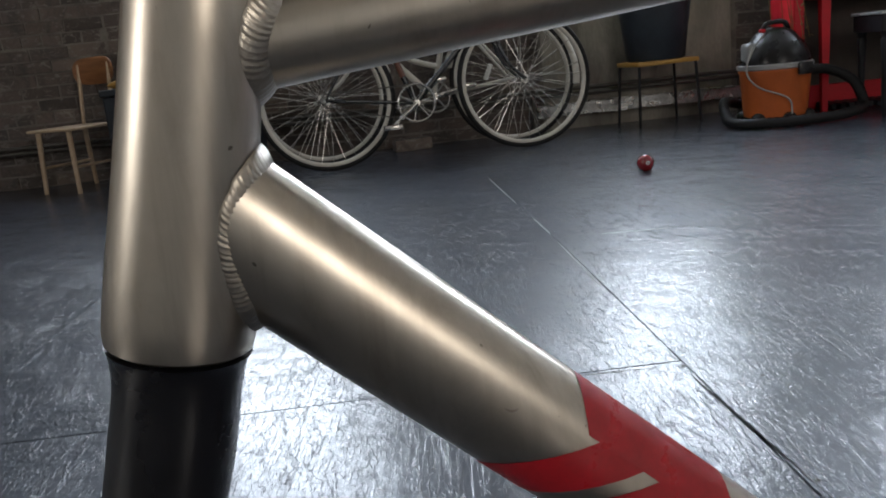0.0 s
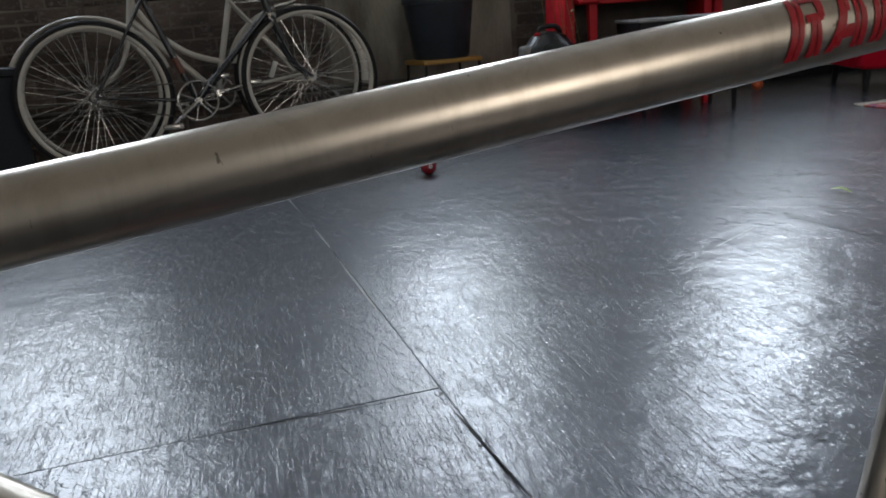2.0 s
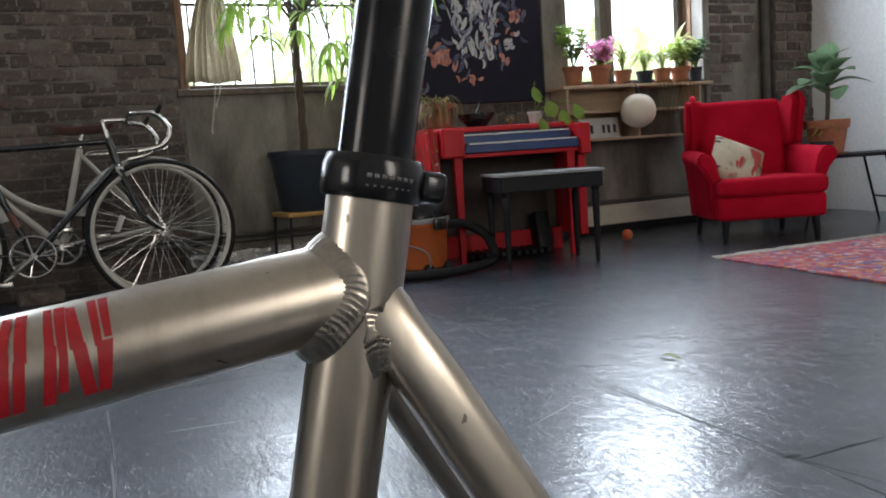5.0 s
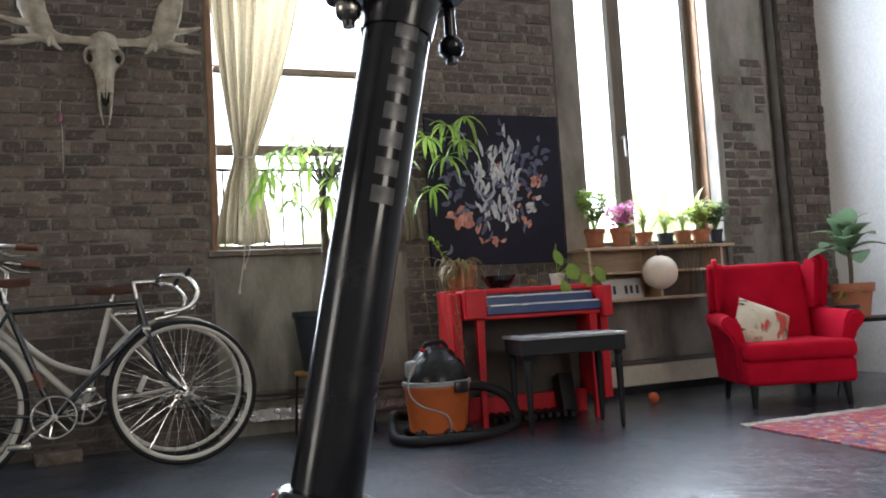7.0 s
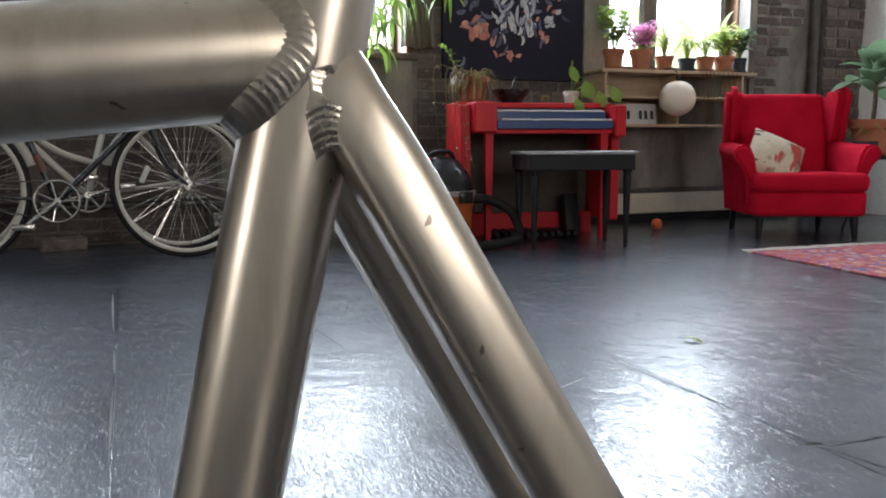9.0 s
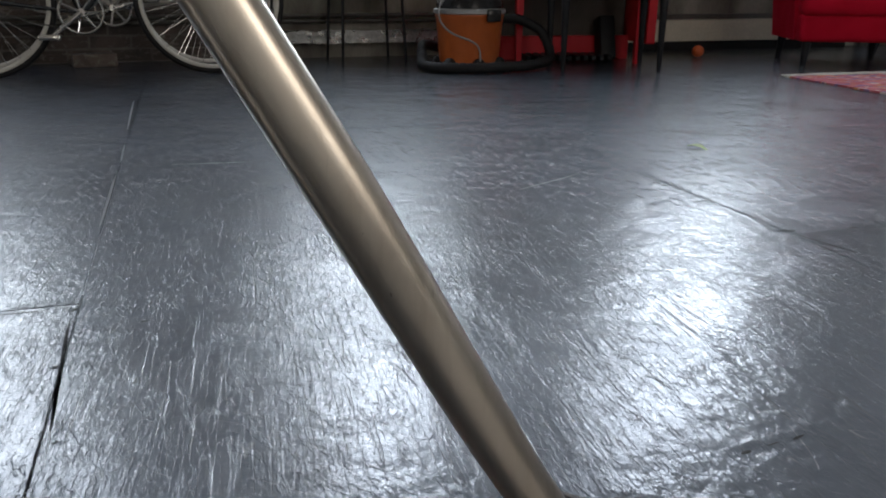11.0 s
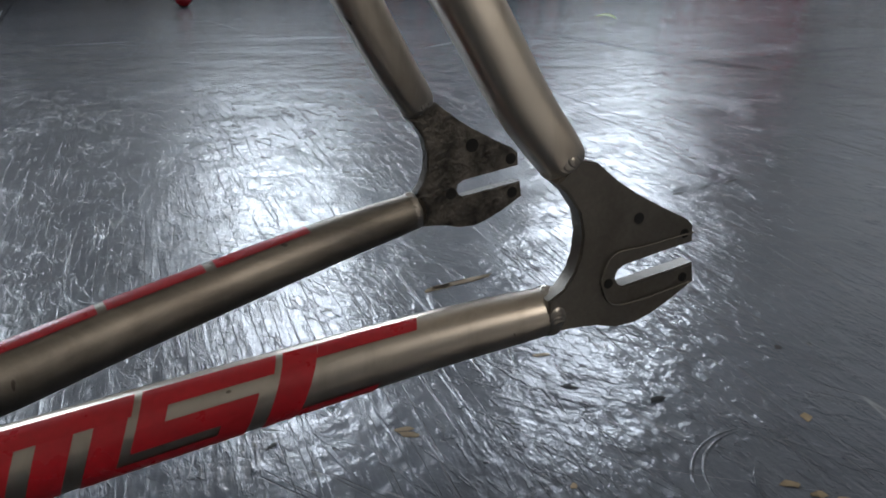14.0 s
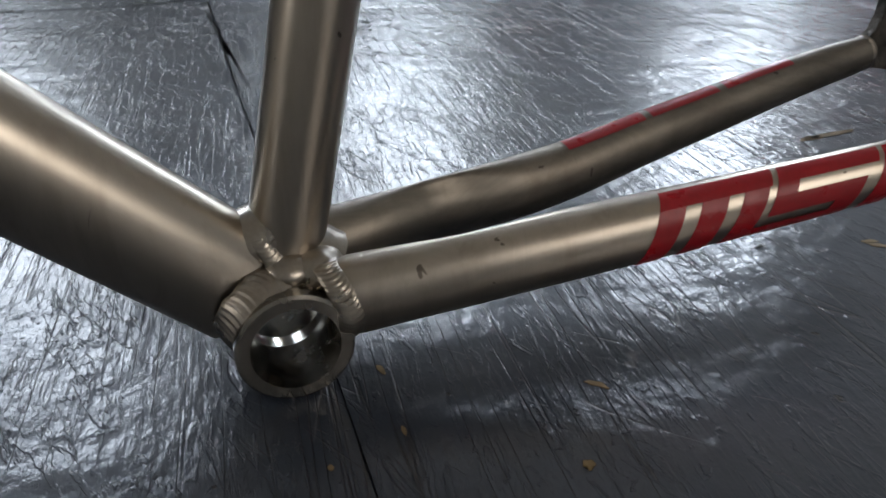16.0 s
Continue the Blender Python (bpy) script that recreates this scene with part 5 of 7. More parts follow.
def pot(parent, c, r_top, r_bot, h, mt="terracotta", rim=0.012, saucer=True):
    x, y, z = c
    z0 = z + (0.012 if saucer else 0)
    if saucer:
        part("saucer", lathe(B(), [(r_bot * 1.15, 0), (r_bot * 1.35, 0.014), (r_bot * 1.27, 0.014), (r_bot * 1.12, 0.006)], 26, pose(x, y, z)), M[mt], parent)
    part("pot", lathe(B(), [(r_bot, 0), (r_bot + (r_top - r_bot) * 0.70, h * 0.72), (r_top * 1.04, h * 0.74), (r_top * 1.07, h), (r_top * 0.97, h), (r_top * 0.93, h * 0.86), (r_bot * 0.8, h * 0.84)], 28, pose(x, y, z0)), M[mt], parent)
    part("soil", lathe(B(), [(r_top * 0.95, 0), (r_top * 0.5, 0.006), (0.001, 0.008)], 20, pose(x, y, z0 + h * 0.87), caps=False), M["soil"], parent)
    return z0 + h * 0.88


def tuft(bm, c, count, length, width, spread, up, rnd, sag=0.3):
    """Strap leaves that rise from c and arch over."""
    for _ in range(count):
        a = rnd.uniform(0, 2 * math.pi)
        s = rnd.uniform(0.4, 1.0) * spread
        ln = length * rnd.uniform(0.6, 1.1)
        leaf_blade(bm, Vector(c) + Vector((math.cos(a), math.sin(a), 0)) * 0.008, Vector(c) + Vector((math.cos(a) * s * ln, math.sin(a) * s * ln, up * ln * rnd.uniform(0.6, 1.1))), width * rnd.uniform(0.7, 1.2), sag, 6)


def bush(bm, c, stems, height, leaves, llen, lwid, spread, rnd, stem_bm=None):
    """Stems with broad small leaves."""
    for _ in range(stems):
        a = rnd.uniform(0, 2 * math.pi)
        top = Vector(c) + Vector((math.cos(a) * spread * rnd.uniform(0.2, 1), math.sin(a) * spread * rnd.uniform(0.2, 1), height * rnd.uniform(0.6, 1.0)))
        if stem_bm is not None:
            tube(stem_bm, smooth_line([Vector(c), Vector(c).lerp(top, 0.5) + Vector((0.01, 0, 0.01)), top], 3), 0.003, 6)
        for k in range(leaves):
            t = 0.35 + 0.65 * k / max(leaves - 1, 1)
            p = Vector(c).lerp(top, t)
            b = rnd.uniform(0, 2 * math.pi)
            tip = p + Vector((math.cos(b), math.sin(b), rnd.uniform(-0.2, 0.7))) * llen * rnd.uniform(0.7, 1.2)
            leaf_blade(bm, p, tip, lwid * rnd.uniform(0.8, 1.2), 0.12, 4)


# money tree on a stool under the window
stool = thing("plant_stool", "small stool with a yellow wooden top and thin black legs", "stool", pose(1.07, 4.16, 0, 0, 0, 8))
part("stool_top", box(B(), (-0.18, -0.14, 0.328), (0.18, 0.14, 0.352), 0.006, 2), M["yellow_wood"], stool)
for sx in (-1, 1):
    for sy in (-1, 1):
        part("leg", tube(B(), [(sx * 0.165, sy * 0.125, 0.328), (sx * 0.18, sy * 0.14, 0.0)], 0.008, 10), M["black_wood"], stool)
tree = thing("money_tree", "braided money tree with long bright leaves in a slate pot", "potted plant", pose(1.07, 4.18, 0.353))
part("pot", lathe(B(), [(0.150, 0), (0.158, 0.01), (0.196, 0.300), (0.206, 0.302), (0.206, 0.332), (0.196, 0.332), (0.188, 0.290), (0.10, 0.286)], 36), M["slate_pot"], tree, "slate blue plastic pot")
part("soil", lathe(B(), [(0.190, 0), (0.10, 0.012), (0.001, 0.014)], 24, pose(0, 0, 0.292), caps=False), M["soil"], tree)
for k in range(3):
    pts = [(0.012 * math.cos(2.1 * k + i * 0.42), 0.012 * math.sin(2.1 * k + i * 0.42), 0.29 + i * 0.030) for i in range(27)]
    pts = smooth_line(pts + [(0.04 * math.cos(2.1 * k), 0.05 * math.sin(2.1 * k), 1.14)], 2)
    part("trunk", tube(B(), pts, list(np.linspace(0.014, 0.009, len(pts))), 9), M["bark"], tree)
rnd = random.Random(5)
crown_bm, twigs = B(), B()
heads = [(-0.30, -0.05, 1.12), (-0.16, -0.12, 1.22), (-0.05, 0.0, 1.26), (0.08, -0.10, 1.20), (-0.20, -0.15, 1.02), (0.02, -0.18, 1.05), (0.25, -0.12, 1.10), (0.22, -0.06, 0.92), (0.42, -0.14, 1.18), (0.58, -0.16, 1.30), (0.72, -0.14, 1.38), (0.86, -0.10, 1.44), (0.70, -0.18, 1.18), (0.62, -0.14, 1.00), (0.12, -0.2, 0.80), (-0.36, -0.1, 1.00), (0.34, -0.2, 0.98), (-0.28, -0.16, 1.20), (-0.10, -0.2, 1.12), (-0.34, -0.12, 1.10), (-0.02, -0.22, 0.95), (-0.22, -0.2, 0.92), (0.14, -0.16, 1.28), (-0.12, 0.02, 1.34), (0.80, -0.16, 1.28), (0.20, -0.20, 0.70), (0.26, -0.22, 0.82), (0.14, -0.24, 0.88), (0.30, -0.18, 0.94)]
for hx, hy, hz in heads:
    p = Vector((hx, hy, hz))
    tube(twigs, smooth_line([(0.0, 0.0, 1.02), Vector((hx * 0.45, hy * 0.5, max(hz, 1.10) + 0.06)), p], 5), list(np.linspace(0.006, 0.002, 11)), 6)
    for k in range(9):
        a = 2 * math.pi * k / 9 + rnd.uniform(-0.3, 0.3)
        tip = p + Vector((math.cos(a) * 0.12, math.sin(a) * 0.09, rnd.uniform(-0.16, 0.01))) * rnd.uniform(0.75, 1.25)
        leaf_blade(crown_bm, p, tip, rnd.uniform(0.018, 0.028), 0.16, 5)
part("twig", twigs, M["bark"], tree)
part("crown", crown_bm, M["leaf"], tree)


# ---- bicycles ----
def wheel(parent, c, r, tyre_mt, rim_mt, lean_m, spokes=32, tr=0.0140):
    ring = [(c[0] + (r - 0.030) * math.cos(2 * math.pi * i / 56), c[1], c[2] + (r - 0.030) * math.sin(2 * math.pi * i / 56)) for i in range(56)]
    rim = part("wheel", tube(B(), ring, 0.0135, 10, closed=True, flat=((0, 1, 0), 0.8)), M[rim_mt], parent, "pale metal rim")
    ring = [(c[0] + (r - tr) * math.cos(2 * math.pi * i / 56), c[1], c[2] + (r - tr) * math.sin(2 * math.pi * i / 56)) for i in range(56)]
    part("tyre", tube(B(), ring, tr, 10, closed=True), M[tyre_mt], rim)
    part("hub", tube(B(), [(c[0], c[1] - 0.045, c[2]), (c[0], c[1] - 0.028, c[2]), (c[0], c[1] - 0.026, c[2]), (c[0], c[1] + 0.026, c[2]), (c[0], c[1] + 0.028, c[2]), (c[0], c[1] + 0.045, c[2])], [0.008, 0.008, 0.022, 0.022, 0.008, 0.008], 14), M["chrome"], rim)
    bm = B()
    tube(bm, [(0, 0, 0), (0, 0, 1)], 0.0016, 5)
    me = bpy.data.meshes.new("spoke")
    bm.to_mesh(me)
    bm.free()
    me.materials.append(M["chrome"])
    for i in range(spokes):
        a = 2 * math.pi * i / spokes
        sgn = 1 if i % 2 else -1
        b = a + sgn * 0.9 * (1 if (i // 2) % 2 else -1)
        p0 = Vector((c[0] + 0.020 * math.cos(b), c[1] + sgn * 0.024, c[2] + 0.020 * math.sin(b)))
        p1 = Vector((c[0] + (r - 0.036) * math.cos(a), c[1] + sgn * 0.003, c[2] + (r - 0.036) * math.sin(a)))
        sp = new("spoke", me)
        sp.matrix_world = along(p0, p1) @ Matrix.Diagonal((1, 1, (p1 - p0).length, 1))
        sp.parent = rim
    return rim


def fender(parent, c, r, a0, a1, mt):
    pts = [(c[0] + r * math.cos(radians(a0 + (a1 - a0) * i / 26)), c[1], c[2] + r * math.sin(radians(a0 + (a1 - a0) * i / 26))) for i in range(27)]
    part("mudguard", tube(B(), pts, 0.024, 12, flat=((c[0] - pts[13][0], 0, c[2] - pts[13][2]), 0.35)), M[mt], parent)


def crankset(parent, c, r, ang, arm_mt="chrome"):
    ring = [(c[0] + r * math.cos(2 * math.pi * i / 40), c[1] - 0.050, c[2] + r * math.sin(2 * math.pi * i / 40)) for i in range(40)]
    cr_ob = part("chainring", tube(B(), ring, 0.006, 8, closed=True), M[arm_mt], parent)
    for k in range(7):
        a = 2 * math.pi * k / 7
        part("spider_arm", tube(B(), [(c[0], c[1] - 0.050, c[2]), (c[0] + r * math.cos(a), c[1] - 0.050, c[2] + r * math.sin(a))], 0.005, 8), M[arm_mt], cr_ob)
    for sgn in (1, -1):
        y = c[1] - 0.064 * sgn
        e = (c[0] + sgn * 0.170 * math.cos(radians(ang)), y, c[2] + sgn * 0.170 * math.sin(radians(ang)))
        arm = part("crank_arm", tube(B(), [(c[0], y, c[2]), e], [0.013, 0.009], 12), M[arm_mt], parent)
        part("pedal", box(B(), (e[0] - 0.045, e[1] - sgn * 0.045 - 0.040, e[2] - 0.012), (e[0] + 0.045, e[1] - sgn * 0.045 + 0.040, e[2] + 0.012), 0.006, 2), M[arm_mt], arm)
    part("bottom_axle", tube(B(), [(c[0], c[1] - 0.07, c[2]), (c[0], c[1] + 0.07, c[2])], 0.016, 14), M[arm_mt], parent)


def saddle(parent, c, d, mt="leather"):
    bm = B()
    rows_ = []
    for i in range(11):
        t = i / 10
        w = 0.020 + 0.055 * max(0, (t - 0.35) / 0.65) ** 1.3
        x = c[0] - d * (t - 0.5) * 0.26
        z = c[2] + 0.012 * math.sin(math.pi * t) * -1 + 0.010 * t
        rows_.append([bm.verts.new((x, c[1] + w * math.cos(math.pi * j / 8), z + 0.028 * math.sin(math.pi * j / 8) - (0.012 if j in (0, 8) else 0))) for j in range(9)])
    for q, r in zip(rows_, rows_[1:]):
        for j in range(8):
            bm.faces.new((q[j], q[j + 1], r[j + 1], r[j]))
    bmesh.ops.solidify(bm, geom=bm.faces[:], thickness=0.006)
    return part("saddle", bm, M[mt], parent, "worn brown leather saddle")


def road_bike():
    ob = thing("road_bicycle", "old black road bicycle with chrome drop bars and brown saddle", "bicycle", pose(0, 3.72, 0, -3.5, 0, 5.0))
    r = 0.343
    rear, front, bbk = (-0.735, 0, r), (0.262, 0, r), (-0.298, 0, 0.285)
    wheel(ob, rear, r, "rubber", "cream_paint", None)
    wheel(ob, front, r, "rubber", "cream_paint", None)
    st, ht, hb = (-0.470, 0, 0.760), (0.068, 0, 0.790), (0.098, 0, 0.655)
    mt = M["bike_black"]
    part("top_tube", tube(B(), [st, (0.064, 0, 0.778)], 0.0140, 14), mt, ob)
    part("down_tube", tube(B(), [bbk, (0.094, 0, 0.672)], 0.0150, 14), mt, ob)
    seat_t = part("seat_tube", tube(B(), [bbk, (-0.482, 0, 0.80)], 0.0145, 14), mt, ob)
    part("faded_sticker", tube(B(), [(-0.345, -0.001, 0.418), (-0.370, -0.001, 0.490)], 0.0150, 14), M["leather"], seat_t)
    part("head_tube", tube(B(), [hb, ht], 0.0185, 16), mt, ob)
    for s in (-1, 1):
        part("seat_stay", tube(B(), [(st[0], s * 0.014, st[2]), (rear[0], s * 0.055, r)], 0.0075, 10), mt, ob)
        part("chain_stay", tube(B(), [(bbk[0], s * 0.025, bbk[2]), (rear[0], s * 0.055, r)], 0.0085, 10), mt, ob)
        part("fork_blade", tube(B(), smooth_line([(0.100, s * 0.030, 0.650), (0.145, s * 0.048, 0.50), (0.190, s * 0.050, 0.41), (0.262, s * 0.050, r)], 5), list(np.linspace(0.0125, 0.007, 16)), 10), mt, ob)
    part("fork_crown", box(B(), (0.080, -0.042, 0.632), (0.122, 0.042, 0.660), 0.008, 2), M["chrome"], ob)
    part("stem", tube(B(), smooth_line([(0.066, 0, 0.795), (0.056, 0, 0.862), (0.062, 0, 0.872), (0.160, 0, 0.872)], 4), 0.0115, 12), M["chrome"], ob)
    for s in (-1, 1):
        bars = part("drop_bar", tube(B(), smooth_line([(0.160, 0, 0.872), (0.158, s * 0.12, 0.874), (0.175, s * 0.19, 0.878), (0.260, s * 0.205, 0.868), (0.312, s * 0.205, 0.795), (0.275, s * 0.205, 0.730), (0.165, s * 0.205, 0.705)], 6), 0.0125, 12), M["chrome"], ob)
        part("brake_hood", tube(B(), [(0.262, s * 0.205, 0.868), (0.285, s * 0.205, 0.905)], [0.014, 0.009], 10), M["rubber"], bars)
    part("brake_calliper", tube(B(), smooth_line([(0.112, -0.035, 0.600), (0.090, -0.038, 0.640), (0.104, 0, 0.668), (0.090, 0.038, 0.640), (0.112, 0.035, 0.600)], 5), 0.007, 8), M["chrome"], ob)
    crankset(ob, bbk, 0.090, 218)
    part("chain", tube(B(), [(bbk[0], -0.050, bbk[2] + 0.090), (rear[0], -0.048, r + 0.032), (rear[0] - 0.032, -0.048, r), (rear[0], -0.048, r - 0.032), (bbk[0], -0.050, bbk[2] - 0.090)], 0.0035, 6), M["pipe"], ob)
    part("seat_pin", tube(B(), [(-0.482, 0, 0.80), (-0.50, 0, 0.885)], 0.0130, 12), M["chrome"], ob)
    saddle(ob, (-0.51, 0, 0.890), 1)
    part("saddle_bag", blob(B(), (-0.560, 0, 0.835), (0.070, 0.060, 0.048), 16, 10), M["rubber"], ob)
    part("fork_reflector", box(B(), (-0.012, -0.058, -0.040), (0.012, -0.050, 0.040), 0.004, 2, pose(0.070, 0.0, 0.395, 0, 25, 0)), M["plate"], ob)
    return ob


def step_bike():
    ob = thing("step_through_bicycle", "cream step-through bicycle with brown saddle leaning on the brick wall", "bicycle", pose(-0.04, 4.00, 0, -5.0, 0, 5.0))
    r = 0.343
    rear, front, bbk = (0.285, 0, r), (-0.735, 0, r), (-0.150, 0, 0.290)
    wheel(ob, rear, r, "rubber", "cream_paint", None, 28)
    wheel(ob, front, r, "rubber", "cream_paint", None, 28)
    fender(ob, rear, r + 0.010, -10, 165, "cream_paint")
    fender(ob, front, r + 0.020, 15, 195, "cream_paint")
    mt = M["cream_paint"]
    part("head_tube", tube(B(), [(-0.520, 0, 0.620), (-0.485, 0, 0.800)], 0.0185, 14), mt, ob)
    part("down_tube", tube(B(), [(-0.508, 0, 0.680), bbk], 0.0160, 14), mt, ob)
    part("swept_tube", tube(B(), smooth_line([(-0.492, 0, 0.765), (-0.400, 0, 0.615), (-0.260, 0, 0.500), (-0.090, 0, 0.440)], 6), 0.0145, 14), mt, ob)
    part("seat_tube", tube(B(), [bbk, (-0.020, 0, 0.760)], 0.0150, 14), mt, ob)
    for s in (-1, 1):
        part("seat_stay", tube(B(), [(-0.024, s * 0.016, 0.735), (rear[0], s * 0.058, r)], 0.0080, 10), mt, ob)
        part("chain_stay", tube(B(), [(bbk[0], s * 0.028, bbk[2]), (rear[0], s * 0.058, r)], 0.0095, 10), mt, ob)
        part("fork_blade", tube(B(), smooth_line([(-0.522, s * 0.032, 0.620), (-0.590, s * 0.052, 0.46), (-0.735, s * 0.054, r)], 5), list(np.linspace(0.0130, 0.0075, 11)), 10), mt, ob)
        grip_a = (-0.330, s * 0.270, 1.030)
        hb_ob = part("handlebar", tube(B(), smooth_line([(-0.505, 0, 0.985), (-0.545, s * 0.10, 1.020), (-0.500, s * 0.23, 1.045), (-0.400, s * 0.265, 1.036), grip_a], 6), 0.0115, 12), M["chrome"], ob)
        part("grip", tube(B(), [(-0.420, s * 0.262, 1.038), grip_a], 0.0160, 12), M["leather"], hb_ob)
        part("brake_lever", tube(B(), smooth_line([(-0.500, s * 0.235, 1.030), (-0.440, s * 0.250, 1.000), (-0.380, s * 0.262, 0.995)], 4), 0.006, 8), M["chrome"], hb_ob)
    part("stem", tube(B(), [(-0.485, 0, 0.800), (-0.470, 0, 0.960), (-0.505, 0, 0.985)], 0.0125, 12), M["chrome"], ob)
    part("head_lamp", lathe(B(), [(0.010, 0), (0.036, 0.020), (0.040, 0.060), (0.036, 0.064)], 20, along((-0.520, 0, 0.900), (-0.620, 0, 0.900))), M["chrome"], ob)
    part("seat_pin", tube(B(), [(-0.020, 0, 0.760), (0.000, 0, 0.840)], 0.0130, 12), M["chrome"], ob)
    saddle(ob, (0.005, 0, 0.850), -1)
    crankset(ob, bbk, 0.080, 12)
    part("rack", tube(B(), smooth_line([(0.0, -0.05, 0.735), (0.10, -0.05, 0.740), (0.36, -0.05, 0.742), (0.36, 0.05, 0.742), (0.0, 0.05, 0.735)], 4), 0.005, 8), M["chrome"], ob)
    return ob


road_bike()
step_bike()
bricks_loose = thing("loose_brick", "single old red brick lying on the floor by the wall", "brick", pose(-0.33, 4.22, 0, 0, 0, 12))
part("brick_body", box(B(), (-0.105, -0.05, 0), (0.105, 0.05, 0.065), 0.006, 2), M["brick"], bricks_loose)

# ---- organ, bench, vacuum cleaner ----
organ = thing("electric_organ", "red painted electric organ with two blue-fronted rows of keys", "organ", pose(2.115, 3.66, 0, 0, 0, -8) @ Matrix.Diagonal((0.88, 1, 1, 1)))
bar("side_panel", (-0.53, 0.06, 0.0), (-0.47, 0.44, 0.735), "red_paint", organ, 0.006)
bar("side_panel", (0.44, 0.06, 0.10), (0.50, 0.44, 0.735), "red_paint", organ, 0.006)
bar("cabinet_top", (-0.53, 0.18, 0.722), (0.50, 0.46, 0.752), "red_paint", organ, 0.006)
bar("cheek_block", (-0.47, -0.02, 0.585), (-0.33, 0.30, 0.748), "red_paint", organ, 0.010)
bar("cheek_block", (0.430, -0.02, 0.560), (0.50, 0.06, 0.735), "red_paint", organ, 0.008)
bar("key_bed", (-0.33, 0.02, 0.580), (0.430, 0.40, 0.604), "red_paint", organ, 0.004)
for k, (y0, z0, z1) in enumerate(((0.0, 0.606, 0.650), (0.105, 0.655, 0.700))):
    man = bar("manual", (-0.325, y0, z0), (0.426, y0 + 0.10, z1), "blue_paint", organ, 0.003, "blue fronted keyboard")
    bm = B()
    box(bm, (0, 0, 0), (0.0205, 0.095, 0.008), 0.0012)
    key_me = bpy.data.meshes.new("key")
    bm.to_mesh(key_me)
    bm.free()
    key_me.materials.append(M["ivory"])
    for i in range(33):
        ky = new("key", key_me)
        ky.location = (-0.30 + i * 0.0216, y0 - 0.004, z1 + 0.001 - (0.003 if i in (9, 10, 21) else 0))
        ky.parent = man
bar("music_shelf", (-0.33, 0.21, 0.604), (0.430, 0.235, 0.725), "blue_paint", organ)
bar("back_panel", (-0.47, 0.40, 0.10), (0.44, 0.42, 0.722), "organ_back", organ)
for x in (-0.365, 0.38):
    part("leg", tube(B(), [(x, 0.05, 0.585), (x, 0.05, 0.0)], [0.036, 0.022], 4), M["red_paint"], organ, smooth=False)
bar("kick_board", (-0.47, 0.32, 0.0), (0.44, 0.345, 0.13), "red_paint", organ)
for i in range(11):
    part("bass_pedal", box(B(), (-0.30 + i * 0.052, 0.10, 0.010), (-0.268 + i * 0.052, 0.32, 0.040), 0.006, 1), M["black_wood"], organ)
part("swell_pedal", box(B(), (-0.05, -0.02, 0), (0.05, 0.10, 0.24), 0.012, 2, pose(0.26, 0.20, 0.012, -18, 0, 0)), M["rubber"], organ)
bench = thing("organ_bench", "black painted wooden bench with turned legs and pale grey top", "bench", pose(2.15, 3.46, 0, 0, 0, -9))
# the top's pale grey stands in for window glare on black gloss
part("bench_top", box(B(), (-0.285, -0.175, 0.474), (0.285, 0.175, 0.490), 0.004, 2), M["grey_top"], bench)
part("apron", box(B(), (-0.276, -0.166, 0.396), (0.276, 0.166, 0.474), 0.004), M["black_wood"], bench, smooth=False)
for sx in (-1, 1):
    for sy in (-1, 1):
        part("leg", lathe(B(), [(0.010, 0), (0.012, 0.02), (0.019, 0.30), (0.022, 0.36), (0.016, 0.372), (0.023, 0.385), (0.023, 0.402)], 14, pose(sx * 0.245, sy * 0.135, 0)), M["black_wood"], bench)

vac = thing("vacuum_cleaner", "orange drum vacuum cleaner with black lid and coiled hose", "vacuum cleaner", pose(1.50, 3.66, 0))
part("drum", lathe(B(), [(0.145, 0.035), (0.150, 0.040), (0.168, 0.250), (0.172, 0.255), (0.172, 0.268), (0.160, 0.268)], 40), M["orange"], vac)
part("rim", lathe(B(), [(0.172, 0.268), (0.180, 0.272), (0.180, 0.290), (0.165, 0.296)], 40), M["grey_plastic"], vac)
lid = part("lid", lathe(B(), [(0.168, 0.292), (0.165, 0.320), (0.135, 0.390), (0.120, 0.400), (0.090, 0.440), (0.050, 0.462), (0.001, 0.466)], 36), M["dark_plastic"], vac)
part("motor_guard", box(B(), (-0.165, -0.06, 0.300), (-0.070, 0.03, 0.400), 0.02, 3), M["grey_plastic"], lid)
part("handle", tube(B(), smooth_line([(-0.07, -0.02, 0.45), (-0.05, -0.03, 0.485), (0.03, -0.03, 0.488), (0.06, -0.02, 0.450)], 5), 0.012, 10), M["dark_plastic"], lid)
part("red_switch", box(B(), (-0.095, -0.05, 0.445), (-0.065, -0.03, 0.462), 0.004), M["red_paint"], lid)
part("wire", tube(B(), smooth_line([(-0.09, -0.09, 0.44), (-0.165, -0.10, 0.36), (-0.19, -0.11, 0.26), (-0.15, -0.16, 0.19), (-0.02, -0.18, 0.13), (0.0, -0.18, 0.05)], 6), 0.0045, 8), M["grey_plastic"], vac)
part("latch", box(B(), (0.03, -0.192, 0.235), (0.10, -0.168, 0.292), 0.006, 2), M["dark_plastic"], vac)
for a in (35, 145, 215, 270, 325):
    x, y = 0.155 * math.cos(radians(a)), 0.155 * math.sin(radians(a))
    part("castor", blob(B(), (x, y, 0.031), (0.034, 0.034, 0.031), 14, 8), M["dark_plastic"], vac)
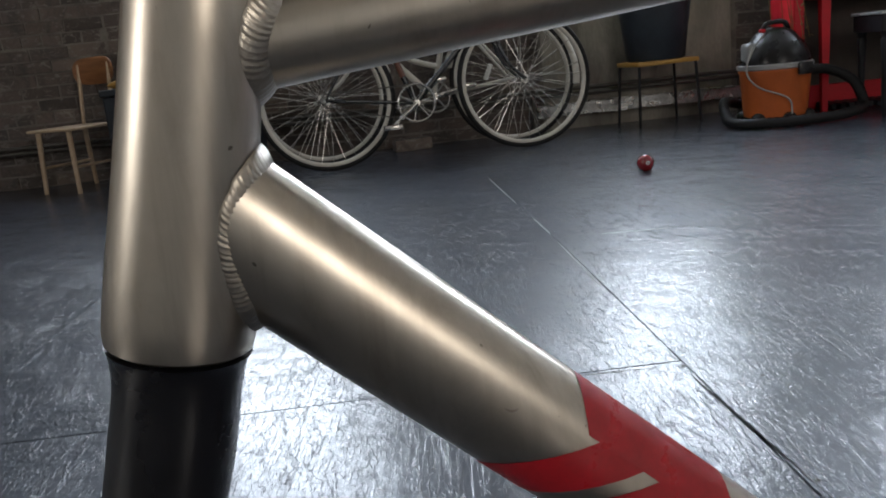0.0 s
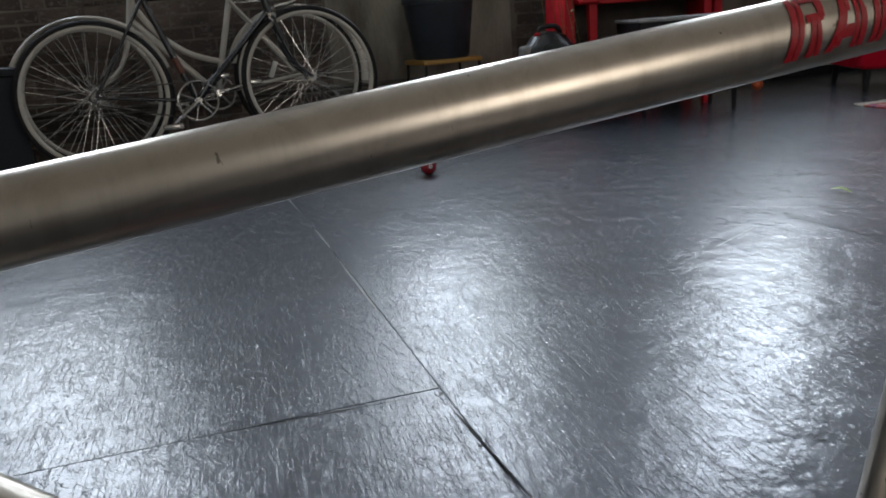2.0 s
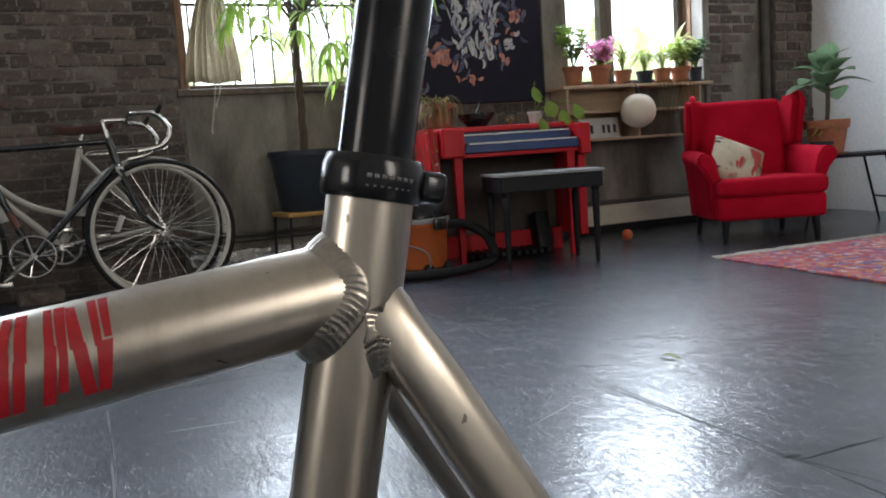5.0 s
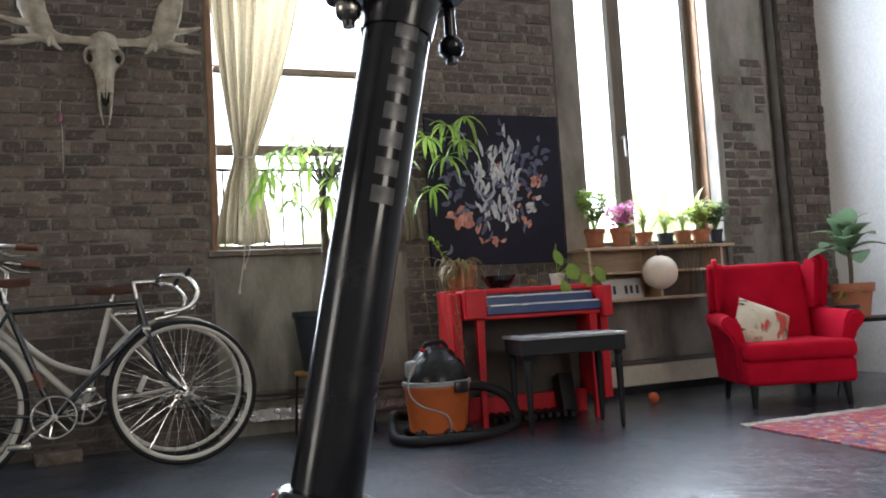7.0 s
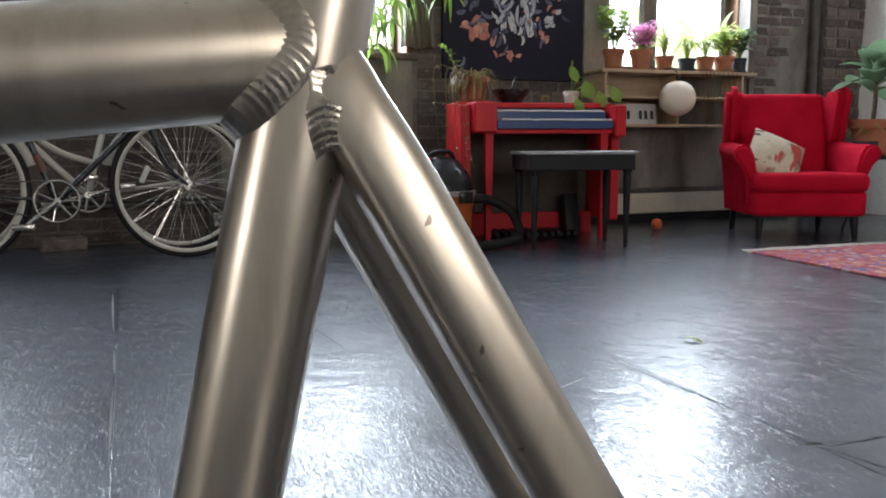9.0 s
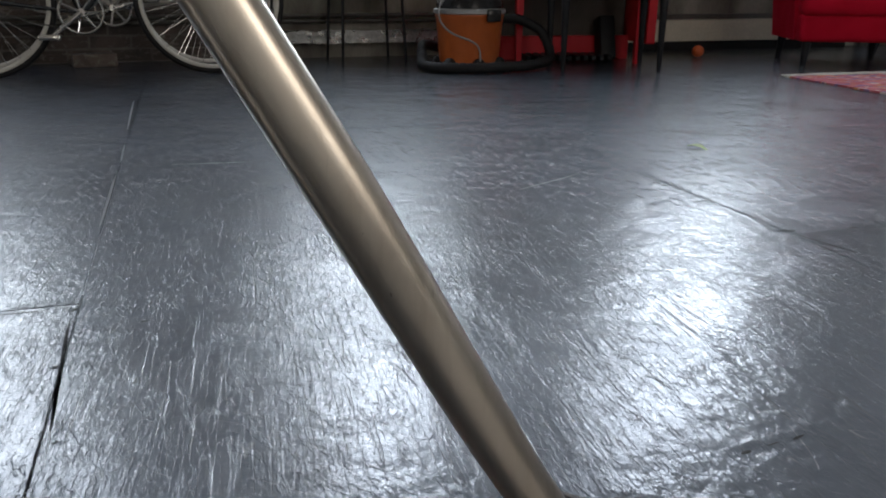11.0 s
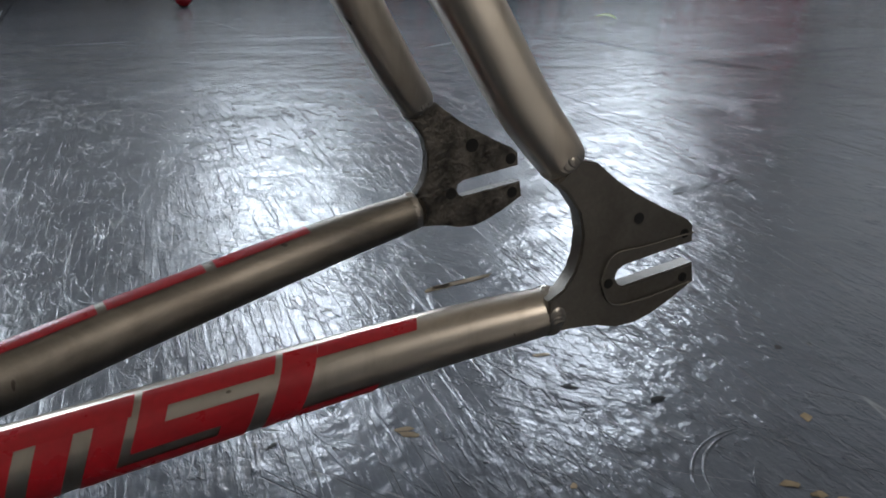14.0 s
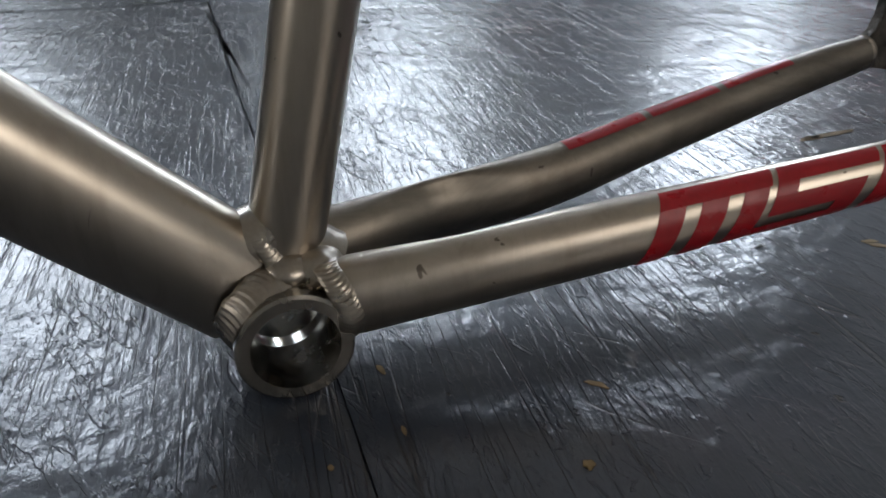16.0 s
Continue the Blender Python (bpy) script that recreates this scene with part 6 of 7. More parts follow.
hose_pts = smooth_line([(0.17, 0.02, 0.24), (0.27, 0.00, 0.235), (0.38, -0.04, 0.17), (0.40, -0.10, 0.055), (0.28, -0.20, 0.032), (0.06, -0.27, 0.028), (-0.16, -0.24, 0.028), (-0.26, -0.10, 0.028), (-0.23, 0.06, 0.06), (-0.20, 0.14, 0.11), (-0.10, 0.22, 0.09), (0.1, 0.26, 0.04)], 12)
part("hose", tube(B(), hose_pts, [0.0265 if i % 2 else 0.0235 for i in range(len(hose_pts))], 14), M["rubber"], vac)

# on the organ: plants and odds and ends
rnd = random.Random(11)
drypot = thing("dry_plant", "straggly dry trailing plant in a terracotta pot on the organ", "potted plant")
zt = pot(drypot, (1.79, 3.95, 0.752), 0.092, 0.066, 0.125)
bm = B()
for _ in range(190):
    a = rnd.uniform(0, 2 * math.pi)
    s = rnd.uniform(0.05, 0.16)
    leaf_blade(bm, (1.79 + 0.05 * math.cos(a), 3.95 + 0.05 * math.sin(a), zt + 0.01), (1.79 + s * math.cos(a), 3.95 + s * math.sin(a), zt + rnd.uniform(-0.10, 0.06)), rnd.uniform(0.006, 0.013), 0.35, 5)
part("foliage", bm, M["leaf_dry"], drypot)
for k in range(6):
    vx, vy = 1.70 - 0.03 * k + rnd.uniform(-0.02, 0.02), 3.75 + rnd.uniform(-0.02, 0.06)
    pts = smooth_line([(1.77, 3.93, zt), (vx, vy, zt + 0.02 + 0.02 * (k % 3)), (vx - 0.03, vy - 0.07, 0.68), (vx - 0.01 + 0.02 * (k % 2), vy - 0.08, 0.50 - 0.04 * k), (vx + 0.01, vy - 0.08, 0.40 - 0.03 * k)], 5)
    vine = part("vine", tube(B(), pts, 0.0022, 5), M["leaf_dry"], drypot)
    bm = B()
    for p in pts[3::2]:
        leaf_blade(bm, p, Vector(p) + Vector((rnd.uniform(-0.03, 0.03), -0.012, rnd.uniform(-0.025, 0.01))), 0.014, 0.1, 3)
    tagged(part("foliage", bm, M["leaf_dry"], vine), kind="stuff")
for k in range(3):
    pts = smooth_line([(1.74, 3.95, zt), (1.68 - 0.02 * k, 3.95, zt + 0.08 + 0.04 * k), (1.66 - 0.03 * k, 3.93, zt + 0.16)], 4)
    vine = part("vine", tube(B(), pts, 0.002, 5), M["leaf_dry"], drypot)
    bm = B()
    for p in pts[2:]:
        leaf_blade(bm, p, Vector(p) + Vector((rnd.uniform(-0.04, 0.04), -0.01, rnd.uniform(-0.01, 0.04))), 0.012, 0.1, 3)
    tagged(part("foliage", bm, M["leaf"], vine), kind="stuff")
dish = thing("black_dish", "shallow black bowl standing on the organ", "bowl")
part("bowl", lathe(B(), [(0.060, 0), (0.064, 0.012), (0.105, 0.060), (0.110, 0.075), (0.102, 0.075), (0.095, 0.060), (0.05, 0.02)], 30, pose(2.04, 3.98, 0.752)), M["black_gloss"], dish)
part("spoon", tube(B(), [(2.03, 3.98, 0.80), (2.075, 3.99, 0.90)], 0.005, 8), M["black_gloss"], dish)
jar = thing("glass_jar", "narrow clear glass jar standing on the organ", "jar")
part("glass", lathe(B(), [(0.030, 0), (0.032, 0.004), (0.032, 0.118), (0.029, 0.118), (0.029, 0.008), (0.002, 0.006)], 22, pose(2.255, 3.96, 0.752)), M["glass"], jar)
poth = thing("pothos_plant", "small green trailing plant with heart-shaped leaves on the organ", "potted plant")
zt = pot(poth, (2.40, 3.93, 0.752), 0.045, 0.036, 0.07, "ivory", saucer=False)
for i, (tx, ty, tz, w) in enumerate(((2.345, 3.84, 0.955, 0.055), (2.425, 3.82, 0.870, 0.085), (2.50, 3.80, 0.815, 0.075), (2.595, 3.80, 0.845, 0.070), (2.60, 3.79, 0.745, 0.065), (2.36, 3.80, 0.775, 0.06))):
    pts = smooth_line([(2.40, 3.93, zt), ((2.40 + tx) / 2, 3.87, tz + 0.03), (tx, ty, tz)], 4)
    st_ob = part("stem", tube(B(), pts, 0.0025, 6), M["leaf"], poth)
    bm = B()
    leaf_blade(bm, (tx, ty, tz), (tx + 0.03, ty - 0.03, tz - 0.085), w, 0.05, 6, side_hint=Vector((0.2, 1, 0)))
    part("leaf", bm, M["leaf"], st_ob)
bm = B()
tuft(bm, (2.20, 3.86, 0.755), 12, 0.13, 0.008, 0.9, 0.35, rnd, 0.3)
dry = part("dry_sprig", bm, M["leaf_dry"])
tagged(dry, "dry yellow sprig lying on the organ top", "sprig")

# ---- shelf under the casement window ----
shelf = thing("wall_shelf", "pale plywood open shelf under the window", "shelf")
SY0, SY1 = YW - 0.24, YW - 0.035
bar("shelf_top", (2.74, SY0 - 0.02, 0.962), (3.93, SY1, 0.982), "ply", shelf, 0.003)
bar("shelf_board", (2.79, SY0, 0.804), (3.82, SY1, 0.820), "ply", shelf, 0.003)
bar("shelf_board", (2.79, SY0, 0.625), (3.82, SY1, 0.643), "ply", shelf, 0.003)
for x in (2.775, 3.315, 3.82):
    bar("upright", (x, SY0, 0.625), (x + 0.018, SY1, 0.962), "ply", shelf, 0.003)
bar("shelf_back", (2.793, SY1 - 0.008, 0.643), (3.315, SY1, 0.962), "ply", shelf, 0.002)
sign = thing("number_sign", "white enamel sign with dark bars propped on the shelf", "sign", pose(3.03, SY0 + 0.03, 0.644, -8, 0, 0))
part("sign_plate", box(B(), (-0.15, -0.003, 0), (0.15, 0.003, 0.13), 0.002), M["plate"], sign, smooth=False)
for x in (-0.12, -0.07, 0.02, 0.06, 0.105):
    part("dark_bar", box(B(), (x, -0.006, 0.03), (x + 0.022, -0.0035, 0.085), 0.001), M["ink"], sign, smooth=False)
rnd = random.Random(3)
POTS = [(2.885, 0.066, 0.048, 0.115, "terracotta"), (3.085, 0.070, 0.050, 0.120, "terracotta"), (3.265, 0.058, 0.044, 0.085, "terracotta"), (3.440, 0.056, 0.046, 0.075, "slate_pot"), (3.585, 0.060, 0.046, 0.090, "terracotta"), (3.735, 0.066, 0.050, 0.095, "terracotta"), (3.862, 0.046, 0.040, 0.090, "slate_pot")]
for i, (x, a, b, h, mt) in enumerate(POTS):
    label = ["bushy bright green succulent in a terracotta pot on the shelf", "pink flowering plant in a terracotta pot on the shelf", "thin-leaved plant in a terracotta pot on the shelf", "spider plant in a dark glazed pot on the shelf", "pale spider plant in a terracotta pot on the shelf", "leafy pale plant in a terracotta pot on the shelf", "grey-green plant in a small dark pot on the shelf"][i]
    ob = thing("shelf_plant", label, "potted plant", group="plants on the shelf")
    y = SY0 + 0.085
    zt = pot(ob, (x, y, 0.982), a, b, h, mt)
    bm, stems = B(), B()
    if i == 0:
        bush(bm, (x, y, zt), 10, 0.27, 7, 0.075, 0.046, 0.12, rnd, stems)
    elif i == 1:
        bush(bm, (x - 0.01, y - 0.02, zt), 18, 0.17, 8, 0.075, 0.024, 0.16, rnd, stems)
    elif i == 2:
        tuft(bm, (x, y, zt), 44, 0.26, 0.015, 0.8, 0.9, rnd)
    elif i == 3:
        tuft(bm, (x, y, zt), 40, 0.28, 0.018, 1.0, 0.6, rnd, 0.45)
    elif i == 4:
        tuft(bm, (x, y, zt), 40, 0.26, 0.018, 1.0, 0.7, rnd, 0.4)
    elif i == 5:
        bush(bm, (x, y, zt), 16, 0.19, 10, 0.075, 0.036, 0.13, rnd, stems)
        tuft(bm, (x, y, zt), 10, 0.34, 0.034, 0.4, 1.0, rnd, 0.2)
    else:
        bush(bm, (x, y, zt), 14, 0.20, 9, 0.060, 0.036, 0.09, rnd, stems)
    part("foliage", bm, M[("leaf", "pink", "leaf_pale", "leaf_pale", "leaf_pale", "leaf_pale", "leaf_dark")[i]], ob)
    if stems.verts:
        part("stalk_clump", stems, M["leaf"], ob)
    else:
        stems.free()
hang = thing("trailing_plant", "wispy pale trailing stems hanging from the shelf edge", "plant")
for k in range(9):
    x = 3.46 + 0.035 * k
    part("stem", tube(B(), smooth_line([(x, SY0 + 0.04, 0.99), (x + 0.01, SY0 - 0.03, 0.985), (x + rnd.uniform(-0.05, 0.06), SY0 - 0.04, 0.80), (x + rnd.uniform(-0.08, 0.1), SY0 - 0.035, rnd.uniform(0.60, 0.78))], 5), 0.0022, 5), M["leaf_dry"], hang)
lamp = thing("paper_lantern", "round cream paper lantern hanging before the shelf", "lantern")
bm = B()
blob(bm, (3.215, SY0 - 0.135, 0.800), (0.112, 0.112, 0.108), 32, 24)
for v in bm.verts:
    v.co += (v.co - Vector((3.215, SY0 - 0.135, 0.8))) * 0.03 * noise.noise(v.co * 18)
part("shade", bm, M["paper"], lamp)
part("cap", tube(B(), [(3.215, SY0 - 0.135, 0.905), (3.215, SY0 - 0.135, 0.945)], 0.014, 12), M["black_wood"], lamp)
part("cord", tube(B(), smooth_line([(3.215, SY0 - 0.135, 0.945), (3.215, SY0 - 0.08, 0.990), (3.215, SY0 + 0.0, 0.990)], 4), 0.004, 6), M["black_wood"], lamp)

# ---- heaters and pipes ----
heat = thing("baseboard_heater", "cream enamelled baseboard heater along the wall", "heater")
bar("cover", (2.72, YW - 0.085, 0.055), (4.45, YW - 0.012, 0.190), "heater", heat, 0.006)
bar("top_grille", (2.72, YW - 0.080, 0.192), (4.45, YW - 0.012, 0.222), "pipe", heat, 0.003)
bar("toe_space", (2.72, YW - 0.060, 0.0), (4.45, YW - 0.012, 0.054), "rubber", heat, 0.002)
heat2 = thing("fin_heater", "open fin heater with pipes and crumpled foil along the wall", "heater")
for z in (0.205, 0.235):
    part("pipe", tube(B(), [(-3.3, YW - 0.05, z), (1.95, YW - 0.05, z)], 0.012, 10), M["pipe"], heat2)
bm = B()
box(bm, (0.42, YW - 0.085, 0.085), (1.62, YW - 0.020, 0.150))
bmesh.ops.subdivide_edges(bm, edges=bm.edges[:], cuts=14, use_grid_fill=True)
for v in bm.verts:
    v.co += Vector((0, 0.012, 0.010)) * noise.noise(v.co * 26)
part("foil_cover", bm, M["foil"], heat2)
for x in (-3.2, -1.6, 0.4, 1.64):
    part("bracket", box(B(), (x - 0.012, YW - 0.075, 0.0), (x + 0.012, YW - 0.012, 0.25), 0.003), M["pipe"], heat2, smooth=False)

# ---- armchair ----
chair = thing("wing_armchair", "bright red upholstered wing armchair with black wooden legs", "armchair", pose(3.46, 3.17, 0, 0, 0, -24) @ Matrix.Scale(0.93, 4))


def soft(name, lo, hi, bev, mt="red_cloth", m=None, parent=None, puff=0.0, label=""):
    bm = box(B(), lo, hi, bev, 4)
    c = (Vector(lo) + Vector(hi)) / 2
    for v in bm.verts:
        v.co += (v.co - c).normalized() * puff
    if m is not None:
        bmesh.ops.transform(bm, matrix=m, verts=bm.verts)
    return part(name, bm, M[mt], parent or chair, label, sharp=70)


soft("seat_base", (-0.325, 0.0, 0.135), (0.325, 0.62, 0.285), 0.030)
soft("seat_front", (-0.330, -0.025, 0.278), (0.330, 0.11, 0.390), 0.040)
soft("seat_cushion", (-0.275, 0.06, 0.275), (0.275, 0.54, 0.388), 0.035, puff=0.003)
soft("backrest", (-0.290, 0.0, 0.0), (0.290, 0.14, 0.62), 0.050, m=pose(0, 0.47, 0.280, -12, 0, 0))
for s in (-1, 1):
    # arm: an upright side that flares into a roll at its top
    rows_, bm = [], B()
    for k in range(9):
        y = 0.075 + 0.51 * k / 8
        fl = 0.045 * (1 - k / 8) ** 1.5
        z = 0.555 + 0.03 * (k / 8) ** 2
        sec = [(0.285, 0.26), (0.288, 0.40), (0.290 + fl * 0.4, z - 0.06), (0.298 + fl * 0.8, z - 0.012), (0.325 + fl, z), (0.358 + fl, z - 0.008), (0.382 + fl, z - 0.040), (0.380 + fl * 0.9, z - 0.080), (0.362 + fl * 0.4, z - 0.125), (0.350, 0.36), (0.335, 0.20), (0.330, 0.14)]
        rows_.append([bm.verts.new((s * x, y, zz)) for x, zz in sec])
    for q, r in zip(rows_, rows_[1:]):
        for u in range(11):
            bm.faces.new((q[u], q[u + 1], r[u + 1], r[u]))
    front = bm.faces.new(rows_[0])
    bm.faces.new(rows_[-1][::-1])
    bmesh.ops.recalc_face_normals(bm, faces=bm.faces)
    bmesh.ops.bevel(bm, geom=[e for e in front.edges], offset=0.018, segments=3, affect="EDGES")
    part("arm", bm, M["red_cloth"], chair, sharp=70)
    wing = plate(B(), [(0.0, 0.0), (0.19, 0.03), (0.205, 0.12), (0.225, 0.24), (0.245, 0.33), (0.225, 0.385), (0.160, 0.405), (0.08, 0.375), (0.0, 0.36)], 0.095)
    bmesh.ops.bevel(wing, geom=[e for e in wing.edges if len(e.link_faces) == 2 and e.calc_face_angle(0) > 1.2], offset=0.034, segments=4, affect="EDGES")
    bmesh.ops.transform(wing, matrix=pose(s * 0.302, 0.640, 0.515, 0, 0, 90 + s * 10) @ pose(0, 0, 0, 0, 0, 180), verts=wing.verts)
    part("wing", wing, M["red_cloth"], chair, sharp=70)
for x, y in ((-0.27, 0.05), (0.27, 0.05), (-0.27, 0.56), (0.27, 0.56)):
    part("leg", tube(B(), [(x, y, 0.140), (x * 1.03, y + (0.03 if y > 0.3 else -0.01), 0.0)], [0.026, 0.016], 14), M["black_wood"], chair)
cush = thing("cushion", "cream linen cushion printed with red, olive and dark patches", "cushion", chair.matrix_world @ pose(-0.13, 0.26, 0.475, -38, 24, -4) @ Matrix.Scale(0.88, 4))
bm = B()
bmesh.ops.create_grid(bm, x_segments=16, y_segments=16, size=0.185)
top = list(bm.verts)
low = bmesh.ops.duplicate(bm, geom=bm.faces[:])["geom"]
for v in top:
    f = (1 - (abs(v.co.x) / 0.186) ** 4) * (1 - (abs(v.co.y) / 0.186) ** 4)
    v.co.z += 0.055 * max(f, 0) ** 0.6
for v in [g for g in low if isinstance(g, bmesh.types.BMVert)]:
    f = (1 - (abs(v.co.x) / 0.186) ** 4) * (1 - (abs(v.co.y) / 0.186) ** 4)
    v.co.z -= 0.055 * max(f, 0) ** 0.6
bmesh.ops.remove_doubles(bm, verts=bm.verts, dist=0.0008)
bmesh.ops.recalc_face_normals(bm, faces=bm.faces)
bmesh.ops.transform(bm, matrix=Matrix.Rotation(radians(90), 4, "X"), verts=bm.verts)
part("cover", bm, M["cushion"], cush, sharp=80)

# ---- plant table by the white wall ----
table = thing("plant_table", "low black table with thin slanted metal legs by the wall", "table", pose(4.28, 3.42, 0, 0, 0, -20))
part("table_top", box(B(), (-0.34, -0.17, 0.425), (0.34, 0.17, 0.447), 0.004), M["black_wood"], table, smooth=False)
for sx in (-1, 1):
    for sy in (-1, 1):
        part("leg", tube(B(), [(sx * 0.20, sy * 0.12, 0.426), (sx * 0.32, sy * 0.15, 0.0)], 0.008, 10), M["black_wood"], table)
    part("stretcher", tube(B(), [(sx * 0.275, -0.14, 0.16), (sx * 0.275, 0.14, 0.16)], 0.006, 8), M["black_wood"], table)
fig = thing("fiddle_leaf_fig", "fiddle-leaf fig with broad dark leaves in a terracotta pot", "potted plant")
FX, FY = 4.10, 3.38
zt = pot(fig, (FX, FY, 0.447), 0.122, 0.092, 0.200)
part("trunk", tube(B(), smooth_line([(FX, FY, zt), (FX + 0.01, FY, zt + 0.12), (FX + 0.005, FY, zt + 0.30)], 4), [0.013] * 9, 10), M["bark"], fig)
rnd = random.Random(8)
for k in range(13):
    a = k * 2.4 + 0.5
    zz = zt + 0.19 + 0.011 * k
    el = -0.05 + 0.095 * k
    ln = 0.27 - 0.006 * k
    tip = (FX + ln * math.cos(a) * math.cos(el), FY + ln * math.sin(a) * math.cos(el), zz + ln * math.sin(el))
    bm = B()
    leaf_blade(bm, (FX, FY, zz), tip, 0.185 - 0.004 * k, 0.14, 8, 0.12)
    part("leaf", bm, M["leaf_dark"], fig)
aloe = thing("small_aloe", "small spiky green plant in a dark pot on the table", "potted plant")
zt = pot(aloe, (4.035, 3.36, 0.447), 0.070, 0.055, 0.085, "slate_pot", saucer=False)
bm = B()
tuft(bm, (4.035, 3.36, zt), 26, 0.19, 0.016, 1.0, 0.7, rnd, 0.35)
part("foliage", bm, M["leaf"], aloe)
sock = thing("wall_socket_box", "metal socket box with a coiled cable on the wall", "socket", pose(4.845, 4.405, 0.28))
part("plate", box(B(), (-0.075, -0.03, -0.085), (0.075, -0.0, 0.085), 0.004), M["plate"], sock, smooth=False)
part("surround", tube(B(), [(-0.085, -0.03, -0.095), (0.085, -0.03, -0.095), (0.085, -0.03, 0.095), (-0.085, -0.03, 0.095)], 0.008, 8, closed=True), M["ink"], sock)
part("coil", tube(B(), [(0.05 * math.cos(i * 0.5), -0.036 - 0.0002 * i, 0.05 * math.sin(i * 0.5)) for i in range(40)], 0.006, 6), M["ink"], sock)

# ---- rug ----
rug = thing("rug", "red and multicoloured patterned wool rug with white fringe", "rug", pose(2.80, 2.86, 0, 0, 0, -1.5))
bm = B()
bmesh.ops.create_grid(bm, x_segments=60, y_segments=60, size=0.5, matrix=Matrix.Translation((1.0, -0.80, 0.0)) @ Matrix.Diagonal((2.0, 1.60, 1, 1)))
for v in bm.verts:
    v.co.z = 0.010 + 0.0025 * noise.noise(v.co * 4)
bmesh.ops.solidify(bm, geom=bm.faces[:], thickness=0.008)
part("rug_field", bm, M["rug"], rug)
fr = B()
rnd = random.Random(2)
for i in range(150):
    x = i * 2.0 / 150
    tube(fr, [(x, 0.0, 0.008), (x + rnd.uniform(-0.012, 0.012), 0.03, 0.008), (x + rnd.uniform(-0.02, 0.02), 0.090 * rnd.uniform(0.7, 1.1), 0.006)], [0.007, 0.0075, 0.004], 5)
tagged(part("fringe", fr, M["fringe"], rug, "white cotton fringe"), kind="stuff")

# ---- things on the floor ----
ball = thing("red_ball", "small dark red glossy ball with a hole lying on the floor", "ball", pose(0.505, 2.615, 0.033))
part("sphere", blob(B(), (0, 0, 0), 0.033, 32, 20), M["ball_red"], ball)
part("eyelet", tube(B(), [(0.006 * math.cos(i), -0.033, 0.006 * math.sin(i) + 0.004) for i in range(7)], 0.0022, 6), M["plate"], ball)
ob2 = part("orange_ball", blob(B(), (0, 0, 0), 0.034, 26, 16), M["ball_orange"])
ob2.matrix_world = pose(2.99, 3.90, 0.034)
tagged(ob2, "small orange ball lying on the floor by the heater", "ball")
bm = B()
leaf_blade(bm, (-0.012, 0.028, 0.003), (0.012, -0.030, 0.004), 0.022, 0.08, 6)
lf = part("fallen_leaf", bm, M["leaf_pale"])
lf.matrix_world = pose(1.455, 1.545, 0.001)
tagged(lf, "single pale green leaf fallen on the floor", "leaf")

# ---- far corner: chair, chest, big pot ----
school = thing("wooden_chair", "old wooden chair with a curved varnished backrest", "chair", pose(-2.10, 4.10, 0, 0, 0, -30) @ Matrix.Scale(0.86, 4))
part("seat", box(B(), (-0.21, -0.20, 0.375), (0.21, 0.20, 0.393), 0.008, 2), M["ply"], school)
bm = B()
k = 36      # a board with round ends
plate(bm, [(math.copysign(abs(math.cos(2 * math.pi * i / k)) ** 0.6, math.cos(2 * math.pi * i / k)) * 0.175, math.copysign(abs(math.sin(2 * math.pi * i / k)) ** 0.75, math.sin(2 * math.pi * i / k)) * 0.085) for i in range(k)], 0.014, Matrix.Translation((0, 0.198, 0.715)))
for v in bm.verts:
    v.co.y += 0.03 * (1 - (v.co.x / 0.2) ** 2)
part("backrest", bm, M["wood"], school)
for x in (-0.135, 0.135):
    part("back_post", tube(B(), [(x, 0.17, 0.38), (x, 0.215, 0.76)], 0.012, 10), M["ply"], school)
    for y in (-0.17, 0.17):
        part("leg", tube(B(), [(x, y, 0.378), (x * 1.12, y * 1.12, 0.0)], [0.017, 0.013], 12), M["ply"], school)
    part("stretcher", tube(B(), [(x * 1.07, -0.18, 0.16), (x * 1.07, 0.18, 0.16)], 0.009, 8), M["ply"], school)
chest = thing("storage_chest", "dark blue-black painted chest standing near the wall", "chest", pose(-1.45, 3.84, 0, 0, 0, 14))
part("body", box(B(), (-0.36, -0.20, 0.0), (0.36, 0.20, 0.470), 0.008, 2), M["slate_box"], chest, smooth=False)
part("lid", box(B(), (-0.37, -0.21, 0.472), (0.37, 0.21, 0.505), 0.006, 2), M["slate_box"], chest, smooth=False)
part("hasp", box(B(), (-0.02, -0.216, 0.40), (0.02, -0.205, 0.475), 0.003), M["pipe"], chest, smooth=False)
bigpot = thing("terracotta_planter", "square terracotta planter standing on the dark chest", "planter", pose(-1.42, 3.84, 0.506, 0, 0, 14))
bm = B()
tube(bm, [(0, 0, 0), (0, 0, 0.015), (0, 0, 0.25), (0, 0, 0.252), (0, 0, 0.295), (0, 0, 0.295), (0, 0, 0.20)], [0.17, 0.175, 0.20, 0.212, 0.215, 0.195, 0.185], 24)
part("pot", bm, M["terracotta"], bigpot)
gourd = thing("yellow_cloth", "crumpled yellow cloth lying on the dark chest", "cloth", pose(-1.70, 3.74, 0.506))
bm = blob(B(), (0, 0, 0.018), (0.07, 0.05, 0.022), 20, 12)
for v in bm.verts:
    v.co += Vector((1, 1, 0.6)) * 0.012 * noise.noise(v.co * 30)
    v.co.z = max(v.co.z, 0.001)
part("fold", bm, M["yellow_wood"], gourd)

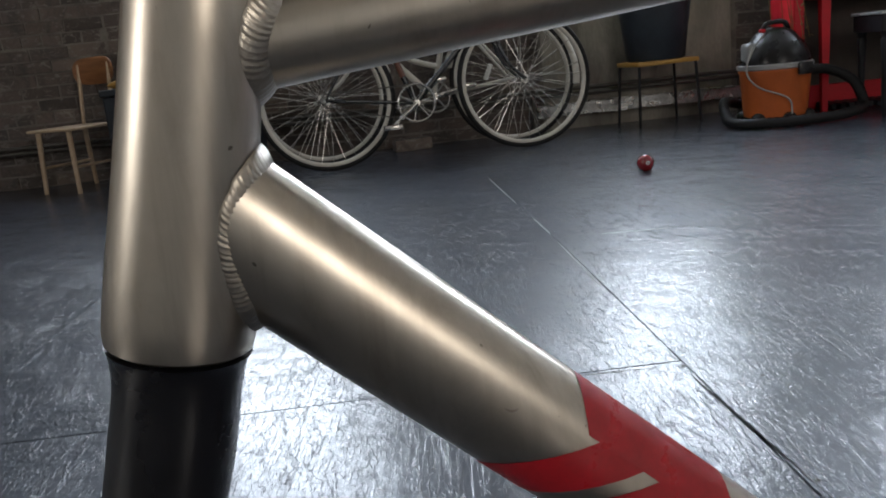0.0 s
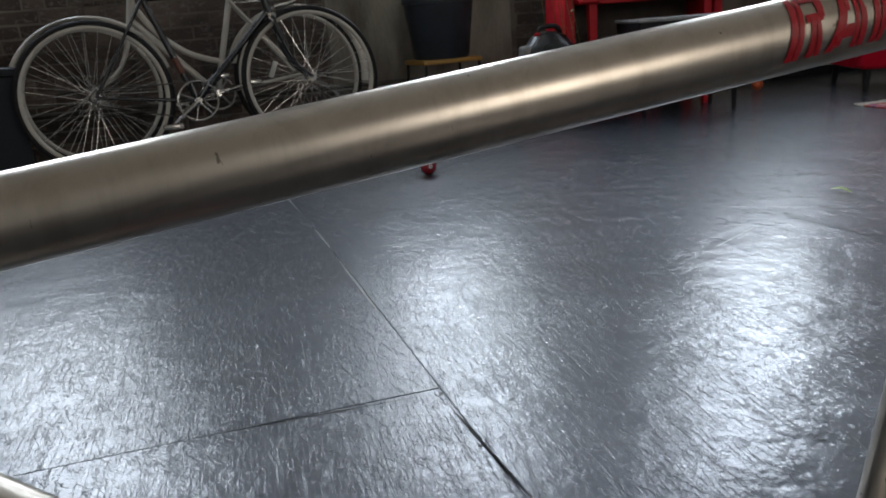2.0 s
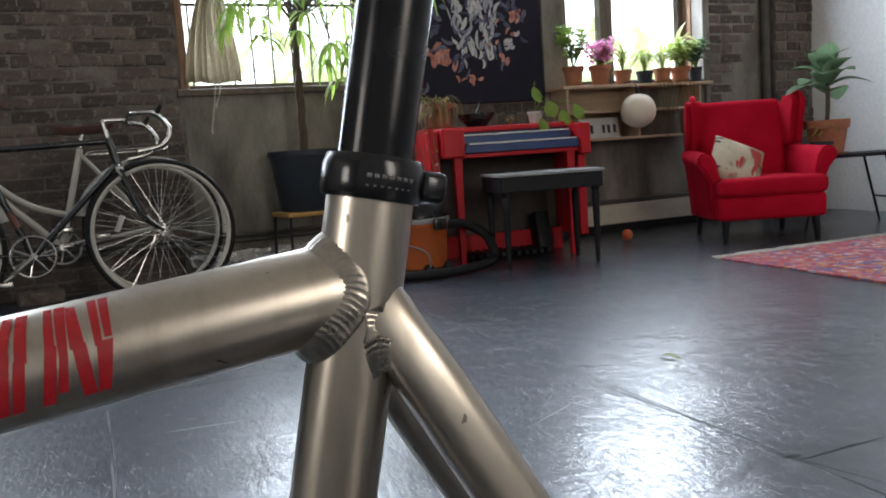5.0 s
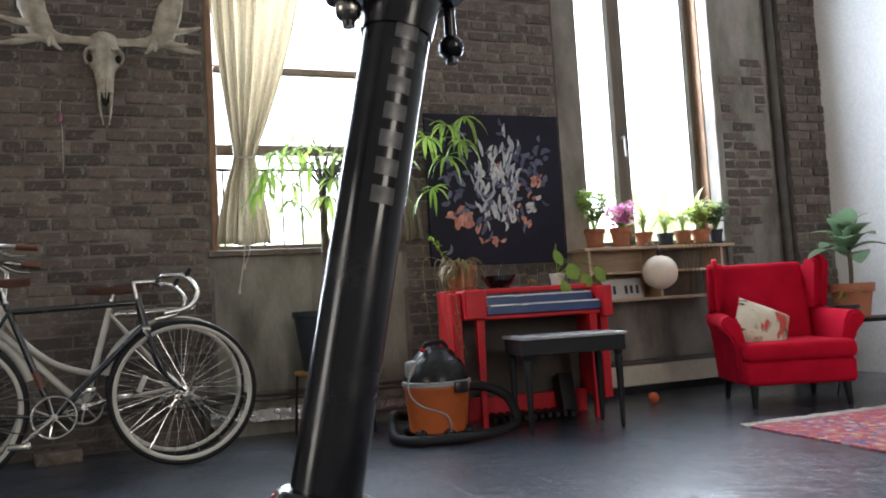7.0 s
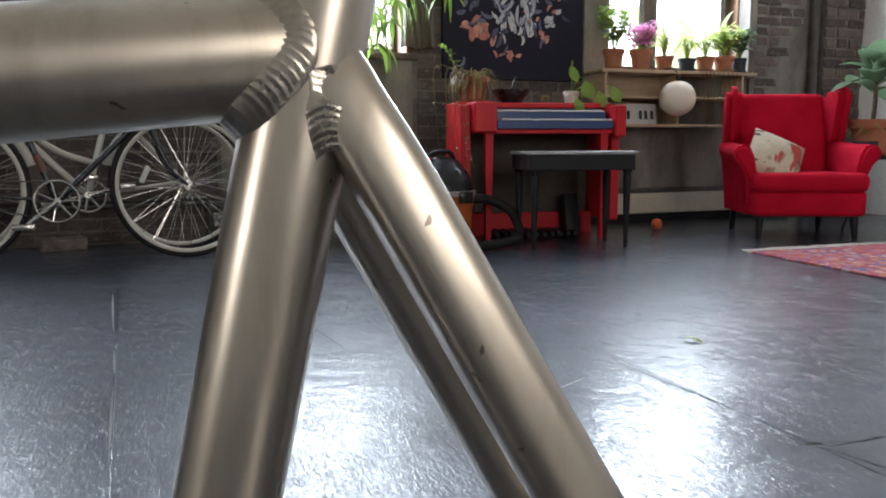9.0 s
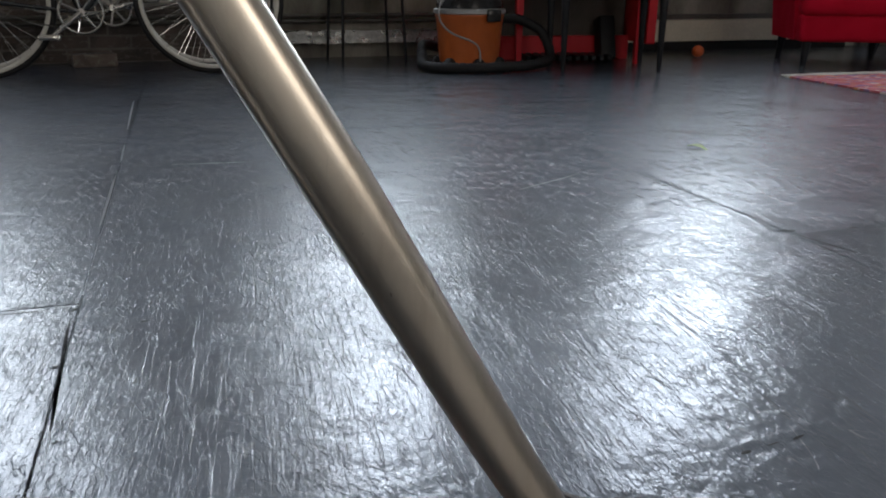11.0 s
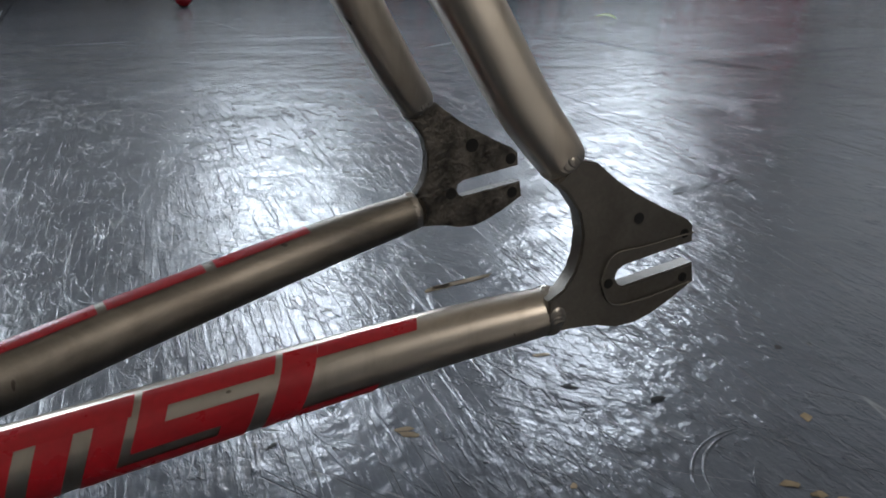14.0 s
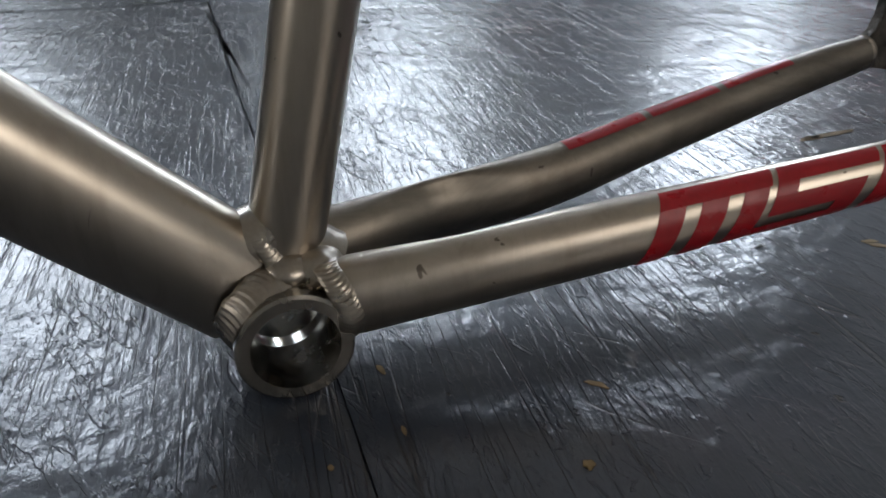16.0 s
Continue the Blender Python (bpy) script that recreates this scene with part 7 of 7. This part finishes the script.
# ---- wall surfaces: bricks one by one, render, pier ----
CO, BL, BH, J = 0.070, 0.200, 0.0590, 0.011
rnd = random.Random(21)
shapes = []
for k in range(8):
    bm = B()
    box(bm, (-BL / 2, -0.005, -BH / 2), (BL / 2, 0.012, BH / 2), 0.0045)
    for v in bm.verts:
        v.co += Vector((rnd.uniform(-1, 1) * 0.005, rnd.uniform(-1, 1) * 0.003, rnd.uniform(-1, 1) * 0.0045))
    me = bpy.data.meshes.new("brick")
    bm.normal_update()
    bm.to_mesh(me)
    bm.free()
    me.materials.append(M["brick"])
    shapes.append(me)
far_bm = B()


def lay(x0, x1, z0, z1, singles, y=YW, flip=1.0):
    """Running bond between the limits; singles(x, z) tells which bricks are objects of their own."""
    row = int(z0 / CO)
    while (row + 1) * CO < z1:
        z = row * CO + CO / 2
        header = row % 6 == 5
        ln = BL * 0.49 if header else BL
        x = x0 + (0 if row % 2 else -(ln + J) / 2) + (0.03 * noise.noise(Vector((row * 3.1, 0, 0))))
        while x < x1:
            a, b = max(x, x0), min(x + ln, x1)
            if b - a > 0.04 and (y != YW - 0.013 or noise.noise(Vector((a * 2.1, 0, z * 1.7))) > 0.02):
                cx, w = (a + b) / 2, (b - a) / BL
                proud = rnd.uniform(-0.003, 0.004)
                if singles(cx, z):
                    ob = new("brick", shapes[rnd.randrange(8)])
                    ob.matrix_world = Matrix.Translation((cx, y + proud, z)) @ Matrix.Diagonal((w, 1, 1, 1))
                    ob.parent = north
                else:
                    lo, hi = Vector((a, y - 0.005 + proud, z - BH / 2)), Vector((b, y + 0.01, z + BH / 2))
                    vs = [far_bm.verts.new((p[0] + rnd.uniform(-0.003, 0.003), p[1], p[2] + rnd.uniform(-0.003, 0.003))) for p in ((lo.x, lo.y, lo.z), (hi.x, lo.y, lo.z), (hi.x, lo.y, hi.z), (lo.x, lo.y, hi.z), (lo.x, hi.y, lo.z), (hi.x, hi.y, lo.z), (hi.x, hi.y, hi.z), (lo.x, hi.y, hi.z))]
                    for f in ((0, 1, 2, 3), (0, 4, 5, 1), (1, 5, 6, 2), (2, 6, 7, 3), (3, 7, 4, 0)):
                        far_bm.faces.new([vs[i] for i in f])
            x += ln + J
        row += 1


for a, b, z0, z1 in ((XW, W0[0] - 0.02, 0.0, CEIL), (W0[1] + 0.02, W1[0] - 0.02, 0.0, CEIL), (W0[0] - 0.02, W0[1] + 0.02, 0.0, W0[2] - 0.06)):
    lay(a, b, z0, z1, lambda x, z: -0.80 < x < 0.46 and 0.75 < z < 2.45)
lay(W1[1] + 0.03, 2.745, 0.0, CEIL, lambda x, z: 1.62 < x < 2.75 and 1.88 < z < 2.55)
lay(4.68, XE, 0.0, CEIL, lambda x, z: 0.7 < z < 2.4, YW - 0.07)
lay(4.12, 4.55, 0.75, 2.45, lambda x, z: True, YW - 0.013)
far = part("brickwork", far_bm, M["brick"], north, smooth=False)
tagged(far, kind="stuff")
bar("pier", (4.68, YW - 0.066, 0), (XE, YW + 0.01, CEIL), "mortar", north, 0.004)
bar("render_panel", (W2[1], YW - 0.014, 0.0), (4.565, YW + 0.01, CEIL), "plaster", north, 0.004)
bar("render_panel", (2.75, YW - 0.014, 0.0), (W2[0] - 0.002, YW + 0.01, CEIL), "plaster", north, 0.004)
chase = thing("pipe_chase", "dark iron pipe running up a recess beside the brick pier", "pipe", kind="structure")
part("pipe", tube(B(), [(4.62, YW - 0.030, 0.0), (4.62, YW - 0.030, CEIL)], 0.035, 14), M["pipe"], chase)

# ---- the floor: sheets of plywood ----
floor_ob = thing("floor", "dark grey painted plywood floor, worn and scratched, semi-gloss", "floor", kind="structure")
part("underlay", box(B(), (XW - TH, YS - TH, -0.2), (XE + TH, YW + TH, -0.0016)), M["floor"], floor_ob, smooth=False)


def sheet(lo, hi):
    """One plywood sheet, its long edges slightly chipped and uneven."""
    bm = B()
    ring = []
    for (ax, ay), (bx, by) in (((lo[0], lo[1]), (hi[0], lo[1])), ((hi[0], lo[1]), (hi[0], hi[1])), ((hi[0], hi[1]), (lo[0], hi[1])), ((lo[0], hi[1]), (lo[0], lo[1]))):
        k = max(int(math.hypot(bx - ax, by - ay) / 0.03), 2)
        for i in range(k):
            q = Vector((ax + (bx - ax) * i / k, ay + (by - ay) * i / k, 0))
            chip = min(max((q.y - 0.15) * 4, 0), 1) * 0.0012 * max(noise.noise(q * 9), 0) + min(max((q.y - 0.15) * 4, 0), 1) * 0.0022 * max(noise.noise(q * 31 + Vector((4, 9, 1))) - 0.30, 0)
            inn = Vector(((lo[0] + hi[0]) / 2, (lo[1] + hi[1]) / 2, 0)) - q
            inn = Vector((math.copysign(1, inn.x) if ax == bx else 0, math.copysign(1, inn.y) if ay == by else 0, 0))
            ring.append((q + inn * chip - Vector((0.020 * (q.y - 0.85), 0, 0)), inn))
    low = [bm.verts.new(q + Vector((0, 0, -0.0018))) for q, d in ring]
    mid = [bm.verts.new(q + Vector((0, 0, -0.0008))) for q, d in ring]
    top = [bm.verts.new(q + d * (0.0003 + 0.0013 * min(max((q.y - 0.15) * 4, 0), 1))) for q, d in ring]
    for u, v in ((low, mid), (mid, top)):
        for i in range(len(ring)):
            bm.faces.new((u[i], u[(i + 1) % len(ring)], v[(i + 1) % len(ring)], v[i]))
    bmesh.ops.triangulate(bm, faces=[bm.faces.new(top)], ngon_method="EAR_CLIP")
    return bm


SW, SL, GAP = 1.185, 2.42, 0.00015
col = 0
x = -SW * 3
while x < XE:
    first = 2.11 if col % 2 else 0.83
    y = first - SL * 3
    while y < YW:
        lo, hi = (max(x, XW) + GAP, max(y, YS) + GAP), (min(x + SW, XE) - GAP, min(y + SL, YW) - GAP)
        if hi[0] - lo[0] > 0.02 and hi[1] - lo[1] > 0.02:
            part("panel", sheet(lo, hi), M["floor"], floor_ob, smooth=False)
        y += SL
    x += SW
    col += 1


# flecks of old ochre paint trodden into the grey, and dark chips where it has come off: x, y, half length, half width, turn
rnd = random.Random(17)
FLECKS = [(0.414, 0.155, 0.026, 0.0032, 6), (0.395, 0.152, 0.012, 0.004, 10), (0.497, -0.063, 0.0042, 0.0028, 60), (0.452, -0.098, 0.0055, 0.0026, -30), (0.458, -0.108, 0.0040, 0.0026, -20), (0.464, -0.114, 0.0045, 0.0024, -30), (0.333, -0.060, 0.0034, 0.0026, 0),
          (0.368, -0.061, 0.0030, 0.0016, 30), (0.318, 0.003, 0.0075, 0.0022, -35), (0.369, -0.077, 0.0036, 0.0022, 20), (0.412, 0.044, 0.0065, 0.0020, -10), (0.095, -0.103, 0.0034, 0.0024, 70), (0.036, -0.025, 0.0018, 0.0042, 10), (0.036, -0.066, 0.0014, 0.0032, 0), (0.119, -0.062, 0.0080, 0.0020, -50), (0.006, -0.077, 0.0018, 0.0016, 0), (0.317, 0.008, 0.0060, 0.0022, -20)]
CHIPS = [(0.442, -0.020, 0.0060, 0.0026, 10), (0.536, -0.004, 0.0030, 0.0024, 0), (0.256, 0.021, 0.0040, 0.0018, 20), (0.420, 0.449, 0.0060, 0.0022, 0), (0.667, 0.249, 0.0075, 0.0028, 10), (0.735, 0.258, 0.0110, 0.0018, 14), (0.700, 0.254, 0.0120, 0.0010, 8),
         (-0.005, 0.808, 0.0090, 0.0045, 70), (-0.003, 0.628, 0.0055, 0.0040, 0), (-0.024, 0.905, 0.0050, 0.0035, 0), (0.022, 0.452, 0.0045, 0.0035, 0), (0.090, 0.740, 0.0060, 0.0030, 20), (1.188, 0.850, 0.0230, 0.0070, -8), (1.325, 0.832, 0.0160, 0.0060, -6), (1.160, 1.470, 0.0200, 0.0030, -80), (1.178, 1.060, 0.0200, 0.0030, -82), (0.535, 1.925, 0.1700, 0.0022, -84),
         (0.250, 2.118, 0.2400, 0.0016, -3), (0.800, 2.085, 0.2600, 0.0012, -4), (0.408, 0.009, 0.0060, 0.0020, -30), (-0.20, 0.822, 0.1900, 0.0018, -3), (1.172, 1.170, 0.3200, 0.0022, -86), (1.208, 0.760, 0.0900, 0.0018, -76), (0.004, 0.620, 0.1700, 0.0024, -86)]
WORN = [(-0.016, 1.450, 0.2600, 0.0030, -89), (-0.024, 1.900, 0.1700, 0.0026, -88), (-0.050, 2.600, 0.3800, 0.0030, -88), (0.010, 0.540, 0.1800, 0.0016, -86), (0.190, 1.712, 0.1100, 0.0022, -6), (0.920, 1.310, 0.1300, 0.0016, 28)]
for rows_, mt, name in ((FLECKS, "ochre", "paint_fleck"), (CHIPS, "hole", "chip"), (WORN, "grey_top", "worn_edge")):
    for x, y, a, b, turn_by in rows_:
        bm, k = B(), 30 if a > 0.02 else 13
        reach = [rnd.uniform(0.45, 1.15) for _ in range(k)]
        ring = [bm.verts.new((a * 0.85 * math.cos(2 * math.pi * i / k) * reach[i], b * math.sin(2 * math.pi * i / k) * reach[i], 0.0002)) for i in range(k)]
        low = [bm.verts.new((v.co.x * 1.04, v.co.y * 1.04, 0.0)) for v in ring]
        for i in range(k):
            bm.faces.new((low[i], low[(i + 1) % k], ring[(i + 1) % k], ring[i]))
        bmesh.ops.triangulate(bm, faces=[bm.faces.new(ring)], ngon_method="EAR_CLIP")
        fk = part(name, bm, M[mt], floor_ob, smooth=False)
        fk.matrix_world = pose(x, y, 0.0002, 0, 0, turn_by)
# curved scrapes left by a dragged foot
for cx, cy, r, a0, a1 in ((0.455, -0.100, 0.044, 80, 185), (0.458, -0.098, 0.040, 85, 175), (0.462, -0.104, 0.026, 120, 190)):
    pts = [(cx + r * math.cos(radians(a0 + (a1 - a0) * i / 24)), cy + r * math.sin(radians(a0 + (a1 - a0) * i / 24)), 0.0) for i in range(25)]
    part("scrape", tube(B(), pts, [0.0002 + 0.0008 * math.sin(math.pi * i / 24) for i in range(25)], 8, flat=((0, 0, 1), 0.5)), M["floor"], floor_ob)
